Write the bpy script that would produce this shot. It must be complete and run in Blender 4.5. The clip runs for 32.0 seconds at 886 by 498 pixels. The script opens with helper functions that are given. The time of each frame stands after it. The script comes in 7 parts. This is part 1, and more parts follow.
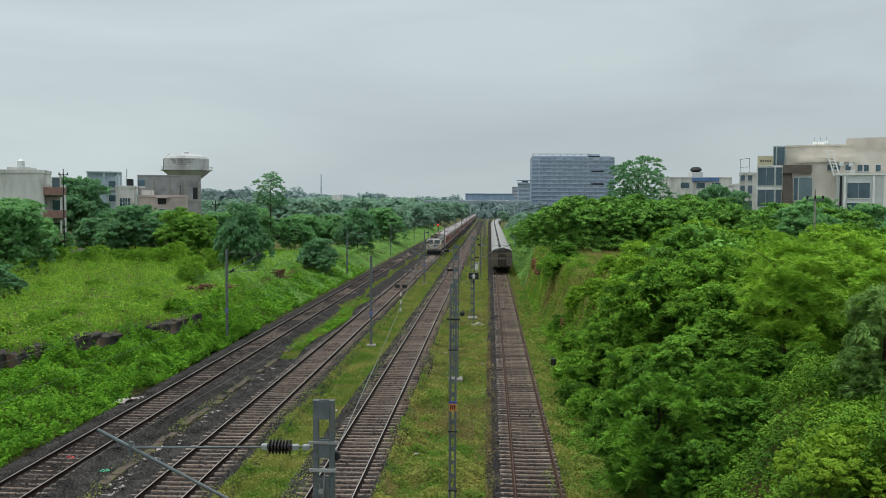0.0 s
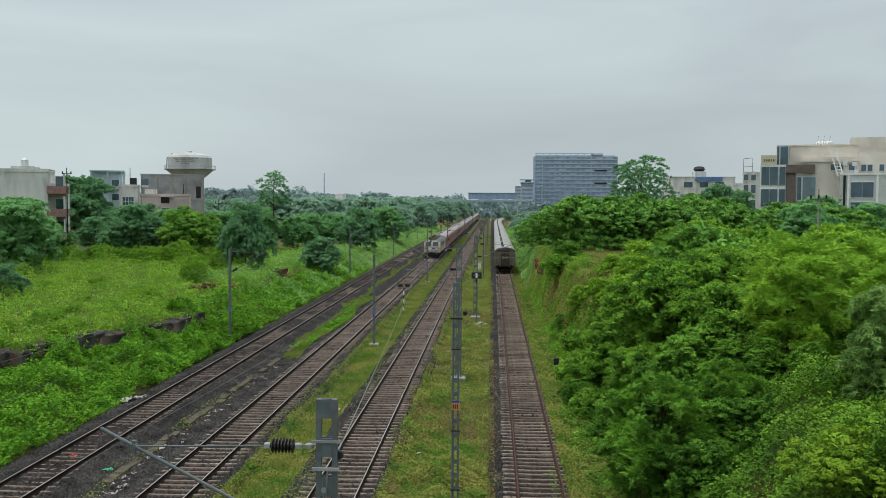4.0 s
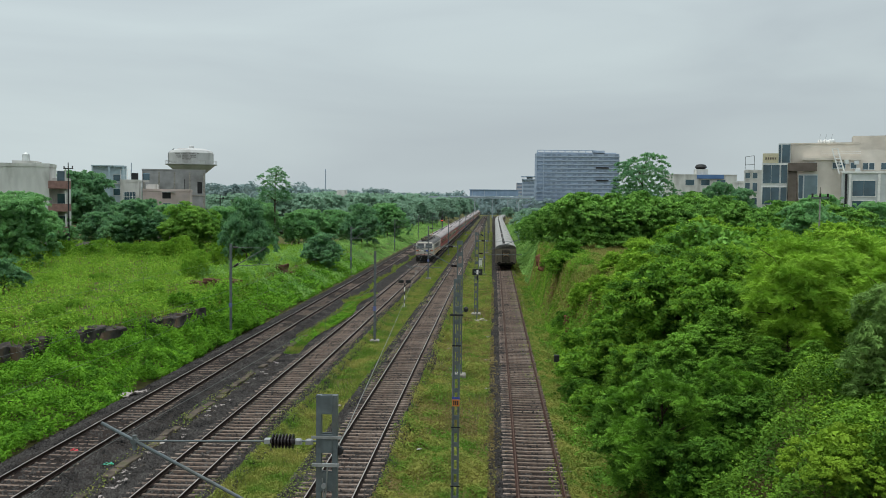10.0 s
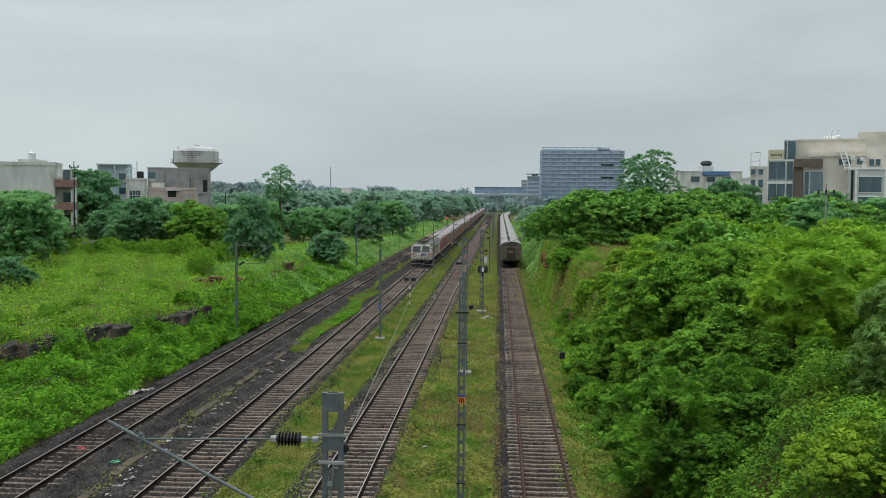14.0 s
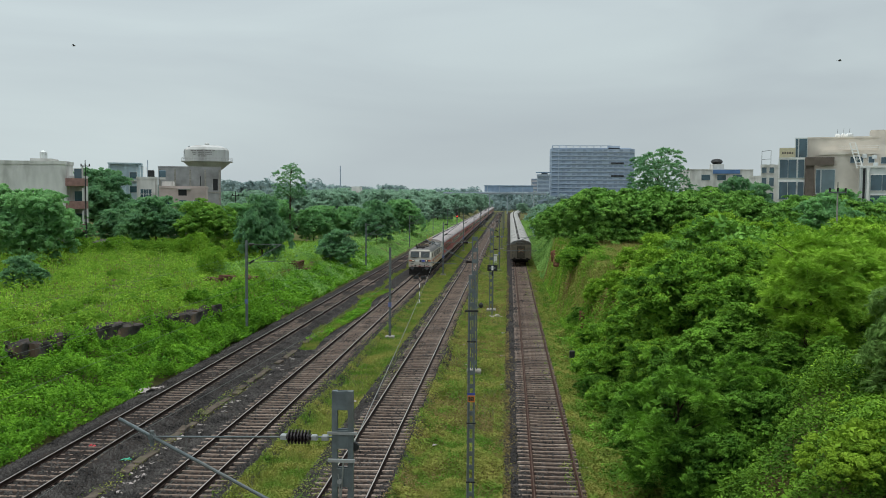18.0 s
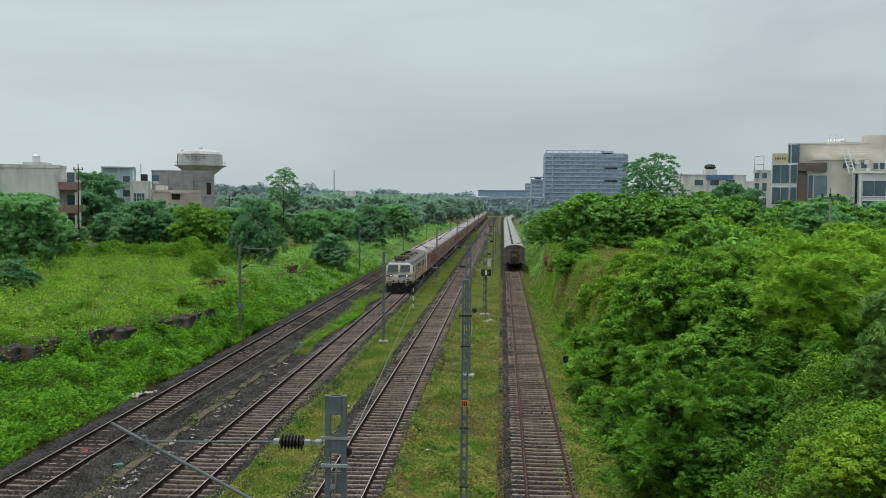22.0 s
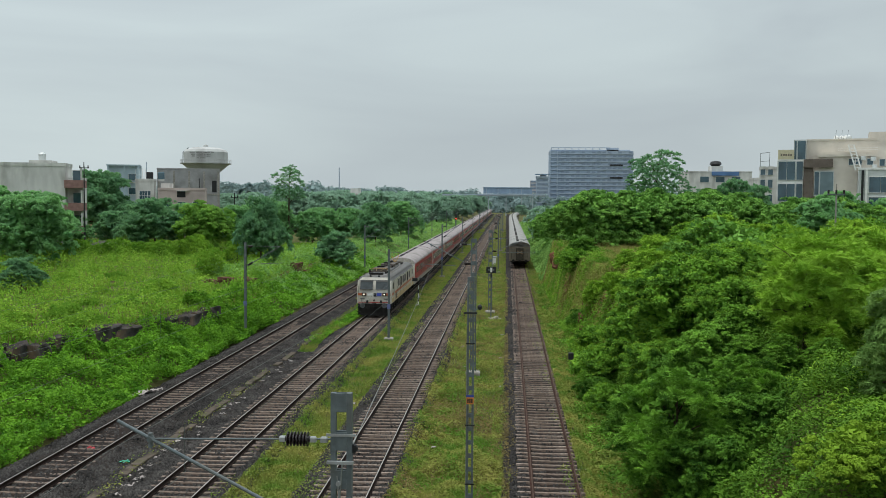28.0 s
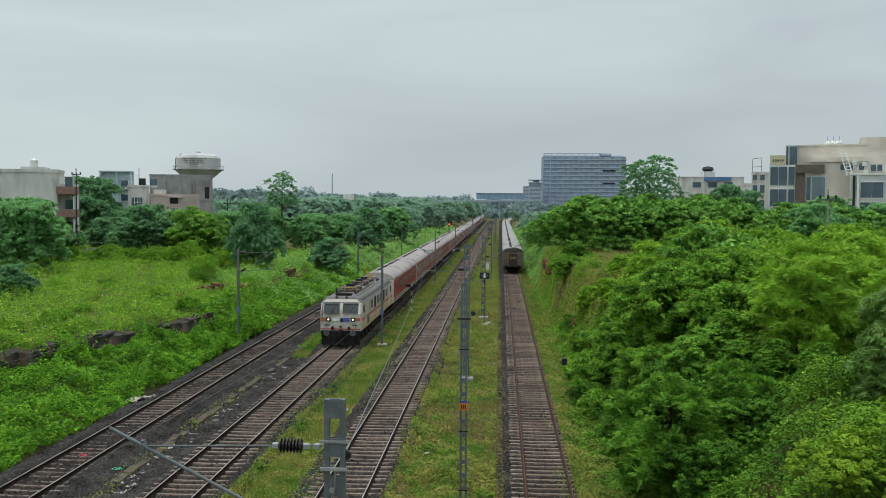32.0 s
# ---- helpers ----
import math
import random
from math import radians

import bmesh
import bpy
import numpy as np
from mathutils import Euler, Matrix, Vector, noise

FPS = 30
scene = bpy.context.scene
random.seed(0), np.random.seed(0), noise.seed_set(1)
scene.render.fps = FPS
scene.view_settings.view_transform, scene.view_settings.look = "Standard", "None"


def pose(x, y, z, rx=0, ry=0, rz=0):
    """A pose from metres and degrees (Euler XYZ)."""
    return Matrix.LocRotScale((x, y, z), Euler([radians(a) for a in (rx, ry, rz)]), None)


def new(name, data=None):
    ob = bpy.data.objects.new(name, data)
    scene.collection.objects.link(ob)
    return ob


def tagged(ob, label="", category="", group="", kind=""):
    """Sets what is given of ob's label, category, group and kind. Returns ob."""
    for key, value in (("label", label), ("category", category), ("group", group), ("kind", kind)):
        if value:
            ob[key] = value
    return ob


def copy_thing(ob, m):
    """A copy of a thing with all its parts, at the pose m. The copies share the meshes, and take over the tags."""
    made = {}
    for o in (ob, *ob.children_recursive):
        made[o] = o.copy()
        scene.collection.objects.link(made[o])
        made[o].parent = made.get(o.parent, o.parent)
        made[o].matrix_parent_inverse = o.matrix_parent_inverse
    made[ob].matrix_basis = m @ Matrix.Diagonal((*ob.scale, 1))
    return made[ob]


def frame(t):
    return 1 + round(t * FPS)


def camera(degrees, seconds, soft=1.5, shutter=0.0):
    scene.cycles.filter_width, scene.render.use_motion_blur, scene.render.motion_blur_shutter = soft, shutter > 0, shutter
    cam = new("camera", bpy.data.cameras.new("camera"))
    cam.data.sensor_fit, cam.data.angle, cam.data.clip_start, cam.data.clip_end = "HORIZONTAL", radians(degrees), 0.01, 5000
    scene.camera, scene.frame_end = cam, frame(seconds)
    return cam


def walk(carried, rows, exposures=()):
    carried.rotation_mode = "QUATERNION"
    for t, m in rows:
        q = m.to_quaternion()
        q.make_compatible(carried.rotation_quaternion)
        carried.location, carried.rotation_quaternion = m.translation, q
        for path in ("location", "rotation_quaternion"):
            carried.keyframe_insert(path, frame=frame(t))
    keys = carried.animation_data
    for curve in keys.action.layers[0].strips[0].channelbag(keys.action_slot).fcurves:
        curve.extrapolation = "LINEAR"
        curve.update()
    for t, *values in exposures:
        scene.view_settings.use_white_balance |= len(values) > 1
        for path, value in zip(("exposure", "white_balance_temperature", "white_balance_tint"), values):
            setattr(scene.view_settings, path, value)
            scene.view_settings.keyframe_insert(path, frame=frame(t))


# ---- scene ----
cam = camera(52.0, 32.0, soft=0.5)

# a hand-held camera on a road bridge over the line: seconds, tilt, lean, turn
EYE = (0.0, 0.0, 10.45)
SHAKE = (
    (0, 87.283, -0.256, 2.889),
    (0.5, 87.222, -0.173, 2.875),
    (1, 87.170, -0.151, 2.698),
    (1.5, 86.979, -0.364, 2.816),
    (2, 86.993, -0.366, 2.977),
    (2.5, 87.133, -0.333, 3.024),
    (3, 87.376, -0.460, 2.980),
    (3.5, 87.310, -0.312, 3.086),
    (5.5, 87.152, -0.335, 3.048),
    (6, 87.201, -0.251, 3.123),
    (6.5, 87.318, -0.280, 2.910),
    (7, 87.309, -0.328, 3.029),
    (7.5, 87.296, -0.380, 3.038),
    (8, 86.829, -0.545, 3.206),
    (8.5, 86.795, -0.590, 3.156),
    (9, 86.877, -0.577, 3.345),
    (9.5, 86.888, -0.515, 3.410),
    (10, 87.013, -0.590, 3.156),
    (10.5, 87.007, -0.556, 3.185),
    (11, 86.899, -0.567, 3.260),
    (11.5, 86.959, -0.597, 3.417),
    (12, 87.012, -0.593, 3.280),
    (12.5, 86.995, -0.549, 3.373),
    (13, 87.049, -0.515, 3.360),
    (13.5, 86.996, -0.515, 3.360),
    (14, 86.854, -0.417, 3.474),
    (14.5, 86.834, -0.510, 3.455),
    (16.5, 86.888, -0.487, 3.538),
    (17, 86.659, -0.492, 3.902),
    (17.5, 86.689, -0.368, 3.957),
    (18, 86.756, -0.378, 4.086),
    (18.5, 86.849, -0.367, 4.009),
    (19, 87.007, -0.290, 4.021),
    (19.5, 87.054, -0.259, 4.009),
    (20, 86.913, -0.272, 3.970),
    (20.5, 86.800, -0.320, 3.957),
    (21, 86.877, -0.343, 3.861),
    (21.5, 87.074, -0.350, 3.835),
    (22, 87.050, -0.496, 3.691),
    (22.5, 86.994, -0.479, 3.648),
    (23, 86.987, -0.395, 3.695),
    (23.5, 86.755, -0.460, 3.825),
    (24, 86.709, -0.501, 3.865),
    (24.5, 86.717, -0.511, 3.841),
    (25, 86.812, -0.440, 3.833),
    (25.5, 86.988, -0.393, 3.812),
    (27.5, 86.753, -0.458, 3.961),
    (28, 86.876, -0.389, 4.015),
    (28.5, 87.037, -0.350, 4.016),
    (29, 87.117, -0.325, 3.913),
    (29.5, 87.207, -0.340, 3.801),
    (30, 86.988, -0.397, 3.810),
    (30.5, 86.885, -0.404, 3.809),
    (31, 86.947, -0.417, 3.914),
    (31.5, 87.069, -0.324, 3.810),
    (32, 87.246, -0.295, 3.581),
)
walk(cam, [(t, pose(*EYE, a, b, c)) for t, a, b, c in SHAKE], exposures=((0.0, 0.0), (32.0, 0.0)))

# ---- world, sun ----
world = bpy.data.worlds.new("overcast_sky")
scene.world = world
world.use_nodes = True
wn, wl = world.node_tree.nodes, world.node_tree.links
wn.clear()
SUN_EL, SUN_AZ = 80.0, 250.0
sky = wn.new("ShaderNodeTexSky")
sky.sky_type, sky.sun_disc = "NISHITA", False
sky.sun_elevation, sky.sun_rotation = radians(SUN_EL), radians(SUN_AZ)
sky.air_density, sky.dust_density = 1.2, 3.0
coord = wn.new("ShaderNodeTexCoord")
stretch = wn.new("ShaderNodeMapping")
stretch.inputs["Scale"].default_value = (1.0, 1.6, 5.0)
stretch.inputs["Rotation"].default_value = (0.0, radians(6), 0.0)
wl.new(coord.outputs["Generated"], stretch.inputs["Vector"])
cloud = wn.new("ShaderNodeTexNoise")
cloud.inputs["Scale"].default_value, cloud.inputs["Detail"].default_value = 1.7, 5.0
cloud.inputs["Roughness"].default_value, cloud.inputs["Distortion"].default_value = 0.48, 0.5
wl.new(stretch.outputs["Vector"], cloud.inputs["Vector"])
tone = wn.new("ShaderNodeValToRGB")
tone.color_ramp.elements[0].position, tone.color_ramp.elements[0].color = 0.30, (0.465, 0.53, 0.565, 1)
tone.color_ramp.elements[1].position, tone.color_ramp.elements[1].color = 0.70, (0.595, 0.685, 0.70, 1)
wl.new(cloud.outputs["Fac"], tone.inputs["Fac"])
lift = wn.new("ShaderNodeVectorMath")
lift.operation = "SCALE"
wl.new(tone.outputs["Color"], lift.inputs[0])
# an overcast sky grows brighter towards the zenith
axes = wn.new("ShaderNodeSeparateXYZ")
wl.new(coord.outputs["Generated"], axes.inputs["Vector"])
square = wn.new("ShaderNodeMath")
square.operation = "MULTIPLY"
wl.new(axes.outputs["Z"], square.inputs[0])
wl.new(axes.outputs["Z"], square.inputs[1])
rise = wn.new("ShaderNodeMath")
rise.operation = "MULTIPLY_ADD"
rise.inputs[1].default_value, rise.inputs[2].default_value = 21.0, 10.0
wl.new(square.outputs["Value"], rise.inputs[0])
# thicker cloud in the east
east = wn.new("ShaderNodeMath")
east.operation = "MULTIPLY_ADD"
east.inputs[1].default_value, east.inputs[2].default_value = -0.10, 0.975
wl.new(axes.outputs["X"], east.inputs[0])
veil = wn.new("ShaderNodeMath")
veil.operation = "MULTIPLY"
wl.new(rise.outputs["Value"], veil.inputs[0])
wl.new(east.outputs["Value"], veil.inputs[1])
wl.new(veil.outputs["Value"], lift.inputs["Scale"])
blend = wn.new("ShaderNodeMix")
blend.data_type = "RGBA"
blend.inputs["Factor"].default_value = 0.94
wl.new(sky.outputs["Color"], blend.inputs["A"])
wl.new(lift.outputs["Vector"], blend.inputs["B"])
back = wn.new("ShaderNodeBackground")
back.inputs["Strength"].default_value = 0.1
wl.new(blend.outputs["Result"], back.inputs["Color"])
wout = wn.new("ShaderNodeOutputWorld")
wl.new(back.outputs["Background"], wout.inputs["Surface"])

sun = new("sun", bpy.data.lights.new("sun", "SUN"))
sun.data.energy, sun.data.angle, sun.data.color = 1.65, radians(25), (1.0, 0.97, 0.92)
sun.matrix_basis = pose(0, 0, 60, 90 - SUN_EL, 0, 180 - SUN_AZ)


# ---- materials ----
TRACKS = (-17.45, -11.72, -5.66, 1.83)


def material(name, base, rough=0.7, metal=0.0, vary=0.25, scale=4.0, bump=0.0, bump_scale=40.0, dirt=None, dirt_scale=0.6,
             dirt_low=0.5, dirt_high=0.75, per_object=0.0, stretch_z=1.0, spec=0.4):
    """A worn surface: base colour varied by fine and broad noise, with stains of a second colour."""
    m = bpy.data.materials.new(name)
    m.use_nodes = True
    n, l = m.node_tree.nodes, m.node_tree.links
    p = n["Principled BSDF"]
    p.inputs["Roughness"].default_value, p.inputs["Metallic"].default_value = rough, metal
    p.inputs["Specular IOR Level"].default_value = spec if rough < 0.8 else 0.08
    co = n.new("ShaderNodeTexCoord")
    mp = n.new("ShaderNodeMapping")
    mp.inputs["Scale"].default_value = (1, 1, stretch_z)
    l.new(co.outputs["Object"], mp.inputs["Vector"])
    fine = n.new("ShaderNodeTexNoise")
    fine.inputs["Scale"].default_value, fine.inputs["Detail"].default_value = scale, 6
    l.new(mp.outputs["Vector"], fine.inputs["Vector"])
    rng = n.new("ShaderNodeMapRange")
    rng.inputs["To Min"].default_value, rng.inputs["To Max"].default_value = 1 - vary, 1 + vary
    rng.inputs["From Min"].default_value, rng.inputs["From Max"].default_value = 0.3, 0.7
    l.new(fine.outputs["Fac"], rng.inputs["Value"])
    gain = n.new("ShaderNodeVectorMath")
    gain.operation = "SCALE"
    gain.inputs[0].default_value = base
    l.new(rng.outputs["Result"], gain.inputs["Scale"])
    colour = gain.outputs["Vector"]
    if per_object:
        info = n.new("ShaderNodeObjectInfo")
        r2 = n.new("ShaderNodeMapRange")
        r2.inputs["To Min"].default_value, r2.inputs["To Max"].default_value = 1 - per_object, 1 + per_object
        l.new(info.outputs["Random"], r2.inputs["Value"])
        g2 = n.new("ShaderNodeVectorMath")
        g2.operation = "SCALE"
        l.new(colour, g2.inputs[0])
        l.new(r2.outputs["Result"], g2.inputs["Scale"])
        colour = g2.outputs["Vector"]
    if dirt:
        broad = n.new("ShaderNodeTexNoise")
        broad.inputs["Scale"].default_value, broad.inputs["Detail"].default_value = dirt_scale, 5
        l.new(mp.outputs["Vector"], broad.inputs["Vector"])
        r3 = n.new("ShaderNodeMapRange")
        r3.inputs["From Min"].default_value, r3.inputs["From Max"].default_value = dirt_low, dirt_high
        l.new(broad.outputs["Fac"], r3.inputs["Value"])
        mx = n.new("ShaderNodeMix")
        mx.data_type = "RGBA"
        mx.inputs["B"].default_value = (*dirt, 1)
        l.new(r3.outputs["Result"], mx.inputs["Factor"])
        l.new(colour, mx.inputs["A"])
        colour = mx.outputs["Result"]
    l.new(colour, p.inputs["Base Color"])
    if bump:
        relief = n.new("ShaderNodeTexNoise")
        relief.inputs["Scale"].default_value, relief.inputs["Detail"].default_value = bump_scale, 4
        l.new(co.outputs["Object"], relief.inputs["Vector"])
        b = n.new("ShaderNodeBump")
        b.inputs["Strength"].default_value, b.inputs["Distance"].default_value = bump, 0.05
        l.new(relief.outputs["Fac"], b.inputs["Height"])
        l.new(b.outputs["Normal"], p.inputs["Normal"])
    return m


def foliage(name, dark, light, through_light=0.35, broad=0.12, rough=0.75, leafy=0.5):
    """Leaves: colour by leaf, by plant and by patch; light passes through."""
    m = bpy.data.materials.new(name)
    m.use_nodes = True
    n, l = m.node_tree.nodes, m.node_tree.links
    p = n["Principled BSDF"]
    p.inputs["Roughness"].default_value = rough
    p.inputs["Specular IOR Level"].default_value = 0.10
    geo = n.new("ShaderNodeNewGeometry")
    co = n.new("ShaderNodeTexCoord")
    patch = n.new("ShaderNodeTexNoise")
    patch.inputs["Scale"].default_value, patch.inputs["Detail"].default_value = broad, 5
    l.new(co.outputs["Object"], patch.inputs["Vector"])
    pr = n.new("ShaderNodeMapRange")
    pr.inputs["From Min"].default_value, pr.inputs["From Max"].default_value = 0.36, 0.64
    l.new(patch.outputs["Fac"], pr.inputs["Value"])
    mid = n.new("ShaderNodeMix")
    mid.inputs["Factor"].default_value = 1 - leafy
    l.new(geo.outputs["Random Per Island"], mid.inputs["A"])
    l.new(pr.outputs["Result"], mid.inputs["B"])
    mx = n.new("ShaderNodeMix")
    mx.data_type = "RGBA"
    mx.inputs["A"].default_value, mx.inputs["B"].default_value = (*dark, 1), (*light, 1)
    l.new(mid.outputs["Result"], mx.inputs["Factor"])
    l.new(mx.outputs["Result"], p.inputs["Base Color"])
    tr = n.new("ShaderNodeBsdfTranslucent")
    l.new(mx.outputs["Result"], tr.inputs["Color"])
    sh = n.new("ShaderNodeMixShader")
    sh.inputs["Fac"].default_value = through_light
    l.new(p.outputs["BSDF"], sh.inputs[1])
    l.new(tr.outputs["BSDF"], sh.inputs[2])
    l.new(sh.outputs["Shader"], n["Material Output"].inputs["Surface"])
    return m


def glowing(name, colour, strength):
    m = bpy.data.materials.new(name)
    m.use_nodes = True
    p = m.node_tree.nodes["Principled BSDF"]
    p.inputs["Base Color"].default_value = (*colour, 1)
    p.inputs["Emission Color"].default_value = (*colour, 1)
    p.inputs["Emission Strength"].default_value = strength
    return m


M = {}
M["soil"] = material("soil", (0.085, 0.085, 0.030), 0.95, vary=0.4, scale=1.5, bump=0.8, bump_scale=6, dirt=(0.12, 0.085, 0.05), dirt_scale=0.5, dirt_low=0.55, dirt_high=0.8)
# steep faces of the bank show bare red clay
sn, sl = M["soil"].node_tree.nodes, M["soil"].node_tree.links
sp = sn["Principled BSDF"]
old = sp.inputs["Base Color"].links[0].from_socket
face = sn.new("ShaderNodeNewGeometry")
split = sn.new("ShaderNodeSeparateXYZ")
sl.new(face.outputs["True Normal"], split.inputs["Vector"])
steep = sn.new("ShaderNodeMapRange")
steep.inputs["From Min"].default_value, steep.inputs["From Max"].default_value = 0.64, 0.48
sl.new(split.outputs["Z"], steep.inputs["Value"])
bare = sn.new("ShaderNodeMix")
bare.data_type = "RGBA"
bare.inputs["B"].default_value = (0.20, 0.105, 0.06, 1)
sl.new(steep.outputs["Result"], bare.inputs["Factor"])
sl.new(old, bare.inputs["A"])
sl.new(bare.outputs["Result"], sp.inputs["Base Color"])
M["clay"] = material("clay", (0.17, 0.080, 0.045), 0.95, vary=0.45, scale=2.0, bump=1.0, bump_scale=5, dirt=(0.10, 0.06, 0.035), dirt_scale=0.8)
M["ballast"] = material("ballast", (0.026, 0.0235, 0.0225), 0.95, vary=0.9, scale=11.0, bump=1.0, bump_scale=16, dirt=(0.044, 0.035, 0.030), dirt_scale=0.35, dirt_low=0.45, dirt_high=0.75)
# brake dust and rust lie brown along each track
bn, bl = M["ballast"].node_tree.nodes, M["ballast"].node_tree.links
bp = bn["Principled BSDF"]
clean = bp.inputs["Base Color"].links[0].from_socket
where = bn.new("ShaderNodeTexCoord")
axis = bn.new("ShaderNodeSeparateXYZ")
bl.new(where.outputs["Object"], axis.inputs["Vector"])
dust = None
for x in TRACKS:
    off = bn.new("ShaderNodeMath")
    off.operation = "SUBTRACT"
    off.inputs[1].default_value = x + (0.1 if x > 0 else 0.0)
    bl.new(axis.outputs["X"], off.inputs[0])
    gap = bn.new("ShaderNodeMath")
    gap.operation = "ABSOLUTE"
    bl.new(off.outputs["Value"], gap.inputs[0])
    if dust is not None:
        near = bn.new("ShaderNodeMath")
        near.operation = "MINIMUM"
        bl.new(dust.outputs["Value"], near.inputs[0])
        bl.new(gap.outputs["Value"], near.inputs[1])
        gap = near
    dust = gap
spread = bn.new("ShaderNodeMapRange")
spread.inputs["From Min"].default_value, spread.inputs["From Max"].default_value = 1.25, 0.65
spread.inputs["To Min"].default_value, spread.inputs["To Max"].default_value = 0.0, 0.75
bl.new(dust.outputs["Value"], spread.inputs["Value"])
brown = bn.new("ShaderNodeMix")
brown.data_type = "RGBA"
brown.inputs["B"].default_value = (0.026, 0.0185, 0.0155, 1)
bl.new(spread.outputs["Result"], brown.inputs["Factor"])
bl.new(clean, brown.inputs["A"])
bl.new(brown.outputs["Result"], bp.inputs["Base Color"])
M["stone"] = foliage("stone_chips", (0.007, 0.007, 0.007), (0.098, 0.090, 0.085), 0.0, 0.8, 0.9)
M["rock"] = material("rock", (0.06, 0.053, 0.05), 0.9, vary=0.5, scale=2.2, bump=1.0, bump_scale=5, dirt=(0.15, 0.095, 0.06), dirt_scale=0.9, dirt_low=0.5, dirt_high=0.7)
M["sleeper"] = material("sleeper_concrete", (0.220, 0.172, 0.145), 0.9, vary=0.4, scale=6, per_object=0.28, dirt=(0.11, 0.07, 0.05), dirt_scale=1.1, dirt_low=0.45, dirt_high=0.8)
M["rail"] = material("rusty_rail", (0.028, 0.018, 0.015), 0.8, 0.1, vary=0.4, scale=3.0)
M["rail_rust"] = material("orange_rust_rail", (0.055, 0.028, 0.021), 0.8, 0.2, vary=0.4, scale=3.0)
M["rail_head"] = material("polished_rail_head", (0.30, 0.27, 0.25), 0.45, 0.4, vary=0.15, scale=2.0)
M["rail_dull"] = material("dull_rail_head", (0.080, 0.052, 0.041), 0.8, 0.1, vary=0.25, scale=2.0)
M["steel"] = material("galvanised_steel", (0.120, 0.142, 0.148), 0.55, 0.35, vary=0.2, scale=9, dirt=(0.14, 0.13, 0.11), dirt_scale=1.5)
M["steel_far"] = material("weathered_steel", (0.115, 0.13, 0.13), 0.6, 0.2, vary=0.2, scale=5)
M["insulator"] = material("brown_porcelain", (0.022, 0.016, 0.016), 0.25, vary=0.2, scale=9)
M["wire"] = material("copper_wire", (0.10, 0.11, 0.10), 0.6, 0.6, vary=0.2, scale=1)
M["black"] = material("black_paint", (0.013, 0.013, 0.014), 0.6, vary=0.3, scale=5)
M["concrete"] = material("concrete", (0.30, 0.28, 0.25), 0.9, vary=0.25, scale=3, bump=0.3, dirt=(0.15, 0.13, 0.10), dirt_scale=0.5)
M["trough"] = material("mossy_concrete", (0.085, 0.068, 0.055), 0.95, vary=0.4, scale=3, dirt=(0.07, 0.075, 0.03), dirt_scale=0.9)
M["pale_wire"] = material("bright_wire", (0.19, 0.20, 0.19), 0.5, 0.3, vary=0.15)
M["white"] = material("white_paint", (0.72, 0.71, 0.68), 0.6, vary=0.1, scale=3)
M["bark"] = material("bark", (0.075, 0.055, 0.038), 0.95, vary=0.4, scale=6, stretch_z=0.3)
M["orange"] = material("orange_paint", (0.60, 0.20, 0.04), 0.6, vary=0.15, scale=6)
M["red_glow"] = glowing("red_signal_glow", (1.0, 0.05, 0.03), 4.0)

F = {}
F["neem"] = foliage("fresh_leaf", (0.020, 0.076, 0.008), (0.21, 0.43, 0.045), 0.12, 0.85, leafy=0.28)
F["fresh_spray"] = foliage("fresh_spray_leaf", (0.10, 0.235, 0.018), (0.35, 0.57, 0.060), 0.20, 0.8, leafy=0.28)
# Darker green that paints the shade between and under the bank trees.
F["deep"] = foliage("shaded_green_leaf", (0.014, 0.055, 0.006), (0.13, 0.29, 0.030), 0.10, 0.9, leafy=0.28)
# Young leaf, its colour also standing for top-lit bough tips.
F["shoot"] = foliage("lit_young_leaf", (0.060, 0.160, 0.014), (0.25, 0.46, 0.050), 0.15, 0.8, leafy=0.28)
F["mid"] = foliage("mid_leaf", (0.048, 0.145, 0.026), (0.25, 0.48, 0.085), 0.14, 0.6, leafy=0.28)
# Undergrowth green, darkened in colour for the shade on the bank.
F["undergrowth"] = foliage("shaded_undergrowth_leaf", (0.028, 0.090, 0.009), (0.19, 0.36, 0.036), 0.12, 0.8, leafy=0.3)
F["gold"] = foliage("golden_green_leaf", (0.09, 0.225, 0.04), (0.31, 0.54, 0.095), 0.5, 0.5, leafy=0.3)
# Haze over the meadow's far edge is mixed into these two greens.
F["west"] = foliage("hazed_soft_leaf", (0.145, 0.33, 0.145), (0.29, 0.53, 0.20), 0.6, 0.4, leafy=0.3)
F["dark"] = foliage("hazed_dark_leaf", (0.130, 0.285, 0.150), (0.235, 0.44, 0.195), 0.6, 0.4, leafy=0.3)
F["bright"] = foliage("bright_leaf", (0.075, 0.19, 0.014), (0.32, 0.53, 0.050), 0.18, 0.7, leafy=0.28)
F["lime"] = foliage("lime_leaf", (0.080, 0.175, 0.012), (0.245, 0.385, 0.032), 0.2, 1.3, leafy=0.3)
F["grey"] = foliage("grey_green_leaf", (0.08, 0.18, 0.035), (0.27, 0.43, 0.115), 0.3, 0.9, leafy=0.4)
# Distance haze is put into this leaf colour: paler and bluer green.
F["far"] = foliage("hazed_far_leaf", (0.26, 0.41, 0.30), (0.38, 0.54, 0.40), 0.6, broad=0.12, leafy=0.3)
F["lineside"] = foliage("lineside_leaf", (0.13, 0.29, 0.075), (0.33, 0.53, 0.14), 0.4, broad=0.25, leafy=0.3)
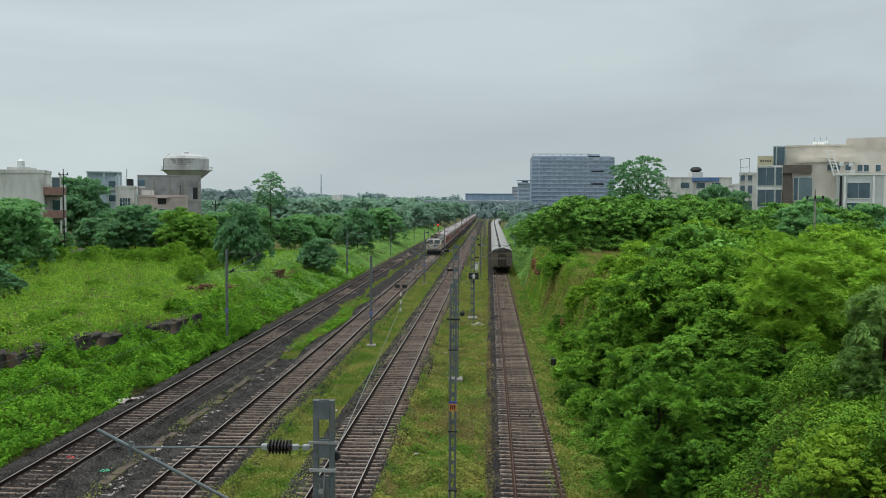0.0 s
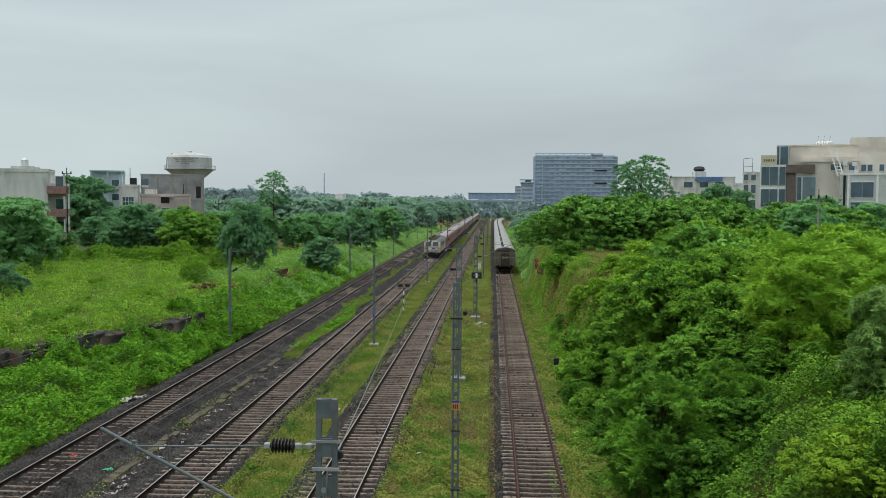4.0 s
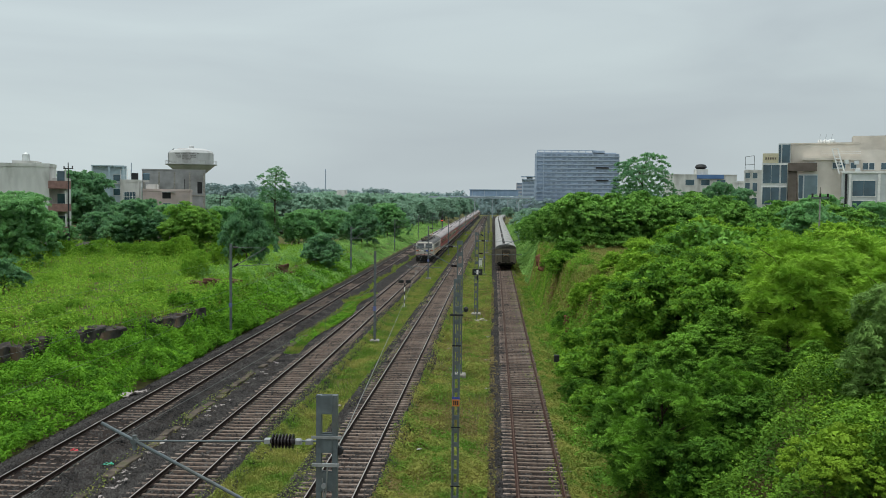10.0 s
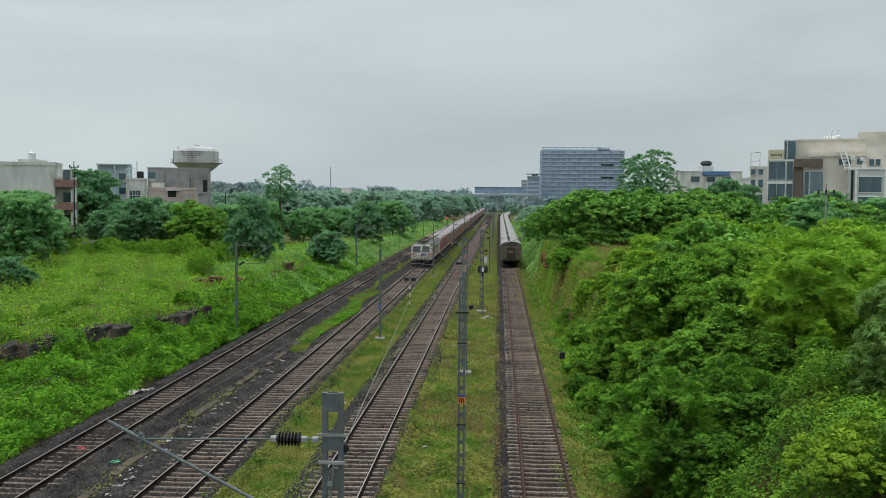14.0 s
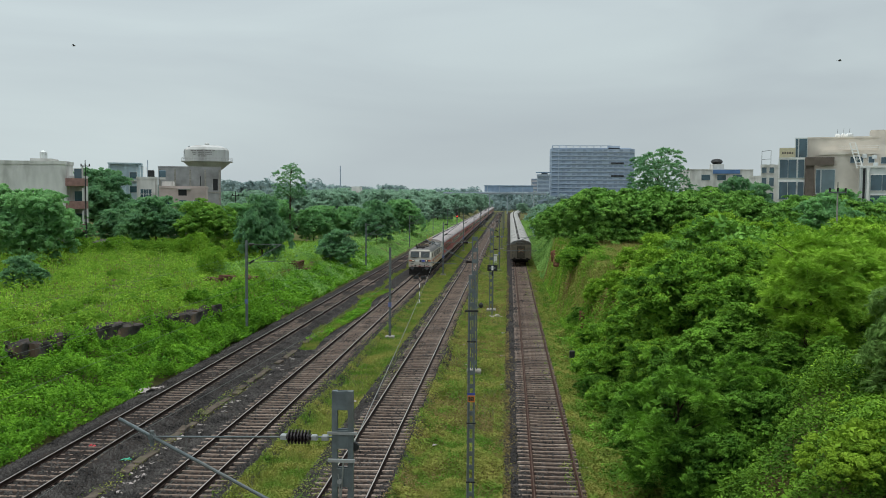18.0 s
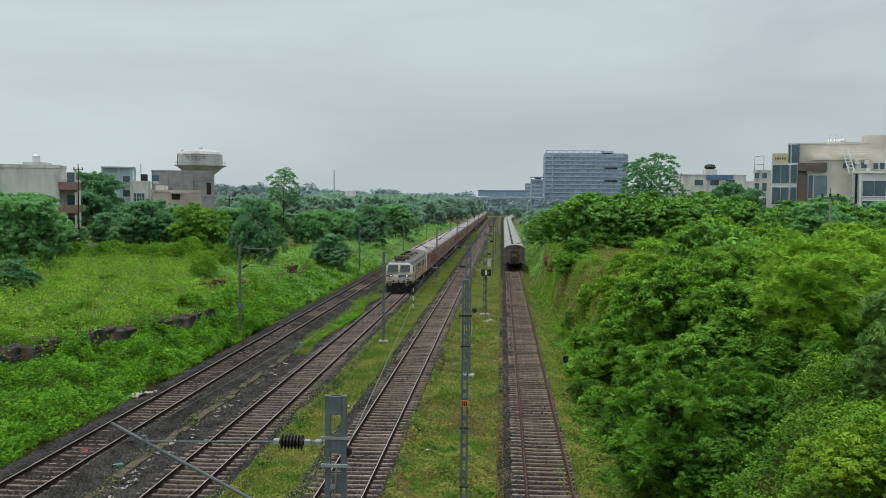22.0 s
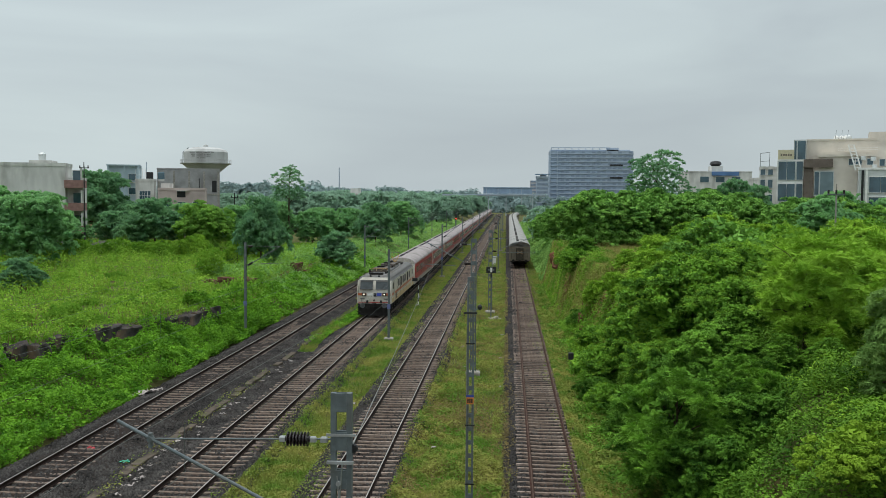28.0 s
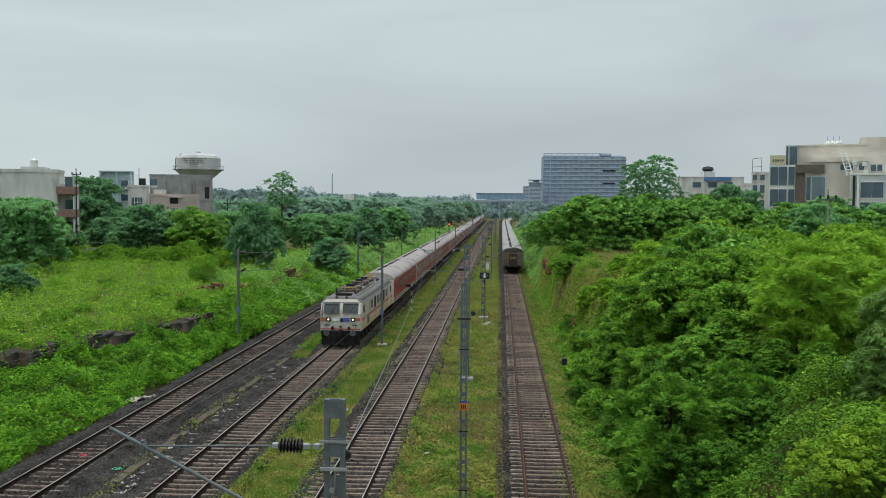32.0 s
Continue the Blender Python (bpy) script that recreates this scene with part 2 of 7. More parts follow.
# Grey-blue leaf for the horizon, the haze painted straight into it.
F["hazy"] = foliage("hazed_woods_leaf", (0.26, 0.345, 0.345), (0.30, 0.39, 0.375), 0.7, broad=0.03)
F["creeper"] = foliage("creeper_leaf", (0.034, 0.125, 0.009), (0.21, 0.44, 0.034), 0.28, broad=0.9, leafy=0.3)
F["weed"] = foliage("meadow_weed_leaf", (0.075, 0.20, 0.018), (0.26, 0.46, 0.05), 0.5, broad=0.5, leafy=0.2)
F["meadow"] = foliage("meadow_grass", (0.090, 0.23, 0.018), (0.32, 0.52, 0.055), broad=0.4, leafy=0.15)
F["grass"] = foliage("short_grass", (0.100, 0.225, 0.024), (0.335, 0.315, 0.085), broad=0.6, leafy=0.2)
F["tawny"] = foliage("tawny_grass", (0.20, 0.215, 0.055), (0.40, 0.36, 0.12), broad=0.4, leafy=0.3)
F["dry"] = foliage("dry_grass", (0.14, 0.11, 0.042), (0.30, 0.235, 0.095), broad=0.4, leafy=0.3)


# ---- mesh helpers ----
class Geo:
    """Collects vertices and faces of one mesh."""

    def __init__(self):
        self.v, self.f = [], []

    def add(self, verts, faces):
        k = len(self.v)
        self.v += [tuple(p) for p in verts]
        self.f += [tuple(k + i for i in q) for q in faces]
        return self

    def box(self, x0, x1, y0, y1, z0, z1, m=None):
        vs = [Vector((x, y, z)) for x in (x0, x1) for y in (y0, y1) for z in (z0, z1)]
        if m is not None:
            vs = [m @ p for p in vs]
        return self.add(vs, [(0, 1, 3, 2), (4, 6, 7, 5), (0, 4, 5, 1), (2, 3, 7, 6), (0, 2, 6, 4), (1, 5, 7, 3)])

    def cbox(self, x0, x1, y0, y1, z0, z1, c=0.03, m=None):
        """A box with chamfered edges along z and a chamfered top."""
        c = min(c, (x1 - x0) * 0.45, (y1 - y0) * 0.45)

        def ring(e, z):
            a, b, d, g = x0 + e, x1 - e, y0 + e, y1 - e
            return [Vector(q) for q in ((a + c, d, z), (b - c, d, z), (b, d + c, z), (b, g - c, z), (b - c, g, z), (a + c, g, z), (a, g - c, z), (a, d + c, z))]
        vs = ring(0, z0) + ring(0, z1 - c) + ring(c * 0.6, z1)
        if m is not None:
            vs = [m @ p for p in vs]
        fs = [(j * 8 + i, j * 8 + (i + 1) % 8, j * 8 + 8 + (i + 1) % 8, j * 8 + 8 + i) for j in (0, 1) for i in range(8)]
        return self.add(vs, fs + [tuple(range(16, 24)), tuple(range(7, -1, -1))])

    def tube(self, p, q, r, r2=None, n=8):
        p, q = Vector(p), Vector(q)
        r2 = r if r2 is None else r2
        w = (q - p).normalized()
        u = w.orthogonal().normalized()
        s = w.cross(u)
        vs = [c + (u * math.cos(a) + s * math.sin(a)) * k for c, k in ((p, r), (q, r2)) for a in [2 * math.pi * i / n for i in range(n)]]
        fs = [(i, (i + 1) % n, n + (i + 1) % n, n + i) for i in range(n)]
        return self.add(vs, fs + [tuple(range(n - 1, -1, -1)), tuple(range(n, 2 * n))])

    def path(self, points, r, n=6):
        for a, b in zip(points, points[1:]):
            self.tube(a, b, r, n=n)
        return self

    def cable(self, points, r, n=5):
        """One unbroken wire through many points."""
        pts = [Vector(p) for p in points]
        vs = []
        for i, p in enumerate(pts):
            w = (pts[min(i + 1, len(pts) - 1)] - pts[max(i - 1, 0)]).normalized()
            u = w.cross(Vector((0.0, 0.0, 1.0)))
            u = u.normalized() if u.length > 0.05 else Vector((1.0, 0.0, 0.0))
            s = w.cross(u)
            vs += [p + (u * math.cos(2 * math.pi * k / n) + s * math.sin(2 * math.pi * k / n)) * r for k in range(n)]
        fs = [(j * n + i, j * n + (i + 1) % n, (j + 1) * n + (i + 1) % n, (j + 1) * n + i) for j in range(len(pts) - 1) for i in range(n)]
        k = len(pts) - 1
        return self.add(vs, fs + [tuple(range(n - 1, -1, -1)), tuple(k * n + i for i in range(n))])

    def spin(self, profile, centre=(0, 0, 0), n=16, axis="z"):
        """Turns (radius, height) pairs round an axis."""
        c = Vector(centre)
        vs = []
        for r, h in profile:
            for i in range(n):
                a = 2 * math.pi * i / n
                p = (r * math.cos(a), r * math.sin(a), h)
                p = p if axis == "z" else (h, p[0], p[1]) if axis == "x" else (p[0], h, p[1])
                vs.append(c + Vector(p))
        fs = [(j * n + i, j * n + (i + 1) % n, (j + 1) * n + (i + 1) % n, (j + 1) * n + i) for j in range(len(profile) - 1) for i in range(n)]
        k = len(profile) - 1
        return self.add(vs, fs + [tuple(range(n - 1, -1, -1)), tuple(k * n + i for i in range(n))])

    def extrude(self, section, y0, y1):
        """A closed (x, z) section drawn out along y."""
        n = len(section)
        vs = [(x, y, z) for y in (y0, y1) for x, z in section]
        return self.add(vs, [(i, (i + 1) % n, n + (i + 1) % n, n + i) for i in range(n)] + [tuple(range(n - 1, -1, -1)), tuple(range(n, 2 * n))])

    def mesh(self, name, mat, smooth=False):
        me = bpy.data.meshes.new(name)
        me.from_pydata(self.v, [], self.f)
        me.materials.append(mat)
        bm = bmesh.new()
        bm.from_mesh(me)
        bmesh.ops.recalc_face_normals(bm, faces=bm.faces)
        bm.to_mesh(me)
        bm.free()
        if smooth:
            me.polygons.foreach_set("use_smooth", [True] * len(me.polygons))
        return me


def array_mesh(name, verts, faces, mat):
    """A mesh from numpy arrays of vertices (n, 3) and faces (m, k)."""
    me = bpy.data.meshes.new(name)
    k = faces.shape[1]
    me.vertices.add(len(verts))
    me.vertices.foreach_set("co", verts.astype(np.float32).ravel())
    me.loops.add(faces.size)
    me.loops.foreach_set("vertex_index", faces.astype(np.int32).ravel())
    me.polygons.add(len(faces))
    me.polygons.foreach_set("loop_start", np.arange(0, faces.size, k, dtype=np.int32))
    me.update(calc_edges=True)
    me.materials.append(mat)
    return me


def part(name, geo, mat, parent, label="", smooth=False):
    ob = new(name, geo.mesh(name, mat, smooth) if isinstance(geo, Geo) else geo)
    ob.parent = parent
    return tagged(ob, label)


def share(name, mesh, parent, m=None, label=""):
    """A part on an existing mesh."""
    ob = new(name, mesh)
    ob.parent = parent
    if m is not None:
        ob.matrix_basis = m
    return tagged(ob, label)


def thing(name, m, label, category, group="", kind=""):
    ob = new(name)
    ob.empty_display_size = 0.3
    ob.matrix_basis = m
    return tagged(ob, label, category, group, kind)


def smooth_step(a, b, x):
    t = np.clip((np.asarray(x, float) - a) / (b - a), 0, 1)
    return t * t * (3 - 2 * t)


def waves(x, y, seed=0.0):
    """Cheap uneven ground, about -1 to 1."""
    return (np.sin(x * 0.71 + y * 0.33 + seed) + np.sin(x * 0.29 - y * 0.53 + 1.7 * seed) + 0.6 * np.sin(x * 1.9 + 1.3 * seed) * np.sin(y * 1.53 + seed)
            + 0.35 * np.sin(x * 3.9 + y * 2.7 + seed)) / 2.6


# ---- the lie of the land ----


def ledge_x(y):
    """Where the rock ledge of the bank beyond the far line runs."""
    return np.interp(y, (0, 40, 51, 60, 70, 84, 100, 120, 160, 300), (-33, -31, -27.8, -25.2, -22.6, -23.6, -26.0, -25.5, -25, -24))


def land(x, y):
    x, y = np.asarray(x, float), np.asarray(y, float)
    lx = ledge_x(y)
    left = smooth_step(0, 1, (-20.2 - x) / np.maximum(-20.2 - lx, 0.5)) * 1.25
    left = left + smooth_step(0, 0.55, lx - 0.1 - x) * 0.95 * (1 - smooth_step(150, 200, y)) + smooth_step(0, 30, lx - x) * 0.7
    width = np.interp(y, (0, 28, 40, 60, 75, 90, 120, 140, 220), (5.0, 5.2, 6.5, 5.5, 3.0, 1.6, 1.6, 2.8, 9))
    foot = np.interp(y, (60, 85, 120, 150, 220), (5.4, 4.6, 4.6, 5.0, 5.4))
    right = smooth_step(0, 1, (x - foot) / width) * np.interp(y, (0, 40, 70, 130, 260, 500), (4.2, 4.6, 5.2, 5.0, 2.5, 1.0))
    bumps = waves(x, y) * (0.10 * smooth_step(-19.9, -22, x) + 0.12 * smooth_step(4, 7, x)) + 0.03 * waves(2 * x, 2 * y, 3.0)
    far = 6.0 * smooth_step(500, 1500, y) * smooth_step(40, 200, np.abs(x)) + 20 * smooth_step(1500, 3200, y)
    return -0.47 + left + right + bumps + far


# ---- ground, ballast ----
def grid_sheet(name, xs, ys, height, mat):
    gx, gy = np.meshgrid(xs, ys)
    v = np.stack([gx, gy, height(gx, gy)], -1).reshape(-1, 3)
    w = len(xs)
    i = (np.arange(len(ys) - 1)[:, None] * w + np.arange(w - 1)[None, :]).ravel()
    me = array_mesh(name, v, np.stack([i, i + 1, i + w + 1, i + w], -1), mat)
    me.polygons.foreach_set("use_smooth", [True] * len(me.polygons))
    return new(name, me)


gx = np.concatenate([np.linspace(-4000, -300, 16)[:-1], np.linspace(-300, -60, 30)[:-1], np.linspace(-60, -35, 26)[:-1], np.linspace(-35, 25, 150)[:-1],
                     np.linspace(25, 60, 30)[:-1], np.linspace(60, 300, 24)[:-1], np.linspace(300, 4000, 16)])
gy = np.concatenate([np.linspace(-300, -10, 12)[:-1], np.linspace(-10, 25, 16)[:-1], np.linspace(25, 130, 210)[:-1], np.linspace(130, 300, 80)[:-1],
                     np.linspace(300, 1200, 40)[:-1], np.linspace(1200, 4500, 16)])
ground = tagged(grid_sheet("ground", gx, gy, land, M["soil"]), "green and brown earth of the railway cutting", "ground", kind="structure")

FAR_END = 660.0


def bed_top(x0, x1, tracks, buried=None):
    """The height of a bed of crushed stone: sloping shoulders, stones heaped over the sleeper ends, an uneven top."""
    def top(x, y):
        edge = np.minimum(x - (x0 - 0.55), (x1 + 0.55) - x)
        z = -0.62 + 0.035 * smooth_step(60, 160, y) + 0.35 * smooth_step(0, 0.6, edge) + 0.03 * waves(x * 2, y * 2, x0)
        if buried is not None:
            z = z + 0.085 * smooth_step(2.0, 1.2, np.abs(x - buried)) * (0.75 + 0.35 * waves(x * 1.1, y * 0.9, 4.0))
        for c in tracks:
            side = x - c - (0.0017 * y if x0 > 0 else 0)
            heap = smooth_step(0.93, 1.18, side) * 0.75 + smooth_step(0.90, 1.08, -side)
            if c != buried:
                z = z + 0.028 * smooth_step(1.5, 1.2, np.abs(side)) * (0.9 + 0.3 * waves(x * 2.1, y * 2.7, 2.0))
            z = z + (0.115 if c == buried else 0.055) * heap * smooth_step(1.9, 1.4, np.abs(side)) * (0.85 + 0.45 * waves(x * 1.3, y * 1.7, c))
        return z
    return top


BEDS = ((-19.6, -9.75, bed_top(-19.6, -9.75, TRACKS[:2], TRACKS[0])), (-7.5, -4.05, bed_top(-7.5, -4.05, TRACKS[2:3])), (0.05, 3.2, bed_top(0.05, 3.2, TRACKS[3:])))


def surface(x, y):
    """The top of the ground or of the ballast, whichever is higher."""
    z = land(x, y)
    for x0, x1, top in BEDS:
        z = np.where((x > x0 - 0.55) & (x < x1 + 0.55), np.maximum(z, top(x, y)), z)
    return z


def ballast_bed(name, bed, label):
    x0, x1, top = bed
    xs = np.concatenate([[x0 - 0.55], np.linspace(x0, x1, max(6, int((x1 - x0) / 0.16))), [x1 + 0.55]])
    ys = np.concatenate([np.arange(-60, 26, 3.0), np.arange(26, 90, 0.3), np.arange(90, 200, 1.2), np.arange(200, FAR_END + 30, 12)])
    rnd = np.random.RandomState(int(abs(x0 * 10)))
    return tagged(grid_sheet(name, xs, ys, lambda x, y: top(x, y) + 0.05 * (rnd.rand(*x.shape) - 0.5), M["ballast"]), label, "ballast", kind="structure")


ballast_bed("ballast_west", BEDS[0], "dark grey crushed-stone ballast under two tracks")
ballast_bed("ballast_middle", BEDS[1], "dark grey crushed-stone ballast under a track")
ballast_bed("ballast_east", BEDS[2], "dark grey ballast with grass growing in")


def chips(name, bed, y0, y1, count, size, mat, label, seed):
    """Loose stones, each a small uneven pyramid with a flat top, lying on a bed."""
    r = np.random.RandomState(seed)
    x0, x1, top = bed
    y = y0 + (y1 - y0) * r.rand(count) ** 1.7
    x = x0 - 0.5 + (x1 - x0 + 1.0) * r.rand(count)
    # few stones lie loose between the rails
    free = np.min([np.abs(x - t - (0.0017 * y if t > 0 else 0)) for t in TRACKS], axis=0) > 1.25
    keep = free | (r.rand(count) < 0.35)
    x, y, count = x[keep], y[keep], int(keep.sum())
    c = np.stack([x, y, top(x, y) + 0.022 * r.rand(count)], -1)
    s = size * (0.5 + 1.0 * r.rand(count))
    ang = r.rand(count, 4) * 0.7 + np.arange(4) * math.pi / 2 + r.rand(count, 1) * 6.28
    base = c[:, None] + np.stack([np.cos(ang), np.sin(ang), -0.5 + 0 * ang], -1) * s[:, None, None]
    cap = c[:, None] + np.stack([np.cos(ang + 0.3) * 0.6, np.sin(ang + 0.3) * 0.6, 0.35 + 0.6 * r.rand(count, 4)], -1) * s[:, None, None]
    v = np.concatenate([base, cap], 1).reshape(-1, 3)
    k = np.array([(0, 1, 5, 4), (1, 2, 6, 5), (2, 3, 7, 6), (3, 0, 4, 7), (4, 5, 6, 7)])
    f = (np.arange(count)[:, None, None] * 8 + k[None]).reshape(-1, 4)
    return tagged(new(name, array_mesh(name, v, f, mat)), label, "ballast stones", kind="stuff")


chips("ballast_stones", BEDS[0], 27, 100, 62000, 0.05, M["stone"], "loose dark grey ballast stones beside the rails", 3)
chips("ballast_stones", BEDS[1], 27, 95, 20000, 0.05, M["stone"], "loose dark grey ballast stones beside the rails", 4)
chips("ballast_stones", BEDS[2], 27, 95, 16000, 0.045, M["stone"], "loose dark grey ballast stones between sleepers", 5)


# ---- tracks ----
RAIL_SECTION = [(-0.075, -0.172), (0.075, -0.172), (0.075, -0.155), (0.012, -0.14), (0.010, -0.05), (0.036, -0.036), (0.036, -0.008), (0.028, 0),
                (-0.028, 0), (-0.036, -0.008), (-0.036, -0.036), (-0.010, -0.05), (-0.012, -0.14), (-0.075, -0.155)]
PITCH = 0.575


def sleeper_geo():
    g = Geo()
    xs = (-1.375, -0.95, -0.45, 0, 0.45, 0.95, 1.375)
    tops = (-0.165, -0.165, -0.185, -0.188, -0.185, -0.165, -0.165)
    vs, fs = [], []
    for x, z in zip(xs, tops):
        vs += [(x, -0.12, -0.40), (x, -0.066, z), (x, 0.066, z), (x, 0.12, -0.40)]
    for i in range(6):
        a, b = 4 * i, 4 * i + 4
        fs += [(a, b, b + 1, a + 1), (a + 1, b + 1, b + 2, a + 2), (a + 2, b + 2, b + 3, a + 3)]
    return g.add(vs, fs + [(0, 1, 2, 3), (24, 27, 26, 25)])


SLEEPER = sleeper_geo().mesh("sleeper", M["sleeper"])
CLIP = Geo()
for sx in (-0.838, 0.838):
    for d in (-0.11, 0.11):
        CLIP.box(sx + d - 0.05, sx + d + 0.05, -0.05, 0.05, -0.17, -0.12)
CLIPS = CLIP.mesh("fastening", M["rail"])


def track(number, x, body, head, label, near=250, turn=0.0):
    t = thing(f"track_{number}", pose(x, 0, 0, 0, 0, turn), label, "railway track", "parallel railway tracks", "structure")
    for s in (-0.838, 0.838):
        rail = part("rail", Geo().extrude([(px + s, pz) for px, pz in RAIL_SECTION], -60, FAR_END), body, t)
        part("rail_head", Geo().extrude([(s - 0.022, 0.0005), (s - 0.018, 0.003), (s + 0.018, 0.003), (s + 0.022, 0.0005)], -60, FAR_END), head, rail)
    r = random.Random(number)
    y, k, rest = 27.0, 0, Geo()
    while y < FAR_END:
        if k < near:
            share("sleeper", SLEEPER, t, pose(r.uniform(-0.03, 0.03), y + r.uniform(-0.025, 0.025), r.uniform(-0.012, 0.008), 0, r.uniform(-0.4, 0.4), r.uniform(-0.9, 0.9)))
        else:
            rest.box(-1.375, 1.375, y - 0.12, y + 0.12, -0.36, -0.17)
        y += PITCH if y < 420 else PITCH * 4
        k += 1
    tagged(part("sleeper_row", rest, M["sleeper"], t), kind="stuff")
    behind = Geo()
    y = 26.4
    while y > -60:
        behind.box(-1.375, 1.375, y - 0.12, y + 0.12, -0.36, -0.17)
        y -= PITCH
    tagged(part("sleeper_row", behind, M["sleeper"], t), kind="stuff")
    return t


track(1, TRACKS[0], M["rail"], M["rail_head"], "railway track with dark rails on concrete sleepers in deep ballast")
track(2, TRACKS[1], M["rail"], M["rail_head"], "main railway track with worn concrete sleepers")
track(3, TRACKS[2], M["rail"], M["rail_head"], "railway track with polished rail heads on concrete sleepers")
track(4, TRACKS[3], M["rail_rust"], M["rail_dull"], "siding with rusty rails and grass at its edge", turn=-0.1)


# ---- overhead line masts ----
def mast_bracket(t, z, reach, side):
    """Tie rod with insulator above, raking tube with insulator below, register arm."""
    s = side
    arm = part("cantilever_tube", Geo().tube((s * 0.6, 0, z - 1.2), (s * reach, 0, z + 0.08), 0.025), M["steel"], t)
    part("insulator", Geo().spin([(0.03, 0)] + [(r, 0.05 + 0.045 * i) for i in range(8) for r in (0.05, 0.085)][:16] + [(0.03, 0.45)], (min(0.12 * s, 0.58 * s), 0, z - 1.32), 10, "x"), M["insulator"], t)
    rod = part("tie_rod", Geo().tube((s * 0.12, 0, z - 0.1), (s * (reach - 0.42), 0, z - 0.16), 0.012), M["steel"], t)
    ring = [(0.035, 0.0)]
    for i in range(7):
        ring += [(0.05, 0.02 + 0.045 * i), (0.098, 0.035 + 0.045 * i), (0.098, 0.046 + 0.045 * i), (0.05, 0.058 + 0.045 * i)]
    ring += [(0.035, 0.35)]
    x0 = 0.42 if s > 0 else -0.77
    part("insulator", Geo().spin(ring, (x0, 0, z - 0.11), 14, "x"), M["insulator"], rod, "ribbed dark porcelain insulator")
    for k in (0.24, 0.39, 0.80):
        part("clamp", Geo().cbox(s * k - 0.05, s * k + 0.05, -0.035, 0.035, z - 0.145, z - 0.075, 0.015), M["metal_grey"], rod)
    part("clamp", Geo().tube((s * (reach - 0.46), -0.05, z - 0.16), (s * (reach - 0.46), 0.05, z - 0.16), 0.04).tube((s * (reach - 0.46), 0, z - 0.28), (s * (reach - 0.46), 0, z - 0.08), 0.03), M["steel"], arm)
    part("register_arm", Geo().tube((s * 1.1, 0, z - 1.45), (s * (reach + 0.25), 0, z - 1.35), 0.02).tube((s * (reach + 0.2), 0, z - 1.36), (s * (reach - 0.5), 0, z - 1.7), 0.014), M["steel"], t)


def batten_mast(x, y, z0, height, w, label, group, brackets=(), plate=0.3, step=0.95):
    """A mast of two channels joined by welded batten plates."""
    t = thing("overhead_mast", pose(x, y, z0), label, "railway mast", group)
    d = w * 0.42
    for s in (-1, 1):
        g = Geo().box(s * w / 2 - 0.035, s * w / 2 + 0.035, -d / 2, d / 2, 0, height)
        part("channel", g, M["steel"], t)
    z = height
    while z > 0.6:
        for sy in (-1, 1):
            part("batten_plate", Geo().box(-w / 2 + 0.03, w / 2 - 0.03, sy * d / 2 - 0.01, sy * d / 2 + 0.01, z - plate, z - 0.003), M["steel"], t)
        z -= step
    part("base", Geo().cbox(-0.45, 0.45, -0.45, 0.45, -0.4, 0.25, 0.06), M["concrete"], t)
    for z, reach, side in brackets:
        mast_bracket(t, z, reach, side)
    return t


def tube_mast(x, y, z0, height, label, group, reach=2.5, side=-1, arm=True, r=0.085):
    """A slim rolled-steel mast with its bracket."""
    t = thing("overhead_mast", pose(x, y, z0), label, "railway mast", group)
    w = r
    e, k = w * 0.7, w * 0.2
    ring = [(-w, -w), (w, -w), (w, -e), (k, -e), (k, e), (w, e), (w, w), (-w, w), (-w, e), (-k, e), (-k, -e), (-w, -e)]
    part("post", Geo().add([(a, b, z) for z in (0, height) for a, b in ring], [(i, (i + 1) % 12, 12 + (i + 1) % 12, 12 + i) for i in range(12)] + [tuple(range(11, -1, -1)), tuple(range(12, 24))]), M["steel_far"], t)
    part("base", Geo().cbox(-0.35, 0.35, -0.35, 0.35, -0.4, 0.15, 0.05), M["concrete"], t)
    part("number_plate", Geo().box(-0.13, 0.13, -w - 0.03, -w - 0.01, 2.4, 2.75), M["plate"], t)
    if arm:
        z = height - 0.3
        part("cantilever_tube", Geo().tube((side * w, 0, z - 1.6), (side * reach, 0, z), 0.035, n=6), M["steel_far"], t)
        part("tie_rod", Geo().tube((side * w, 0, z), (side * reach, 0, z), 0.02, n=6), M["steel_far"], t)
        part("register_arm", Geo().tube((side * w, 0, z - 1.45), (side * (reach + 0.2), 0, z - 1.3), 0.025, n=6), M["steel_far"], t)
        part("insulator", Geo().tube((side * 0.2, 0, z), (side * 0.6, 0, z), 0.08, n=8), M["insulator"], t)
        part("insulator", Geo().tube((side * 0.25, 0, z - 1.5), (side * 0.6, 0, z - 1.27), 0.08, n=8), M["insulator"], t)
    return t


M["metal_grey"] = material("cast_fitting", (0.33, 0.34, 0.34), 0.5, 0.5, vary=0.2)
M["plate"] = material("blue_grey_plate", (0.12, 0.14, 0.30), 0.6, vary=0.2)
near_mast = batten_mast(-2.175, 11.9, -0.45, 8.31, 0.215, "grey steel overhead-line mast with slotted head and bracket arm", "overhead-line masts", ((7.78, 3.09, -1),), 0.25, 0.52)
second_mast = batten_mast(-1.16, 30.2, -0.45, 8.33, 0.17, "grey batten-plate overhead-line mast with a lamp and orange tag", "overhead-line masts", (), 0.14, 0.46)
batten_mast(-2.0, 56.0, -0.45, 8.5, 0.30, "pale steel batten-plate mast with an arm over the track", "overhead-line masts", ((8.25, 3.1, -1),), 0.25, 0.7)
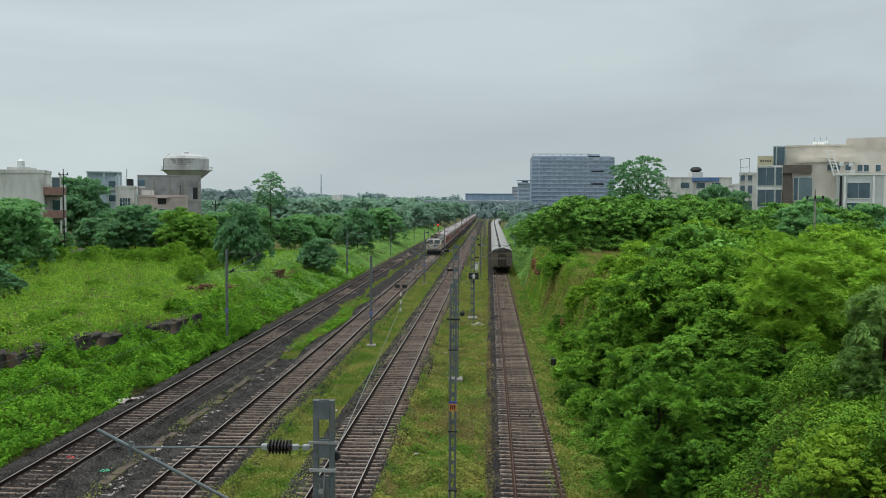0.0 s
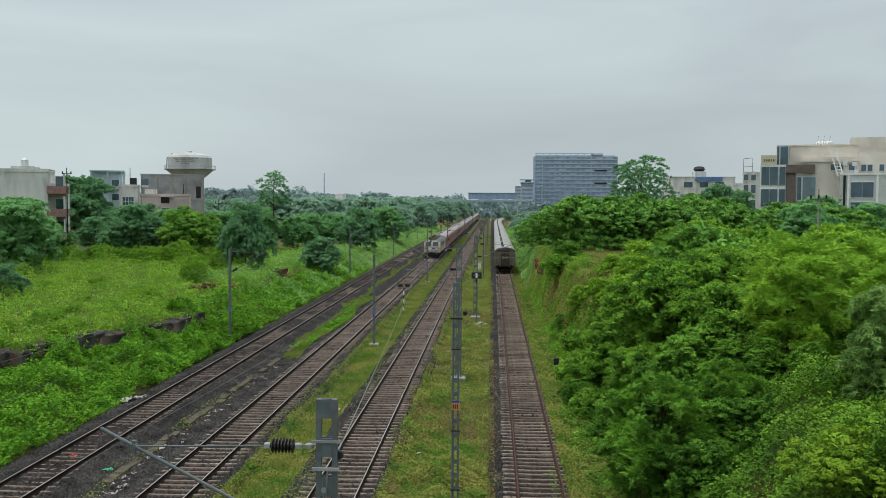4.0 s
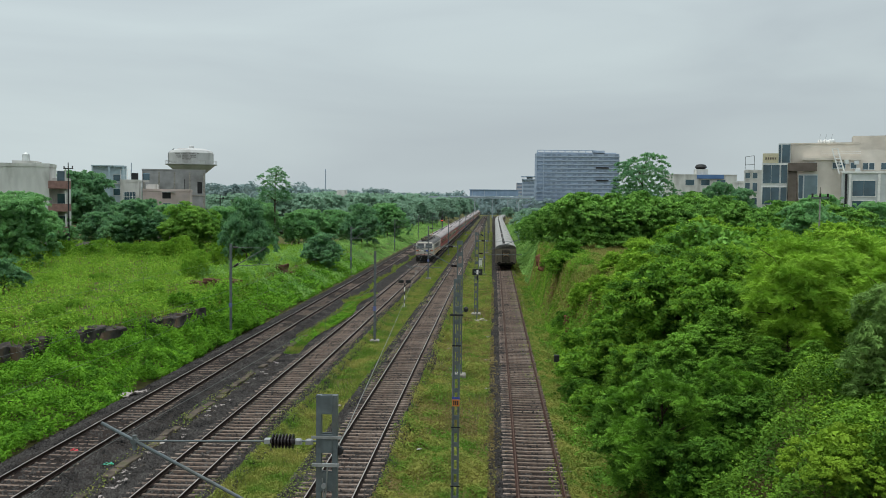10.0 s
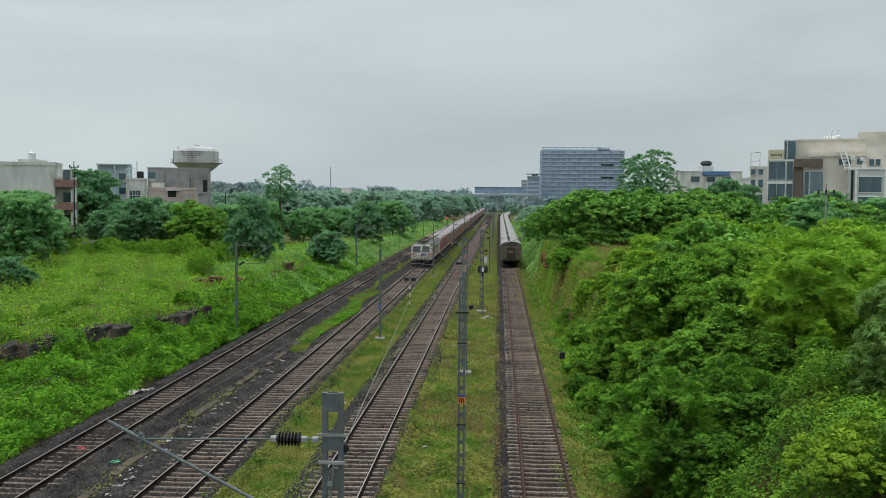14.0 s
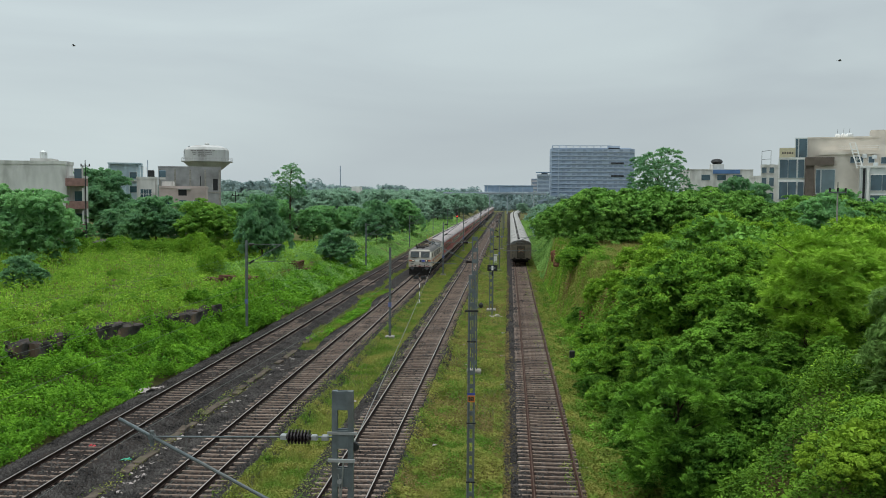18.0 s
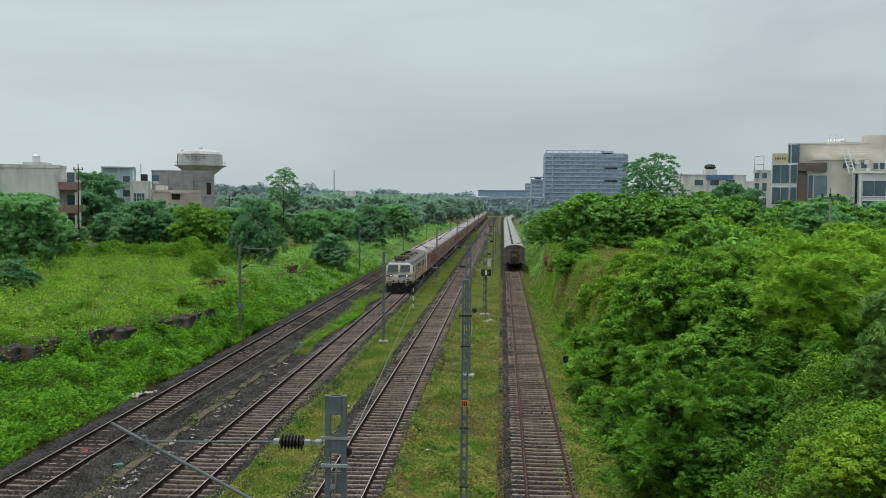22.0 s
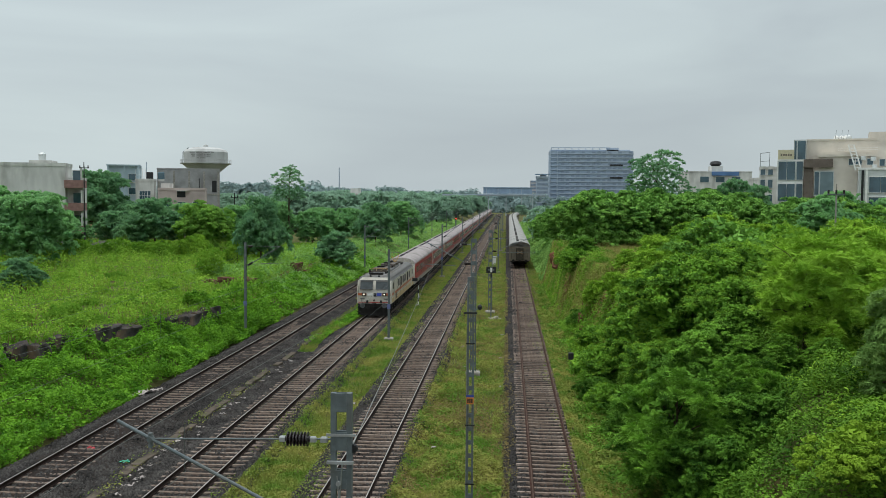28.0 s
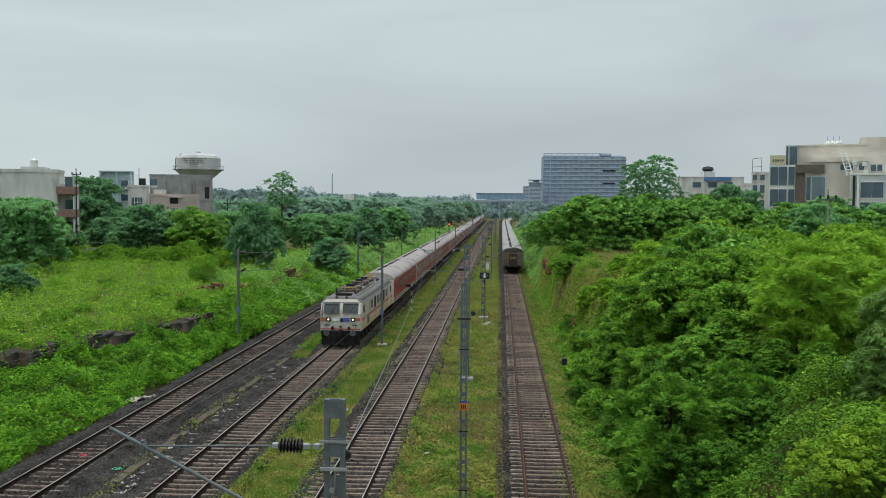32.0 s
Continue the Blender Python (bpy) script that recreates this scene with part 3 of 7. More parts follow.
batten_mast(-1.5, 87.0, -0.45, 8.0, 0.32, "pale steel batten-plate mast with an arm over the siding", "overhead-line masts", ((7.3, 4.1, 1),), 0.25, 0.7)
part("lamp_arm", Geo().tube((0, -0.1, 7.12), (0.27, -0.1, 7.3), 0.02), M["steel"], second_mast)
part("lamp", Geo().spin([(0.02, -0.09), (0.075, -0.05), (0.08, 0.04), (0.03, 0.09)], (0.3, -0.1, 7.32), 10), M["black"], second_mast)
part("cross_bar", Geo().box(-0.22, 0.22, -0.16, -0.1, 7.10, 7.16), M["black"], second_mast)
part("number_tag", Geo().box(-0.12, 0.12, -0.09, -0.06, 4.05, 4.28), M["orange"], second_mast, "orange number tag")
M["tag_blue"] = material("blue_tag_paint", (0.05, 0.07, 0.30), 0.6, vary=0.15)
part("tag_header", Geo().box(-0.13, 0.13, -0.09, -0.06, 4.285, 4.36), M["tag_blue"], second_mast, "blue header of the tag")
for i in range(3):
    part("tag_bar", Geo().box(-0.09 + 0.065 * i, -0.045 + 0.065 * i, -0.095, -0.091, 4.09, 4.24), M["black"], second_mast)

part("cross_plate", Geo().box(-0.2, 0.2, -0.07, -0.05, 7.73, 7.765), M["metal_grey"], near_mast)
part("cross_plate", Geo().box(-0.19, 0.17, -0.09, -0.05, 7.36, 7.40), M["metal_grey"], near_mast)
part("pulley", Geo().spin([(0.055, 0.0), (0.065, 0.02), (0.065, 0.05), (0.055, 0.07)], (0.15, 0.0, 7.55), 14, "y"), M["black"], near_mast)
part("stay_rod", Geo().tube((0.02, -0.08, 7.36), (-0.03, -0.09, 6.6), 0.012, n=6), M["pale_wire"], near_mast)
part("stay_rod", Geo().tube((-0.05, -0.08, 7.2), (0.0, -0.09, 6.7), 0.01, n=6), M["pale_wire"], near_mast)
part("bolt", Geo().tube((-0.03, -0.06, 7.1), (-0.03, -0.1, 7.1), 0.035, n=8), M["metal_grey"], near_mast)
part("earth_cable", Geo().cable([(-0.13, -0.06, 0.2), (-0.125, -0.06, 4.0), (-0.12, -0.06, 7.6)], 0.012), M["pale_wire"], second_mast)
for z in (6.09, 3.33, 1.32):
    part("clamp_bar", Geo().box(-0.16, 0.16, -0.075, -0.04, z - 0.02, z + 0.02), M["black"], second_mast)
stay = thing("feeder_wire", pose(0, 0, 0), "pale slack wire from the near mast to a far mast", "overhead wire", "overhead-line wires")
part("wire", Geo().cable([(-2.05 - 6.9 * u, 11.9 + 115.1 * u, 7.1 - 0.3 * u - 4 * 0.9 * u * (1 - u)) for u in [i / 24 for i in range(25)]], 0.006), M["pale_wire"], stay)

G3 = "overhead-line masts"
for k, (y, h) in enumerate(((69.3, 7.0), (127, 7.4), (185, 7.4), (243, 7.4), (301, 7.4), (359, 7.4), (425, 7.4))):
    tube_mast(-9.0, y, -0.4, h, "slim grey steel overhead-line mast between two tracks", G3, 2.2, 1, k > 0)
for y, h in ((70.3, 7.4), (131, 7.2), (190, 7.2), (250, 7.2), (310, 7.2), (370, 7.2)):
    tube_mast(-20.55, y, float(land(-20.55, y)) - 0.05, h, "slim grey steel overhead-line mast at the foot of the bank", G3, 2.8, 1)
for y, h in ((136, 7.6), (194, 7.6), (252, 7.6), (310, 7.6)):
    tube_mast(-1.2, y, -0.4, h, "slim grey steel overhead-line mast beside the siding", G3, 3.6, -1)


def wires(name, x, z, label, y0=-40, span=58.0, sag=0.5, drop=1.2):
    t = thing(name, pose(x, 0, 0), label, "overhead wire", "overhead-line wires")
    contact, messenger = Geo(), Geo()
    y = 11.9 - span
    pts, low = [], []
    while y < 480:
        for i in range(6):
            u = i / 6
            pts.append((0, y + span * u, z - sag * 4 * u * (1 - u)))
        y += span
    messenger.cable(pts, 0.0045, 4)
    contact.cable([(0, -40, z - drop), (0, 480, z - drop)], 0.0045, 4)
    part("messenger_wire", messenger, M["wire"], t)
    part("contact_wire", contact, M["wire"], t)
    y = 15.0
    while y < 250:
        part("dropper", Geo().tube((0, y, z - drop), (0, y, z - sag * 0.6), 0.005, n=4), M["wire"], t)
        y += 14.5


for x in (TRACKS[0], TRACKS[1], TRACKS[2]):
    wires("catenary", x + 0.2, 6.95, "thin overhead contact and messenger wires above a track")


# ---- lineside signals ----
def lamp_board(x, y, z0, h, twin, label):
    t = thing("ground_signal", pose(x, y, z0), label, "railway signal", "lineside signals")
    for i in range(6 if twin else 0):
        part("post_band", Geo().tube((0, 0, h * i / 6), (0, 0, h * (i + 1) / 6), 0.045, n=8), M["black" if i % 2 else "white"], t)
    if twin:
        for s in (-1, 1):
            part("signal_box", Geo().cbox(s * 0.37 - 0.27, s * 0.37 + 0.27, -0.12, 0.12, h, h + 0.34, 0.03), M["black"], t)
    else:
        part("post", Geo().tube((0, 0, 0), (0, 0, h), 0.05, n=8), M["steel_far"], t)
        part("sleeve", Geo().tube((0, 0, h - 0.42), (0, 0, h - 0.02), 0.075, n=8), M["black"], t)
        part("signal_box", Geo().cbox(-0.46, 0.46, -0.1, 0.1, h, h + 0.58, 0.03), M["black"], t)
        part("white_panel", Geo().box(-0.09, 0.09, -0.115, -0.1, h + 0.08, h + 0.5), M["white"], t)
        part("lens", Geo().spin([(0.09, -0.13), (0.09, -0.1)], (-0.2, 0, h + 0.3), 10, "y"), M["steel"], t)
        part("lens", Geo().spin([(0.09, -0.13), (0.09, -0.1)], (0.2, 0, h + 0.3), 10, "y"), M["steel"], t)
    part("base", Geo().cbox(-0.25, 0.25, -0.25, 0.25, -0.3, 0.1, 0.04), M["concrete"], t)
    return t


lamp_board(-8.95, 92.5, -0.45, 2.5, True, "black twin lamp box on a banded post beside the main track")
lamp_board(-1.35, 83, -0.45, 4.2, False, "black shunt signal on a banded post in the grass")
box = thing("track_box", pose(4.3, 59.5, float(land(4.3, 59.5))), "small black junction box on a post in the grass", "junction box")
part("post", Geo().tube((0, 0, -0.2), (0, 0, 0.55), 0.05), M["steel_far"], box)
part("case", Geo().cbox(-0.17, 0.17, -0.14, 0.14, 0.5, 0.95, 0.04), M["black"], box)


cabinet = thing("relay_cabinet", pose(-2.0, 150, -0.5), "pale grey relay cabinet in the grass strip", "cabinet")
part("case", Geo().cbox(-0.35, 0.35, -0.3, 0.3, 0.15, 1.5, 0.04), M["metal_grey"], cabinet)
part("door", Geo().box(-0.3, 0.3, -0.32, -0.303, 0.25, 1.4), M["white"], cabinet)
part("roof", Geo().cbox(-0.42, 0.42, -0.37, 0.37, 1.5, 1.6, 0.03), M["metal_grey"], cabinet)
part("plinth", Geo().box(-0.4, 0.4, -0.34, 0.34, -0.2, 0.148), M["concrete"], cabinet)


def colour_signal(x, y, h, label):
    t = thing("colour_light_signal", pose(x, y, -0.4), label, "railway signal", "lineside signals")
    part("post", Geo().tube((0, 0, 0), (0, 0, h), 0.09), M["steel_far"], t)
    part("head", Geo().cbox(-0.28, 0.28, -0.15, 0.15, h, h + 1.5, 0.05), M["black"], t)
    part("lit_lamp", Geo().spin([(0.16, -0.18), (0.16, -0.15)], (0, 0, h + 0.35), 12, "y"), M["red_glow"], t, "lit red lamp")
    part("hood", Geo().spin([(0.2, -0.4), (0.2, -0.15)], (0, 0, h + 0.62), 10, "y"), M["black"], t)
    part("ladder", Geo().box(-0.2, -0.16, 0.3, 0.34, 0, h).box(0.16, 0.2, 0.3, 0.34, 0, h), M["steel_far"], t)


colour_signal(-13.2, 236, 5.6, "colour light signal showing red beside the main track")


# ---- cable trough between the two far tracks ----
trough = thing("cable_trough", pose(0, 0, 0), "mossy concrete cable trough half buried in ballast", "cable trough", kind="structure")
r = random.Random(5)
for i in range(60):
    y = 27 + i * 1.0
    if r.random() < 0.12 + 0.012 * i:
        continue
    part("trough_slab", Geo().cbox(-0.19, 0.19, -0.49, 0.49, -0.2, 0.12, 0.03, pose(-14.62 + r.uniform(-0.05, 0.05), y, -0.25 + r.uniform(-0.06, 0.04), r.uniform(-2, 2), r.uniform(-5, 5), r.uniform(-5, 5))), M["trough"], trough)


# ---- trains ----
M["cream"] = material("cream_loco_paint", (0.50, 0.46, 0.40), 0.45, vary=0.08, scale=2, dirt=(0.45, 0.38, 0.28), dirt_scale=1.2, dirt_low=0.55, dirt_high=0.9)
M["vermilion"] = material("orange_red_band", (0.42, 0.115, 0.05), 0.45, vary=0.12, scale=3)
M["tan"] = material("tan_band", (0.50, 0.355, 0.19), 0.5, vary=0.12, scale=3)
M["glass"] = material("dark_glass", (0.03, 0.036, 0.04), 0.12, vary=0.2, scale=2, spec=0.6)
M["red_line"] = material("red_line_paint", (0.40, 0.05, 0.04), 0.5, vary=0.15)
M["loco_roof"] = material("sooty_roof", (0.115, 0.11, 0.107), 0.7, vary=0.3, scale=3, dirt=(0.10, 0.085, 0.07), dirt_scale=0.9)
M["screen"] = material("windscreen", (0.055, 0.062, 0.065), 0.15, vary=0.2, scale=2, spec=0.2)
M["under"] = material("underframe_grime", (0.022, 0.020, 0.019), 0.8, vary=0.4, scale=4)
M["coach_red"] = material("red_coach_paint", (0.33, 0.030, 0.030), 0.45, vary=0.15, scale=2, dirt=(0.15, 0.035, 0.03), dirt_scale=0.8)
M["coach_roof"] = material("grey_coach_roof", (0.275, 0.235, 0.23), 0.65, 0.0, vary=0.15, scale=1.5, dirt=(0.15, 0.125, 0.115), dirt_scale=0.5)
M["coach_grey"] = material("grey_coach_band", (0.36, 0.31, 0.24), 0.5, vary=0.15, scale=2)
M["coach_silver"] = material("silver_coach_band", (0.30, 0.285, 0.265), 0.5, 0.1, vary=0.15, scale=2, dirt=(0.18, 0.15, 0.12), dirt_scale=0.7)
M["olive"] = material("olive_brown_coach_end", (0.135, 0.11, 0.08), 0.7, vary=0.25, scale=2, dirt=(0.06, 0.05, 0.04), dirt_scale=1)
M["pale_roof"] = material("pale_coach_roof", (0.255, 0.245, 0.23), 0.7, vary=0.2, scale=1.2, dirt=(0.15, 0.14, 0.125), dirt_scale=0.5)
M["lamp_glow"] = glowing("headlamp_glow", (1.0, 0.86, 0.66), 0.95)
M["panto"] = material("pantograph_steel", (0.45, 0.27, 0.05), 0.5, 0.3, vary=0.2)
M["blue"] = material("blue_plate", (0.06, 0.09, 0.40), 0.5, vary=0.15)
M["buffer_grey"] = material("worn_buffer_steel", (0.10, 0.10, 0.105), 0.5, 0.4, vary=0.3)
M["gangway"] = material("grimy_gangway", (0.055, 0.046, 0.036), 0.8, vary=0.3)
M["cross"] = material("dull_orange_cross", (0.26, 0.15, 0.075), 0.7, vary=0.2)
M["panto_dull"] = material("soiled_pantograph", (0.17, 0.115, 0.05), 0.6, 0.3, vary=0.3)
M["copper"] = material("brown_roof_gear", (0.085, 0.065, 0.05), 0.6, vary=0.3)

WHEEL = Geo().spin([(0.12, -0.95), (0.12, -0.81), (0.50, -0.80), (0.50, -0.72), (0.545, -0.70), (0.12, -0.69), (0.11, 0.69), (0.545, 0.70), (0.50, 0.72), (0.50, 0.80), (0.12, 0.81), (0.12, 0.95)], (0, 0, 0), 16, "x").mesh("wheelset", M["under"])
wheels = []


def loco():
    """Six-axle electric locomotive; its front buffers stand at y = 0 and it faces -y."""
    t = thing("electric_locomotive", pose(0, 0, 0), "cream electric locomotive with orange-red band and lit headlamps", "locomotive")
    w, L = 1.56, 19.6
    body = Geo()
    # cab front leans back above the waist
    front = [(-w + 0.1, 0.5, 1.12), (w - 0.1, 0.5, 1.12), (w - 0.1, 0.45, 2.32), (w - 0.14, 0.86, 3.3), (w - 0.42, 0.98, 3.58), (-w + 0.42, 0.98, 3.58), (-w + 0.14, 0.86, 3.3), (-w + 0.1, 0.45, 2.32)]
    ring = [(-w, 0.72, 1.12), (w, 0.72, 1.12), (w, 0.68, 2.32), (w, 1.05, 3.25), (w - 0.28, 1.25, 3.62), (-w + 0.28, 1.25, 3.62), (-w, 1.05, 3.25), (-w, 0.68, 2.32)]
    rear = [(x, L + 0.6 - y, z) for x, y, z in ring]
    tail = [(x, L + 0.6 - y, z) for x, y, z in front]
    n = 8
    vs = front + ring + rear + tail
    fs = [tuple(range(n - 1, -1, -1)), tuple(range(3 * n, 4 * n))]
    for j in range(3):
        fs += [(j * n + i, j * n + (i + 1) % n, (j + 1) * n + (i + 1) % n, (j + 1) * n + i) for i in range(n)]
    shell = part("body", body.add(vs, fs), M["cream"], t)
    # the roof edge above the gutter is painted grey
    shell.data.materials.append(M["loco_roof"])
    for q in shell.data.polygons:
        if q.center.z > 3.3:
            q.material_index = 1
    # windscreens follow the lean of the cab front
    lean = -math.degrees(math.atan2(0.41, 0.98))
    for s in (-1, 1):
        m = pose(s * 0.70, 0.66, 2.85, lean, 0, 0)
        pane = part("windscreen", Geo().cbox(-0.54, 0.54, -0.03, 0.02, -0.46, 0.46, 0.12, m), M["screen"], t)
        part("windscreen_frame", Geo().box(-0.58, -0.54, -0.04, 0.03, -0.50, 0.50, m).box(0.54, 0.58, -0.04, 0.03, -0.50, 0.50, m).box(-0.54, 0.54, -0.04, 0.03, 0.46, 0.50, m).box(-0.54, 0.54, -0.04, 0.03, -0.50, -0.46, m), M["loco_roof"], pane)
        part("wiper", Geo().tube(m @ Vector((0.0, -0.06, -0.42)), m @ Vector((0.22, -0.05, 0.1)), 0.015, n=5), M["black"], pane)
        lamp = part("headlamp", Geo().cbox(s * 0.92 - 0.17, s * 0.92 + 0.17, 0.40, 0.5, 1.80, 2.10, 0.03), M["black"], t)
        part("lamp_lens", Geo().spin([(0.075, 0.37), (0.075, 0.41)], (s * 0.92, 0, 1.95), 12, "y"), M["lamp_glow"], lamp, "lit headlamp lens")
        part("buffer", Geo().spin([(0.23, 0.0), (0.23, 0.05), (0.09, 0.06), (0.10, 0.5)], (s * 0.98, 0, 1.0), 14, "y"), M["buffer_grey"], t)
        part("step", Geo().box(s * 1.35 - 0.16, s * 1.35 + 0.16, 0.3, 0.55, 0.35, 0.42).box(s * 1.35 - 0.02, s * 1.35 + 0.02, 0.4, 0.5, 0.42, 1.1), M["under"], t)
        part("marker_lamp", Geo().cbox(s * 0.62 - 0.09, s * 0.62 + 0.09, 0.38, 0.5, 1.18, 1.42, 0.02), M["black"], t)
        part("handrail", Geo().tube((s * 1.1, 0.36, 1.25), (s * 1.1, 0.36, 1.62), 0.02, n=6), M["steel"], t)
    for s in (-1, 1):
        part("front_band", Geo().box(min(s * 0.72, s * 1.46), max(s * 0.72, s * 1.46), 0.452, 0.49, 1.84, 2.06), M["vermilion"], t, "orange-red band on the cab front")
        part("lettering_bar", Geo().box(s * 1.05 - 0.2, s * 1.05 + 0.2, 0.462, 0.49, 1.50, 1.58), M["loco_roof"], t)
    part("lower_line", Geo().box(-1.46, 1.46, 0.47, 0.5, 1.20, 1.27), M["red_line"], t, "thin red line under the cab front")
    part("hose_cock", Geo().tube((0.0, 0.36, 1.42), (0.0, 0.48, 1.42), 0.09, n=8), M["copper"], t)
    part("number_panel", Geo().box(-0.62, -0.08, 0.435, 0.46, 1.84, 2.02), M["white"], t)
    part("badge", Geo().box(-0.04, 0.20, 0.435, 0.46, 1.76, 2.06), M["black"], t)
    part("name_plate", Geo().box(0.24, 0.66, 0.43, 0.46, 1.80, 2.08), M["blue"], t, "blue plate")
    part("coupler", Geo().cbox(-0.16, 0.16, -0.12, 0.5, 0.85, 1.2, 0.05), M["under"], t)
    part("buffer_beam", Geo().box(-1.45, 1.45, 0.42, 0.75, 0.72, 1.118), M["under"], t)
    part("rail_guard", Geo().box(-1.42, 1.42, 0.42, 0.62, 0.06, 0.72), M["under"], t)
    part("brake_hose", Geo().path([(-0.4, 0.4, 0.95), (-0.42, 0.28, 0.6), (-0.5, 0.4, 0.45)], 0.03, 6).path([(0.4, 0.4, 0.95), (0.42, 0.28, 0.6), (0.5, 0.4, 0.45)], 0.03, 6), M["under"], t)
    for s in (-1, 1):
        x = s * (w + 0.004)
        part("side_band", Geo().box(min(x, x + s * 0.01), max(x, x + s * 0.01), 0.8, L - 0.2, 1.80, 2.02), M["vermilion"], t, "orange-red side band")
        part("side_band", Geo().box(min(x, x + s * 0.009), max(x, x + s * 0.009), 0.8, L - 0.2, 1.16, 1.58), M["tan"], t)
        for y0, y1, z0, z1 in ((1.35, 1.95, 2.35, 3.0), (17.7, 18.3, 2.35, 3.0)):
            part("cab_window", Geo().box(min(x, x + s * 0.02), max(x, x + s * 0.02), y0, y1, z0, z1), M["glass"], t)
        for y0 in (2.25, 17.0):
            part("cab_door", Geo().box(min(x, x + s * 0.015), max(x, x + s * 0.015), y0, y0 + 0.62, 1.25, 3.05), M["cream"], t)
        part("grille", Geo().box(min(x, x + s * 0.02), max(x, x + s * 0.02), 3.4, 4.3, 1.3, 1.78), M["copper"], t, "brown side grille")
        for y0 in (4.6, 7.2, 10.0, 12.8):
            part("body_seam", Geo().box(min(x, x + s * 0.012), max(x, x + s * 0.012), y0, y0 + 0.06, 1.15, 3.2), M["loco_roof"], t)
        for y0 in (7.4, 13.0):
            part("tall_louvre", Geo().box(min(x, x + s * 0.02), max(x, x + s * 0.02), y0, y0 + 0.7, 2.1, 3.1), M["under"], t)
        for y0 in (5.2, 9.0, 10.6, 14.6):
            part("louvre", Geo().box(min(x, x + s * 0.02), max(x, x + s * 0.02), y0, y0 + 1.2, 2.25, 3.0), M["loco_roof"], t)
    part("roof", Geo().add([(-w + 0.26, 1.2, 3.63), (w - 0.26, 1.2, 3.63), (w - 0.26, L - 0.6, 3.63), (-w + 0.26, L - 0.6, 3.63),
                            (-w + 0.6, 1.5, 3.80), (w - 0.6, 1.5, 3.80), (w - 0.6, L - 0.9, 3.80), (-w + 0.6, L - 0.9, 3.80)],
                           [(0, 1, 5, 4), (1, 2, 6, 5), (2, 3, 7, 6), (3, 0, 4, 7), (4, 5, 6, 7), (3, 2, 1, 0)]), M["loco_roof"], t)
    part("cab_roof", Geo().add([(-w + 0.12, 0.84, 3.3), (w - 0.12, 0.84, 3.3), (w - 0.28, 1.24, 3.64), (-w + 0.28, 1.24, 3.64), (-w + 0.14, 0.86, 3.26), (w - 0.14, 0.86, 3.26)], [(0, 1, 2, 3), (4, 5, 1, 0)]), M["loco_roof"], t)
    part("roof_hatch", Geo().cbox(-0.8, 0.8, 5.0, 8.4, 3.80, 3.98, 0.06).cbox(-0.75, 0.75, 9.2, 13.0, 3.80, 3.96, 0.06), M["loco_roof"], t)
    for s in (-1, 1):
        part("sun_visor", Geo().box(-0.56, 0.56, -0.09, -0.035, 0.36, 0.43, pose(s * 0.70, 0.66, 2.83, lean, 0, 0)), M["loco_roof"], t)
        part("roof_pipe", Geo().path([(s * 1.0, 1.6, 3.78), (s * 1.0, 9.0, 3.78), (s * 0.9, 17.6, 3.78)], 0.05, 6), M["copper"], t)
        part("rain_strip", Geo().box(s * 1.42 - 0.03, s * 1.42 + 0.03, 1.3, 18.6, 3.50, 3.56), M["loco_roof"], t)
    for y, w2, l2, h2 in ((5.2, 0.75, 0.9, 0.30), (6.8, 0.4, 0.7, 0.2), (9.7, 0.7, 0.8, 0.34), (12.2, 0.6, 0.7, 0.3), (8.6, 0.5, 0.6, 0.16), (11.0, 0.45, 1.0, 0.18), (13.2, 0.3, 0.6, 0.26)):
        part("roof_equipment", Geo().cbox(-w2, w2, y, y + l2, 3.96, 3.96 + h2, 0.06), M["copper"], t)
        part("roof_equipment_cap", Geo().cbox(-w2 * 0.6, w2 * 0.3, y + 0.2, y + l2 * 0.7, 3.96 + h2, 4.12 + h2, 0.04), M["under"], t)
    part("arrester", Geo().spin([(0.05, 3.8), (0.1, 3.9), (0.06, 4.0), (0.1, 4.1), (0.05, 4.35)], (-0.7, 2.6, 0), 8), M["insulator"], t)
    for x in (-0.4, 0.35):
        part("horn", Geo().tube((x, 1.0, 3.72), (x, 1.5, 3.72), 0.1, 0.05), M["black"], t)
    part("air_pipe", Geo().cbox(-0.6, 0.6, 1.6, 2.2, 3.8, 4.0, 0.05), M["under"], t)

    def pantograph(y, raised):
        base = part("pantograph", Geo().box(-0.75, 0.75, y - 0.6, y - 0.52, 3.98, 4.06).box(-0.75, 0.75, y + 0.52, y + 0.6, 3.98, 4.06).box(-0.75, -0.67, y - 0.6, y + 0.6, 3.98, 4.06).box(0.67, 0.75, y - 0.6, y + 0.6, 3.98, 4.06), M["copper"], t, "raised pantograph" if raised else "folded pantograph")
        for sx in (-0.7, 0.7):
            for sy in (-0.55, 0.55):
                part("roof_insulator", Geo().spin([(0.06, 3.78), (0.1, 3.84), (0.06, 3.9), (0.09, 3.95), (0.04, 4.0)], (sx, y + sy, 0), 8), M["insulator"], base)
        top = 5.45 if raised else 4.28
        knee = (y + 0.95, (4.06 + top) / 2) if raised else (y + 1.35, 4.2)
        if raised:
            for s in (-1, 1):
                part("lower_arm", Geo().tube((s * 0.06, y, 4.06), (s * 0.36, y + 0.1, 4.75), 0.045, n=6), M["panto"], base)
                part("upper_arm", Geo().tube((s * 0.36, y + 0.1, 4.75), (s * 0.30, y + 0.05, 5.2), 0.03, n=6), M["panto"], base)
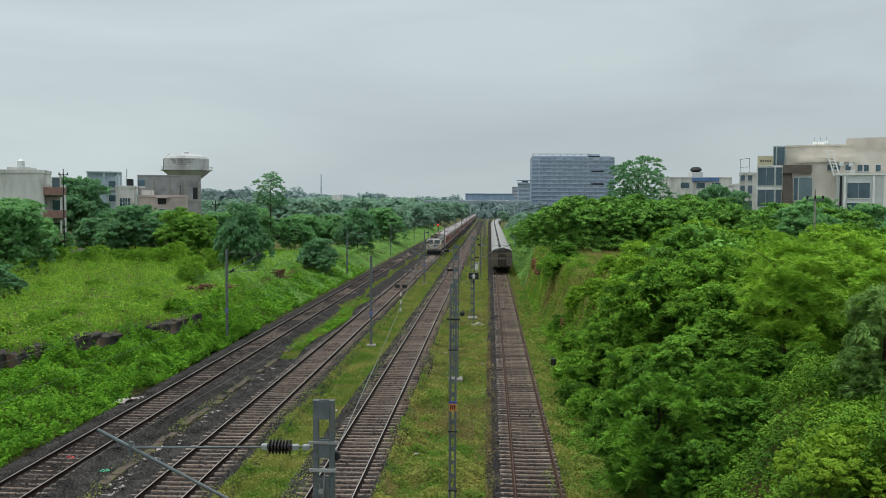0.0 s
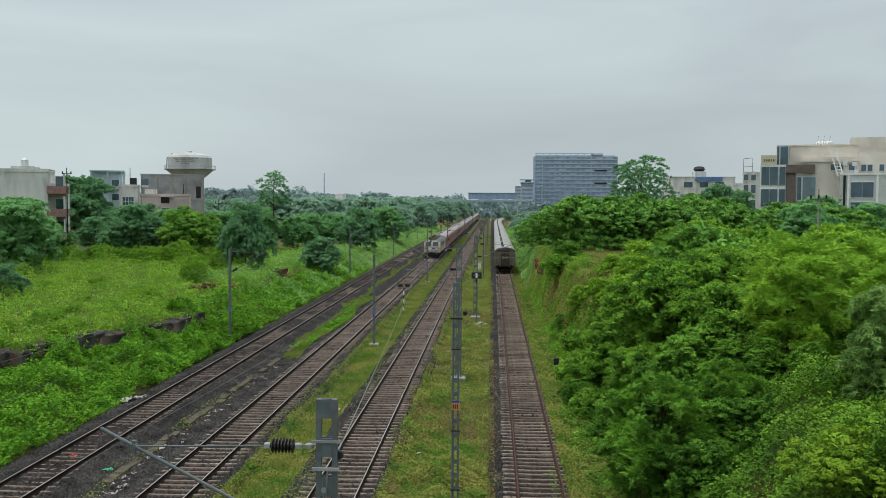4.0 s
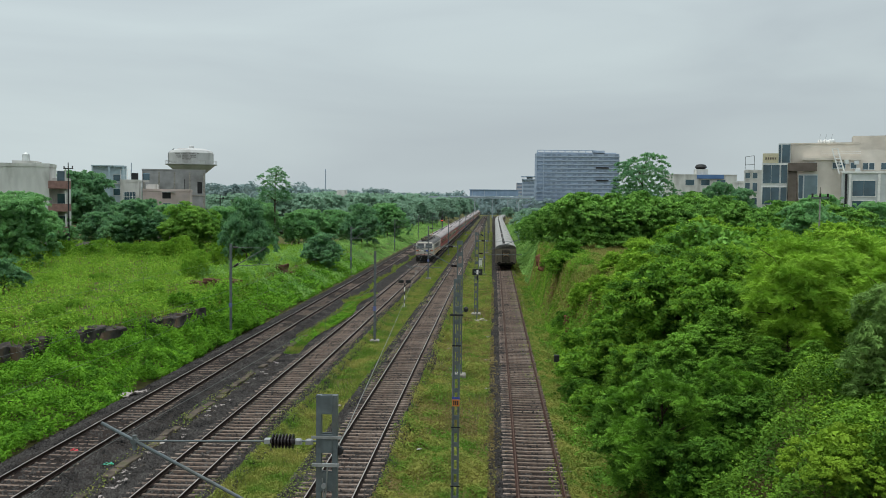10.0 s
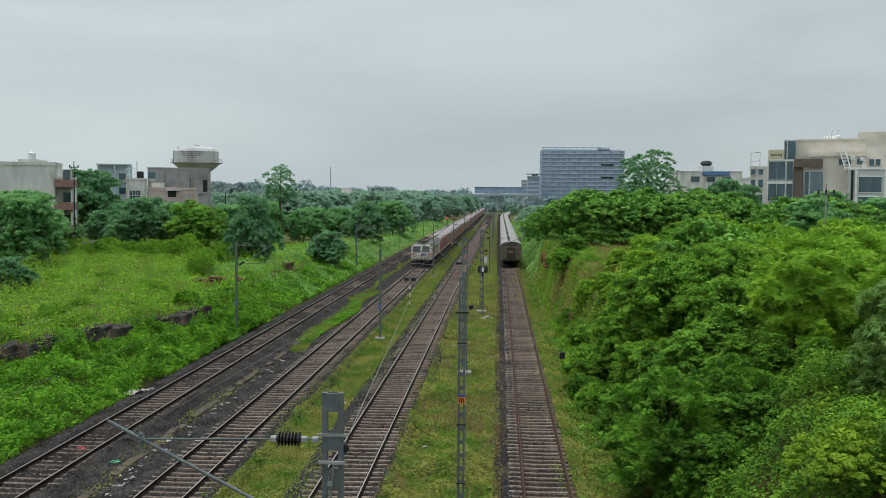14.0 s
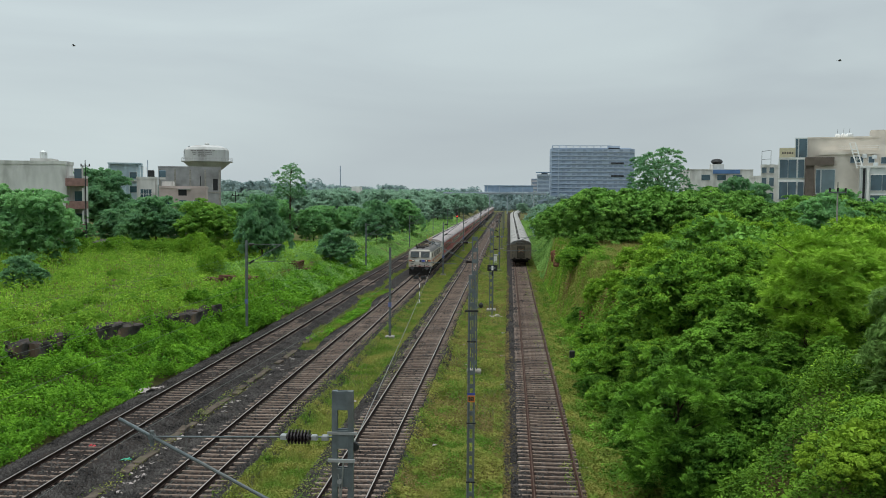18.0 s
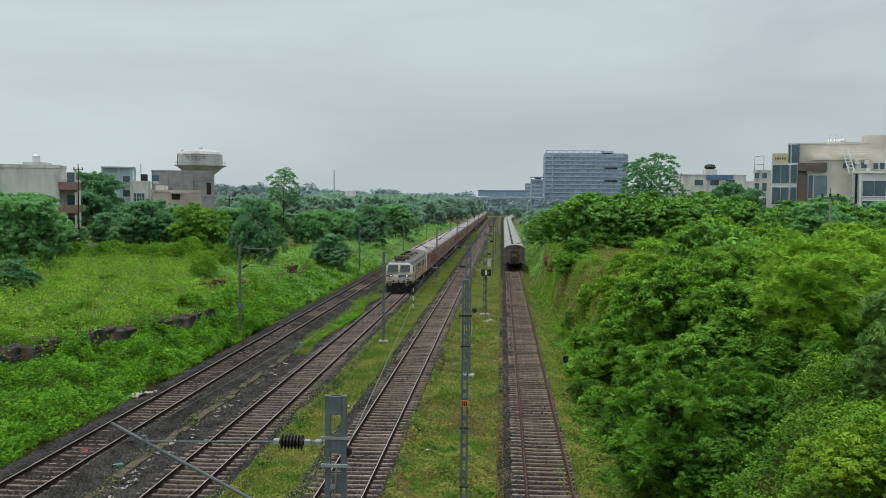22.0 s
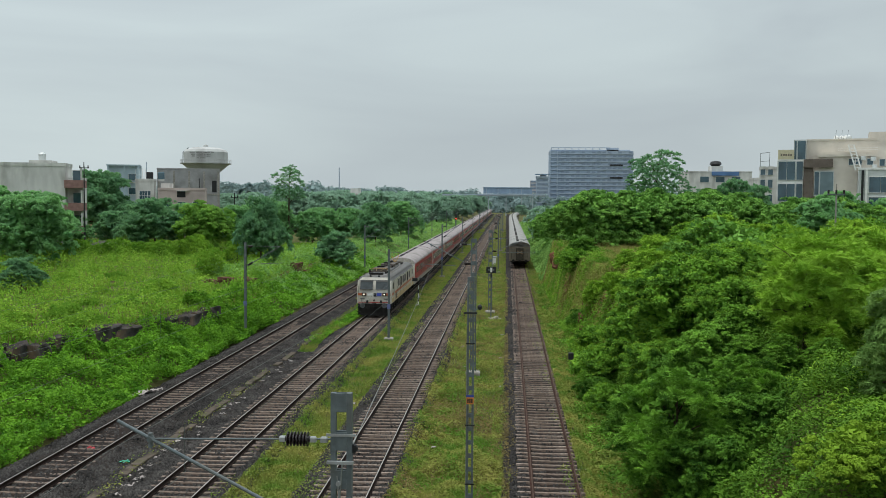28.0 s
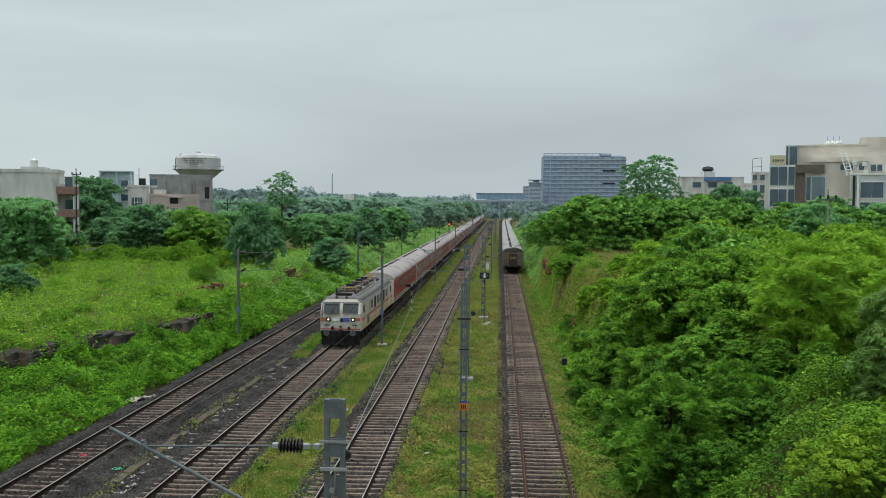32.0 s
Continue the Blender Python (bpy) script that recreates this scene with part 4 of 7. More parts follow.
            part("mid_strut", Geo().tube((0, y, 4.06), (0, y + 0.05, 5.0), 0.035, n=6), M["panto"], base)
            part("collector_head", Geo().tube((-0.55, y + 0.05, 5.2), (0.55, y + 0.05, 5.2), 0.022, n=6), M["steel"], base)
            return
        for s in (-1, 1):
            part("lower_arm", Geo().tube((s * 0.18, y - 0.45, 4.06), (s * 0.42, knee[0], knee[1]), 0.04, n=6), M["panto_dull"], base)
            part("upper_arm", Geo().tube((s * 0.42, knee[0], knee[1]), (s * 0.5, y - 0.1, top), 0.025, n=6), M["panto_dull"], base)
        part("collector_head", Geo().path([(-0.95, y - 0.15, top - 0.2), (-0.65, y - 0.15, top), (0.65, y - 0.15, top), (0.95, y - 0.15, top - 0.2)], 0.03, 6).path([(-0.95, y + 0.15, top - 0.2), (-0.65, y + 0.15, top), (0.65, y + 0.15, top), (0.95, y + 0.15, top - 0.2)], 0.03, 6), M["panto_dull"], base)
    pantograph(3.6, False)
    pantograph(15.6, True)
    for y in (4.9, 6.0, 8.8, 10.4, 13.5):
        part("roof_insulator", Geo().spin([(0.06, 3.79), (0.12, 3.86), (0.06, 3.92), (0.11, 3.98), (0.06, 4.05), (0.1, 4.1), (0.04, 4.2)], (0.55 if y > 6 else -0.45, y, 0), 8), M["insulator"], t)
    part("busbar", Geo().path([(-0.45, 4.9, 4.22), (-0.45, 6.0, 4.22), (0.55, 8.8, 4.22), (0.55, 13.5, 4.22)], 0.03, 6), M["copper"], t)
    for yc in (4.1, 15.5):
        bog = part("bogie", Geo().box(-1.25, -1.05, yc - 2.7, yc + 2.7, 0.45, 0.85).box(1.05, 1.25, yc - 2.7, yc + 2.7, 0.45, 0.85).box(-1.05, 1.05, yc - 0.9, yc - 0.7, 0.45, 0.8).box(-1.05, 1.05, yc + 0.7, yc + 0.9, 0.45, 0.8), M["under"], t)
        for d in (-1.85, 0, 1.85):
            part("axle_box", Geo().cbox(-1.36, -1.24, yc + d - 0.22, yc + d + 0.22, 0.35, 0.78, 0.04).cbox(1.24, 1.36, yc + d - 0.22, yc + d + 0.22, 0.35, 0.78, 0.04), M["under"], bog)
            wheels.append((share("wheelset", WHEEL, t), yc + d))
    # the roof line of this class is low: everything above the waist is drawn down a little
    for ob in t.children_recursive:
        if ob.type == "MESH" and ob.data != WHEEL:
            for v in ob.data.vertices:
                if v.co.z > 2.32:
                    v.co.z = 2.32 + (v.co.z - 2.32) * 0.87
    part("transformer", Geo().cbox(-1.3, 1.3, 7.6, 12.0, 0.35, 1.1, 0.1), M["under"], t)
    part("underframe", Geo().box(-1.3, 1.3, 0.8, L - 0.2, 0.9, 1.115), M["under"], t)
    return t


def coach(detail, side_mat, roof_mat, band_mat, label, name="passenger_coach", end_mat=None, lines=True):
    """A steel passenger coach whose near end stands at y = 0; it runs along +y."""
    L, w = 23.4, 1.62
    t = thing(name, pose(0, 0, 0), label, "railway coach", "coaches of a train")
    side = [(-w, 1.05), (w, 1.05), (w, 2.2), (w - 0.03, 3.25), (-w + 0.03, 3.25), (-w, 2.2)]
    part("body", Geo().extrude(side, 0.1, L - 0.1), side_mat, t)
    arc = [(math.cos(a) * (w + 0.01), 3.25 + math.sin(a) * 0.72) for a in [math.pi * i / 12 for i in range(13)]]
    part("roof", Geo().extrude(arc, 0.06, L - 0.06), roof_mat, t, smooth=False)
    if lines:
        for i in range(13):
            y = 2.0 + i * 1.6
            part("roof_ventilator", Geo().cbox(-0.5, -0.1, y - 0.2, y + 0.2, 3.9, 4.02, 0.05), M["under" if i % 3 else "loco_roof"], t)
    for y in (-0.35, L - 0.1):
        part("gangway", Geo().cbox(-0.6, 0.6, y, y + 0.42, 1.15, 3.1, 0.08), M["gangway"], t)
    part("underframe", Geo().box(-1.4, 1.4, 0.2, L - 0.2, 0.8, 1.045).cbox(-1.2, 1.2, 7.5, 11.0, 0.35, 0.8, 0.08).cbox(-1.2, 1.2, 12.5, 15.5, 0.4, 0.8, 0.08), M["under"], t)
    for yc in (4.3, L - 4.3):
        bog = part("bogie", Geo().box(-1.15, -0.95, yc - 1.9, yc + 1.9, 0.4, 0.75).box(0.95, 1.15, yc - 1.9, yc + 1.9, 0.4, 0.75), M["under"], t)
        for d in (-1.28, 1.28):
            share("wheelset", WHEEL, t, pose(0, yc + d, 0.46) @ Matrix.Diagonal((1, 0.84, 0.84, 1)))
    if end_mat:
        part("end_wall", Geo().extrude([(-w + 0.02, 1.0), (w - 0.02, 1.0), (w - 0.02, 3.25)] + [(x * 0.985, z - 0.01) for x, z in arc[1:-1]] + [(-w + 0.02, 3.25)], 0.06, 0.098), end_mat, t)
    for s in (-1, 1):
        x0, x1 = sorted((s * (w - 0.005), s * (w + 0.006)))
        part("side_band", Geo().box(x0, x1, 0.12, L - 0.12, 2.05, 2.95), band_mat, t)
        if end_mat is not M["olive"] and side_mat is not M["olive"]:
            x0, x1 = sorted((s * (w - 0.005), s * (w + 0.005)))
            part("lower_band", Geo().box(x0, x1, 0.12, L - 0.12, 1.06, 1.5), M["coach_silver"], t)
        x0, x1 = sorted((s * (w - 0.01), s * (w + 0.014)))
        if detail:
            win = Geo().box(x0, x1, -0.5, 0.5, 2.15, 2.85).mesh("window", M["glass"])
            for i in range(12):
                share("window", win, t, pose(0, 3.0 + i * 1.55, 0))
            for y in (1.1, L - 1.8):
                part("door", Geo().box(x0, x1, y, y + 0.75, 1.15, 3.05), side_mat, t)
                part("door_window", Geo().box(min(s * (w + 0.014), s * (w + 0.02)), max(s * (w + 0.014), s * (w + 0.02)), y + 0.15, y + 0.6, 2.2, 2.85), M["glass"], t)
        else:
            for i in range(4):
                part("window_strip", Geo().box(x0, x1, 2.6 + i * 4.7, 6.6 + i * 4.7, 2.2, 2.8), M["glass"], t)
    return t


engine = loco()
COACH = 24.0
running = [(engine, 0.0)]
first = coach(True, M["coach_red"], M["coach_roof"], M["coach_red"], "red passenger coach with grey roof behind the locomotive", end_mat=M["cream"])
running.append((first, 20.6))
second = coach(True, M["coach_red"], M["coach_roof"], M["coach_grey"], "cream and red passenger coach with dark windows", end_mat=M["cream"])
running.append((second, 20.6 + COACH))
for i in range(2, 5):
    running.append((copy_thing(second if i % 3 else first, pose(0, 0, 0)), 20.6 + COACH * i))
plain = coach(False, M["coach_red"], M["coach_roof"], M["coach_grey"], "cream and red passenger coach in a long train")
running.append((plain, 20.6 + COACH * 5))
for i in range(6, 22):
    running.append((copy_thing(plain, pose(0, 0, 0)), 20.6 + COACH * i))

# the train that stands on the siding
STAND = 141.0
tail = coach(True, M["olive"], M["pale_roof"], M["olive"], "parked coach with olive-brown end and orange cross", end_mat=M["olive"])
tail.matrix_basis = pose(TRACKS[3] + 0.00175 * STAND, STAND, 0, 0, 0, -0.1)
for a in (-1, 1):
    part("cross_bar", Geo().box(-0.5, 0.5, -0.40, -0.355, -0.045, 0.045, pose(0, 0, 2.35, 0, a * 30, 0)), M["cross"], tail, "dull orange painted cross")
for s in (-1, 1):
    part("buffer", Geo().spin([(0.22, -0.45), (0.22, -0.4), (0.09, -0.39), (0.1, 0.1)], (s * 0.98, 0, 1.05), 12, "y"), M["under"], tail)
    part("handrail", Geo().tube((s * 1.25, 0.02, 1.3), (s * 1.25, 0.02, 2.2), 0.02, n=5), M["under"], tail)
part("coupler", Geo().cbox(-0.16, 0.16, -0.45, 0.1, 0.85, 1.15, 0.05), M["under"], tail)
parked = coach(False, M["olive"], M["pale_roof"], M["olive"], "parked coach with pale grey roof in a standing train")
parked.matrix_basis = pose(TRACKS[3] + 0.00175 * (STAND + COACH), STAND + COACH, 0, 0, 0, -0.1)
for i in range(2, 14):
    copy_thing(parked, pose(TRACKS[3] + 0.00175 * (STAND + COACH * i) + 0.012 * max(0, i - 8) ** 3, STAND + COACH * i, 0, 0, 0, -0.1 - 0.085 * max(0, i - 8) ** 2))


# ---- plants ----
def leaf_arrays(centre, normal, size, aspect, r):
    """Pointed leaves: four corners each, lying across their normal."""
    n = len(centre)
    t = np.cross(normal, r.normal(size=(n, 3)))
    t /= np.linalg.norm(t, axis=1, keepdims=True) + 1e-9
    b = np.cross(normal, t)
    s = (size * (0.65 + 0.7 * r.rand(n)))[:, None]
    q = np.stack([centre - t * s, centre + b * s * aspect + normal * s * 0.15 - t * s * 0.1, centre + t * s, centre - b * s * aspect + normal * s * 0.15 - t * s * 0.1], 1)
    return q.reshape(-1, 3), np.arange(4 * n).reshape(-1, 4)


def clump_leaves(blobs, count, size, aspect, r, droop=0.0, fill=0.35):
    """Leaves on and under the skins of many small clumps. blobs: rows of x, y, z, radius, flatness."""
    blobs = np.asarray(blobs, float)
    area = blobs[:, 3] ** 2
    pick = r.choice(len(blobs), count, p=area / area.sum())
    d = r.normal(size=(count, 3))
    d[:, 2] = np.where((d[:, 2] < -0.15) & (r.rand(count) < 0.85), -d[:, 2], d[:, 2])
    d /= np.linalg.norm(d, axis=1, keepdims=True)
    rad = blobs[pick, 3] * (1.0 - fill * r.rand(count) ** 1.6 + 0.12 * r.normal(size=count) * 0.6)
    p = blobs[pick, :3] + d * rad[:, None] * np.stack([np.ones(count), np.ones(count), blobs[pick, 4]], -1)
    nrm = d * 0.75 + r.normal(size=(count, 3)) * 0.45 + np.array([0, 0, 0.45 - droop])
    nrm /= np.linalg.norm(nrm, axis=1, keepdims=True)
    v, f = leaf_arrays(p, nrm, size, aspect, r)
    return v, f


def frond_leaves(blobs, count, length, pairs, width, r, droop=0.3, rise=0.0):
    """Feathery sprays: pairs of leaflets along drooping stalks that stand out of the clumps."""
    blobs = np.asarray(blobs, float)
    area = blobs[:, 3] ** 2
    pick = r.choice(len(blobs), count, p=area / area.sum())
    d = r.normal(size=(count, 3))
    d[:, 2] = np.where((d[:, 2] < -0.15) & (r.rand(count) < 0.85), -d[:, 2], d[:, 2]) + rise
    d /= np.linalg.norm(d, axis=1, keepdims=True)
    p = blobs[pick, :3] + d * (blobs[pick, 3] * (0.35 + 0.6 * r.rand(count)))[:, None] * np.stack([np.ones(count), np.ones(count), blobs[pick, 4]], -1)
    way = d * np.array([0.9, 0.9, 0.45]) + r.normal(size=(count, 3)) * 0.4 + np.array([0, 0, 0.12])
    way /= np.linalg.norm(way, axis=1, keepdims=True)
    side = np.cross(way, np.array([0, 0, 1.0]) + r.normal(size=(count, 3)) * 0.35)
    side /= np.linalg.norm(side, axis=1, keepdims=True) + 1e-9
    ln = length * (0.6 + 0.8 * r.rand(count))
    quads = []
    for k in range(pairs):
        u = (k + 0.6) / pairs
        q = p + way * (ln * u)[:, None] - np.array([0, 0, 1.0]) * (ln * droop * u * u)[:, None]
        w = width * (1.15 - 0.75 * abs(u - 0.45)) * (0.8 + 0.4 * r.rand(count))
        for s in (-1, 1):
            out = side * s * 0.85 + way * 0.5 - np.array([0, 0, 0.25])
            tip = q + out * w[:, None]
            mid = q + out * (w * 0.5)[:, None]
            half = way * (ln / pairs * 0.36)[:, None]
            quads.append(np.stack([q, mid - half, tip, mid + half], 1))
    v = np.concatenate(quads, 0).reshape(-1, 3)
    return v, np.arange(len(v)).reshape(-1, 4)


def crown_blobs(r, height, radius, base, count, blob, flat=0.85, top=0.5):
    """An uneven crown: boughs set apart over a lobed envelope, each a tilted mound of small clumps with sprigs at its rim; dark gaps stay between them."""
    out, made = [], []
    low = base + (height - base) * (0.35 + 0.2 * top)
    seed = Vector(tuple(r.uniform(0, 50, 3)))
    for _ in range(count * 14):
        if len(made) >= count:
            break
        d = Vector(tuple(r.normal(size=3)))
        d.normalize()
        if d.z < -0.62:
            continue
        lobe = 1 + 0.55 * noise.noise(d * 1.7 + seed)
        half = height - low if d.z > 0 else low - base
        c = Vector((d.x * radius * lobe, d.y * radius * lobe, low + d.z * half * min(1.06, lobe))) * 1.0
        k = 0.66 + 0.38 * r.rand()
        c = Vector((c.x * k, c.y * k, low + (c.z - low) * (0.8 + 0.2 * k)))
        if any((c - q).length < blob * 1.42 for q in made):
            continue
        made.append(c)
        n = Vector((d.x / radius, d.y / radius, d.z / max(half, 0.4)))
        n = (n.normalized() + Vector((0, 0, 0.75))).normalized()
        u = n.orthogonal().normalized()
        w = n.cross(u)
        size = blob * (0.8 + 0.5 * r.rand())
        for j in range(9):
            a, rho = j * 2.39996 + r.rand(), math.sqrt((j + 0.3) / 9)
            p = c + (u * math.cos(a) + w * math.sin(a)) * size * rho * 0.95 - n * size * 0.42 * rho * rho + n * size * 0.12 * r.normal()
            out.append((p.x, p.y, p.z, size * (0.25 + 0.16 * r.rand()), flat * r.uniform(0.65, 0.95)))
        for j in range(3):
            a = 6.283 * r.rand()
            p = c + (u * math.cos(a) + w * math.sin(a)) * size * (1.15 + 0.3 * r.rand()) - Vector((0, 0, size * 0.2 * r.rand()))
            out.append((p.x, p.y, p.z, size * (0.10 + 0.10 * r.rand()), flat))
    return out


def inner_leaves(r, height, radius, base, count, size):
    """Old leaves and twigs in the heart of a crown."""
    p = r.normal(size=(count, 3))
    p *= (r.rand(count) ** 0.4 / np.linalg.norm(p, axis=1))[:, None]
    p = p * np.array([radius * 0.68, radius * 0.68, (height - base) * 0.34]) + np.array([0, 0, (height + base) * 0.5])
    nrm = r.normal(size=(count, 3)) * 0.7 + np.array([0, 0, 0.6])
    nrm /= np.linalg.norm(nrm, axis=1, keepdims=True)
    return leaf_arrays(p, nrm, size, 0.5, r)


def make_tree(name, seed, height, radius, base, count, blob, leaves, size, leaf, label, aspect=0.45, flat=0.85, top=0.5, trunk=0.16, category="tree", group="trees of the cutting", fill=0.45,
              fronds=0, frond=0.5, pairs=5, limbs=6, core=0.28, shoots=None):
    r = np.random.RandomState(seed)
    t = thing(name, pose(0, 0, 0), label, category, group)
    blobs = crown_blobs(r, height - blob * 0.6, radius - blob * 0.5, base, count, blob, flat, top)
    v, f = clump_leaves(blobs, leaves, size, aspect, r, fill=fill)
    if core:
        v2, f2 = inner_leaves(r, height, radius, base, int(leaves * core * 0.3), size * 2.2)
        v, f = np.concatenate([v, v2]), np.concatenate([f, f2 + len(v)])
    if fronds:
        # Lighter young sprays crowd the upper sides, putting top light into the colour.
        v2, f2 = frond_leaves(blobs, fronds, frond, pairs, frond * 0.3, r, rise=0.9 if shoots else 0.0)
        part("leaf_spray", array_mesh("leaf_spray", v2, f2, shoots or leaf), None, t)
    part("crown", array_mesh("crown", v, f, leaf), None, t)
    g = Geo()
    fork = Vector((r.uniform(-0.2, 0.2), r.uniform(-0.2, 0.2), base * 0.75 + 0.3))
    g.tube((0, 0, -0.5), fork, trunk, trunk * 0.75, 8)
    axis = Vector((fork.x * 1.5, fork.y * 1.5, base + (height - base) * 0.75))
    g.tube(fork, axis, trunk * 0.75, trunk * 0.2, 7)
    part("trunk", g, M["bark"], t)
    for b in blobs[:: max(1, len(blobs) // limbs)] if limbs else ():
        q = Vector(b[:3])
        s = fork.lerp(axis, min(0.9, max(0.0, (q.z - fork.z) / max(0.5, axis.z - fork.z) * 0.7)))
        mid = s.lerp(q, 0.5) + Vector((0, 0, 0.25))
        part("limb", Geo().tube(s, mid, trunk * 0.38, trunk * 0.25, 6).tube(mid, q, trunk * 0.25, trunk * 0.08, 6), M["bark"], t)
    return t


def put(tree, x, y, size=1.0, turn=0.0, z=None, tall=1.0, label=""):
    z = float(land(x, y)) - 0.1 if z is None else z
    k = size / tree.scale[0]
    ob = copy_thing(tree, Matrix.LocRotScale((x, y, z), Euler((0, 0, radians(turn))), (k, k, k * tall)))
    return tagged(ob, label)


def settle(tree, x, y, turn=0.0, size=1.0):
    tree.matrix_basis = Matrix.LocRotScale((x, y, float(land(x, y)) - 0.1), Euler((0, 0, radians(turn))), (size, size, size))


# trees of the east bank
big = make_tree("broadleaf_tree", 11, 7.6, 3.9, 0.2, 28, 1.45, 42000, 0.094, F["neem"], "dense green tree hung with creepers on the bank", aspect=0.45, trunk=0.2, top=0.5, fronds=9000, frond=0.27, limbs=14, shoots=F["bright"])
settle(big, 9.0, 46.0, size=0.82)
feather = make_tree("feathery_tree", 12, 5.4, 2.3, 0.2, 26, 0.95, 14000, 0.055, F["fresh_spray"], "light feathery tree with yellow-green shoots and a thin trunk", aspect=0.32, fronds=9000, frond=0.30, pairs=6, limbs=14, core=0.05, trunk=0.09)
settle(feather, 11.7, 36.2)
mango = make_tree("round_tree", 13, 7.8, 4.4, 0.6, 34, 1.5, 25000, 0.16, F["mid"], "round leafy green tree on the bank top", aspect=0.45)
settle(mango, 11.0, 112)
shrub = make_tree("shrub", 14, 3.2, 2.2, 0.0, 26, 0.8, 17000, 0.07, F["neem"], "bushy green shrub on the bank", aspect=0.45, fronds=2500, frond=0.24, shoots=F["bright"], limbs=4, trunk=0.06, category="shrub", group="shrubs of the cutting")
settle(shrub, 6.0, 52.0)
lime_bush = make_tree("shrub", 15, 1.7, 1.9, 0.0, 56, 0.44, 42000, 0.042, F["lime"], "yellow-green leafy shrub on the near bank", aspect=0.45, limbs=4, trunk=0.05, category="shrub", group="shrubs of the cutting", core=0.15)
settle(lime_bush, 9.4, 23.4)
willowy = make_tree("willowy_tree", 16, 4.3, 1.5, 0.2, 50, 0.5, 24000, 0.12, F["grey"], "grey-green tree with long narrow leaves", aspect=0.15, flat=0.95, fill=0.8, core=0.0)
settle(willowy, 12.0, 28.0)
umbrella = make_tree("spreading_tree", 35, 5.2, 2.35, 0.5, 26, 0.95, 14000, 0.066, F["deep"], "small spreading tree with feathery leaves over a dark hollow", aspect=0.4, top=0.7, trunk=0.09, fronds=11000, frond=0.30, pairs=6, limbs=10, core=0.12, shoots=F["neem"])
settle(umbrella, 6.2, 32.4)
dome = make_tree("creeper_dome", 36, 4.5, 1.75, 0.0, 70, 0.42, 40000, 0.05, F["neem"], "rounded shrub smothered by small-leaved creepers", aspect=0.6, top=0.5, trunk=0.06, category="shrub", group="shrubs of the cutting", limbs=3)
settle(dome, 7.7, 37.0)
put(umbrella, 6.5, 37.2, 0.62, 70)
put(umbrella, 8.6, 33.4, 0.6, 190)
dark_shrub = make_tree("shrub", 34, 3.0, 2.0, 0.0, 34, 0.6, 18000, 0.07, F["deep"], "dark green shrub, tree shade put into its leaf colour", aspect=0.45, trunk=0.06, category="shrub", group="shrubs of the cutting", limbs=3)
settle(dark_shrub, 8.2, 41.0)
mid_tree = make_tree("bushy_tree", 17, 5.8, 3.2, 0.2, 26, 1.35, 16000, 0.115, F["mid"], "leafy green tree among others on the bank", aspect=0.42, fronds=2400, frond=0.42, pairs=5, limbs=5, shoots=F["shoot"])
settle(mid_tree, 14.0, 62)
bright_tree = make_tree("bushy_tree", 18, 5.4, 3.0, 0.2, 26, 1.25, 13000, 0.108, F["bright"], "yellow-green leafy tree among others on the bank", aspect=0.36, fronds=2200, frond=0.42, pairs=6, limbs=5)
settle(bright_tree, 19.0, 52)
fresh_tree = make_tree("bushy_tree", 28, 5.4, 3.2, 0.2, 26, 1.3, 15000, 0.112, F["neem"], "fresh green leafy tree among others on the bank", aspect=0.42, fronds=2400, frond=0.42, pairs=5, limbs=5, shoots=F["bright"])
settle(fresh_tree, 17.0, 57)
tall_tree = make_tree("tall_open_tree", 19, 15.4, 5.6, 5.0, 60, 1.15, 24000, 0.15, F["dark"], "tall green tree with an airy open crown", aspect=0.45, trunk=0.3, fill=1.0, core=0.04, top=0.4)
settle(tall_tree, 24.5, 150)
dark_tree = make_tree("dense_dark_tree", 20, 8.5, 5.0, 0.4, 50, 1.35, 26000, 0.20, F["dark"], "dense dark-green tree at the meadow's edge", aspect=0.45, trunk=0.25)
settle(dark_tree, -55.3, 140)
gold_tree = make_tree("bright_meadow_tree", 21, 8.4, 4.7, 0.3, 50, 1.3, 26000, 0.185, F["gold"], "golden green tree at the meadow's edge", aspect=0.42, trunk=0.22)
settle(gold_tree, -46.5, 138)
green_tree = make_tree("leafy_tree", 22, 9.6, 5.2, 0.4, 50, 1.4, 26000, 0.20, F["west"], "leafy green tree behind the meadow", aspect=0.45, trunk=0.22)
settle(green_tree, -62.8, 117)
far_tree = make_tree("far_tree", 23, 9.0, 5.5, 0.3, 60, 1.3, 11000, 0.28, F["far"], "distant tree beyond the line, haze mixed into its green", aspect=0.5, trunk=0.25, group="distant trees", limbs=0, core=0.1)
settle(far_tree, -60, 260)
weed = make_tree("weed_bush", 31, 1.8, 1.5, 0.0, 40, 0.32, 5000, 0.07, F["meadow"], "yellow-green weed bush in the meadow", core=0.04, aspect=0.4, trunk=0.03, category="shrub", group="weeds of the meadow", limbs=2)
settle(weed, -30.5, 78)
slender = make_tree("slender_tree", 24, 15.8, 3.4, 7.5, 34, 0.85, 9000, 0.13, F["dark"], "slender tree with a thin open crown above others", aspect=0.4, trunk=0.22, fill=0.8, core=0.05, group="trees behind the meadow")
settle(slender, -41.4, 170)

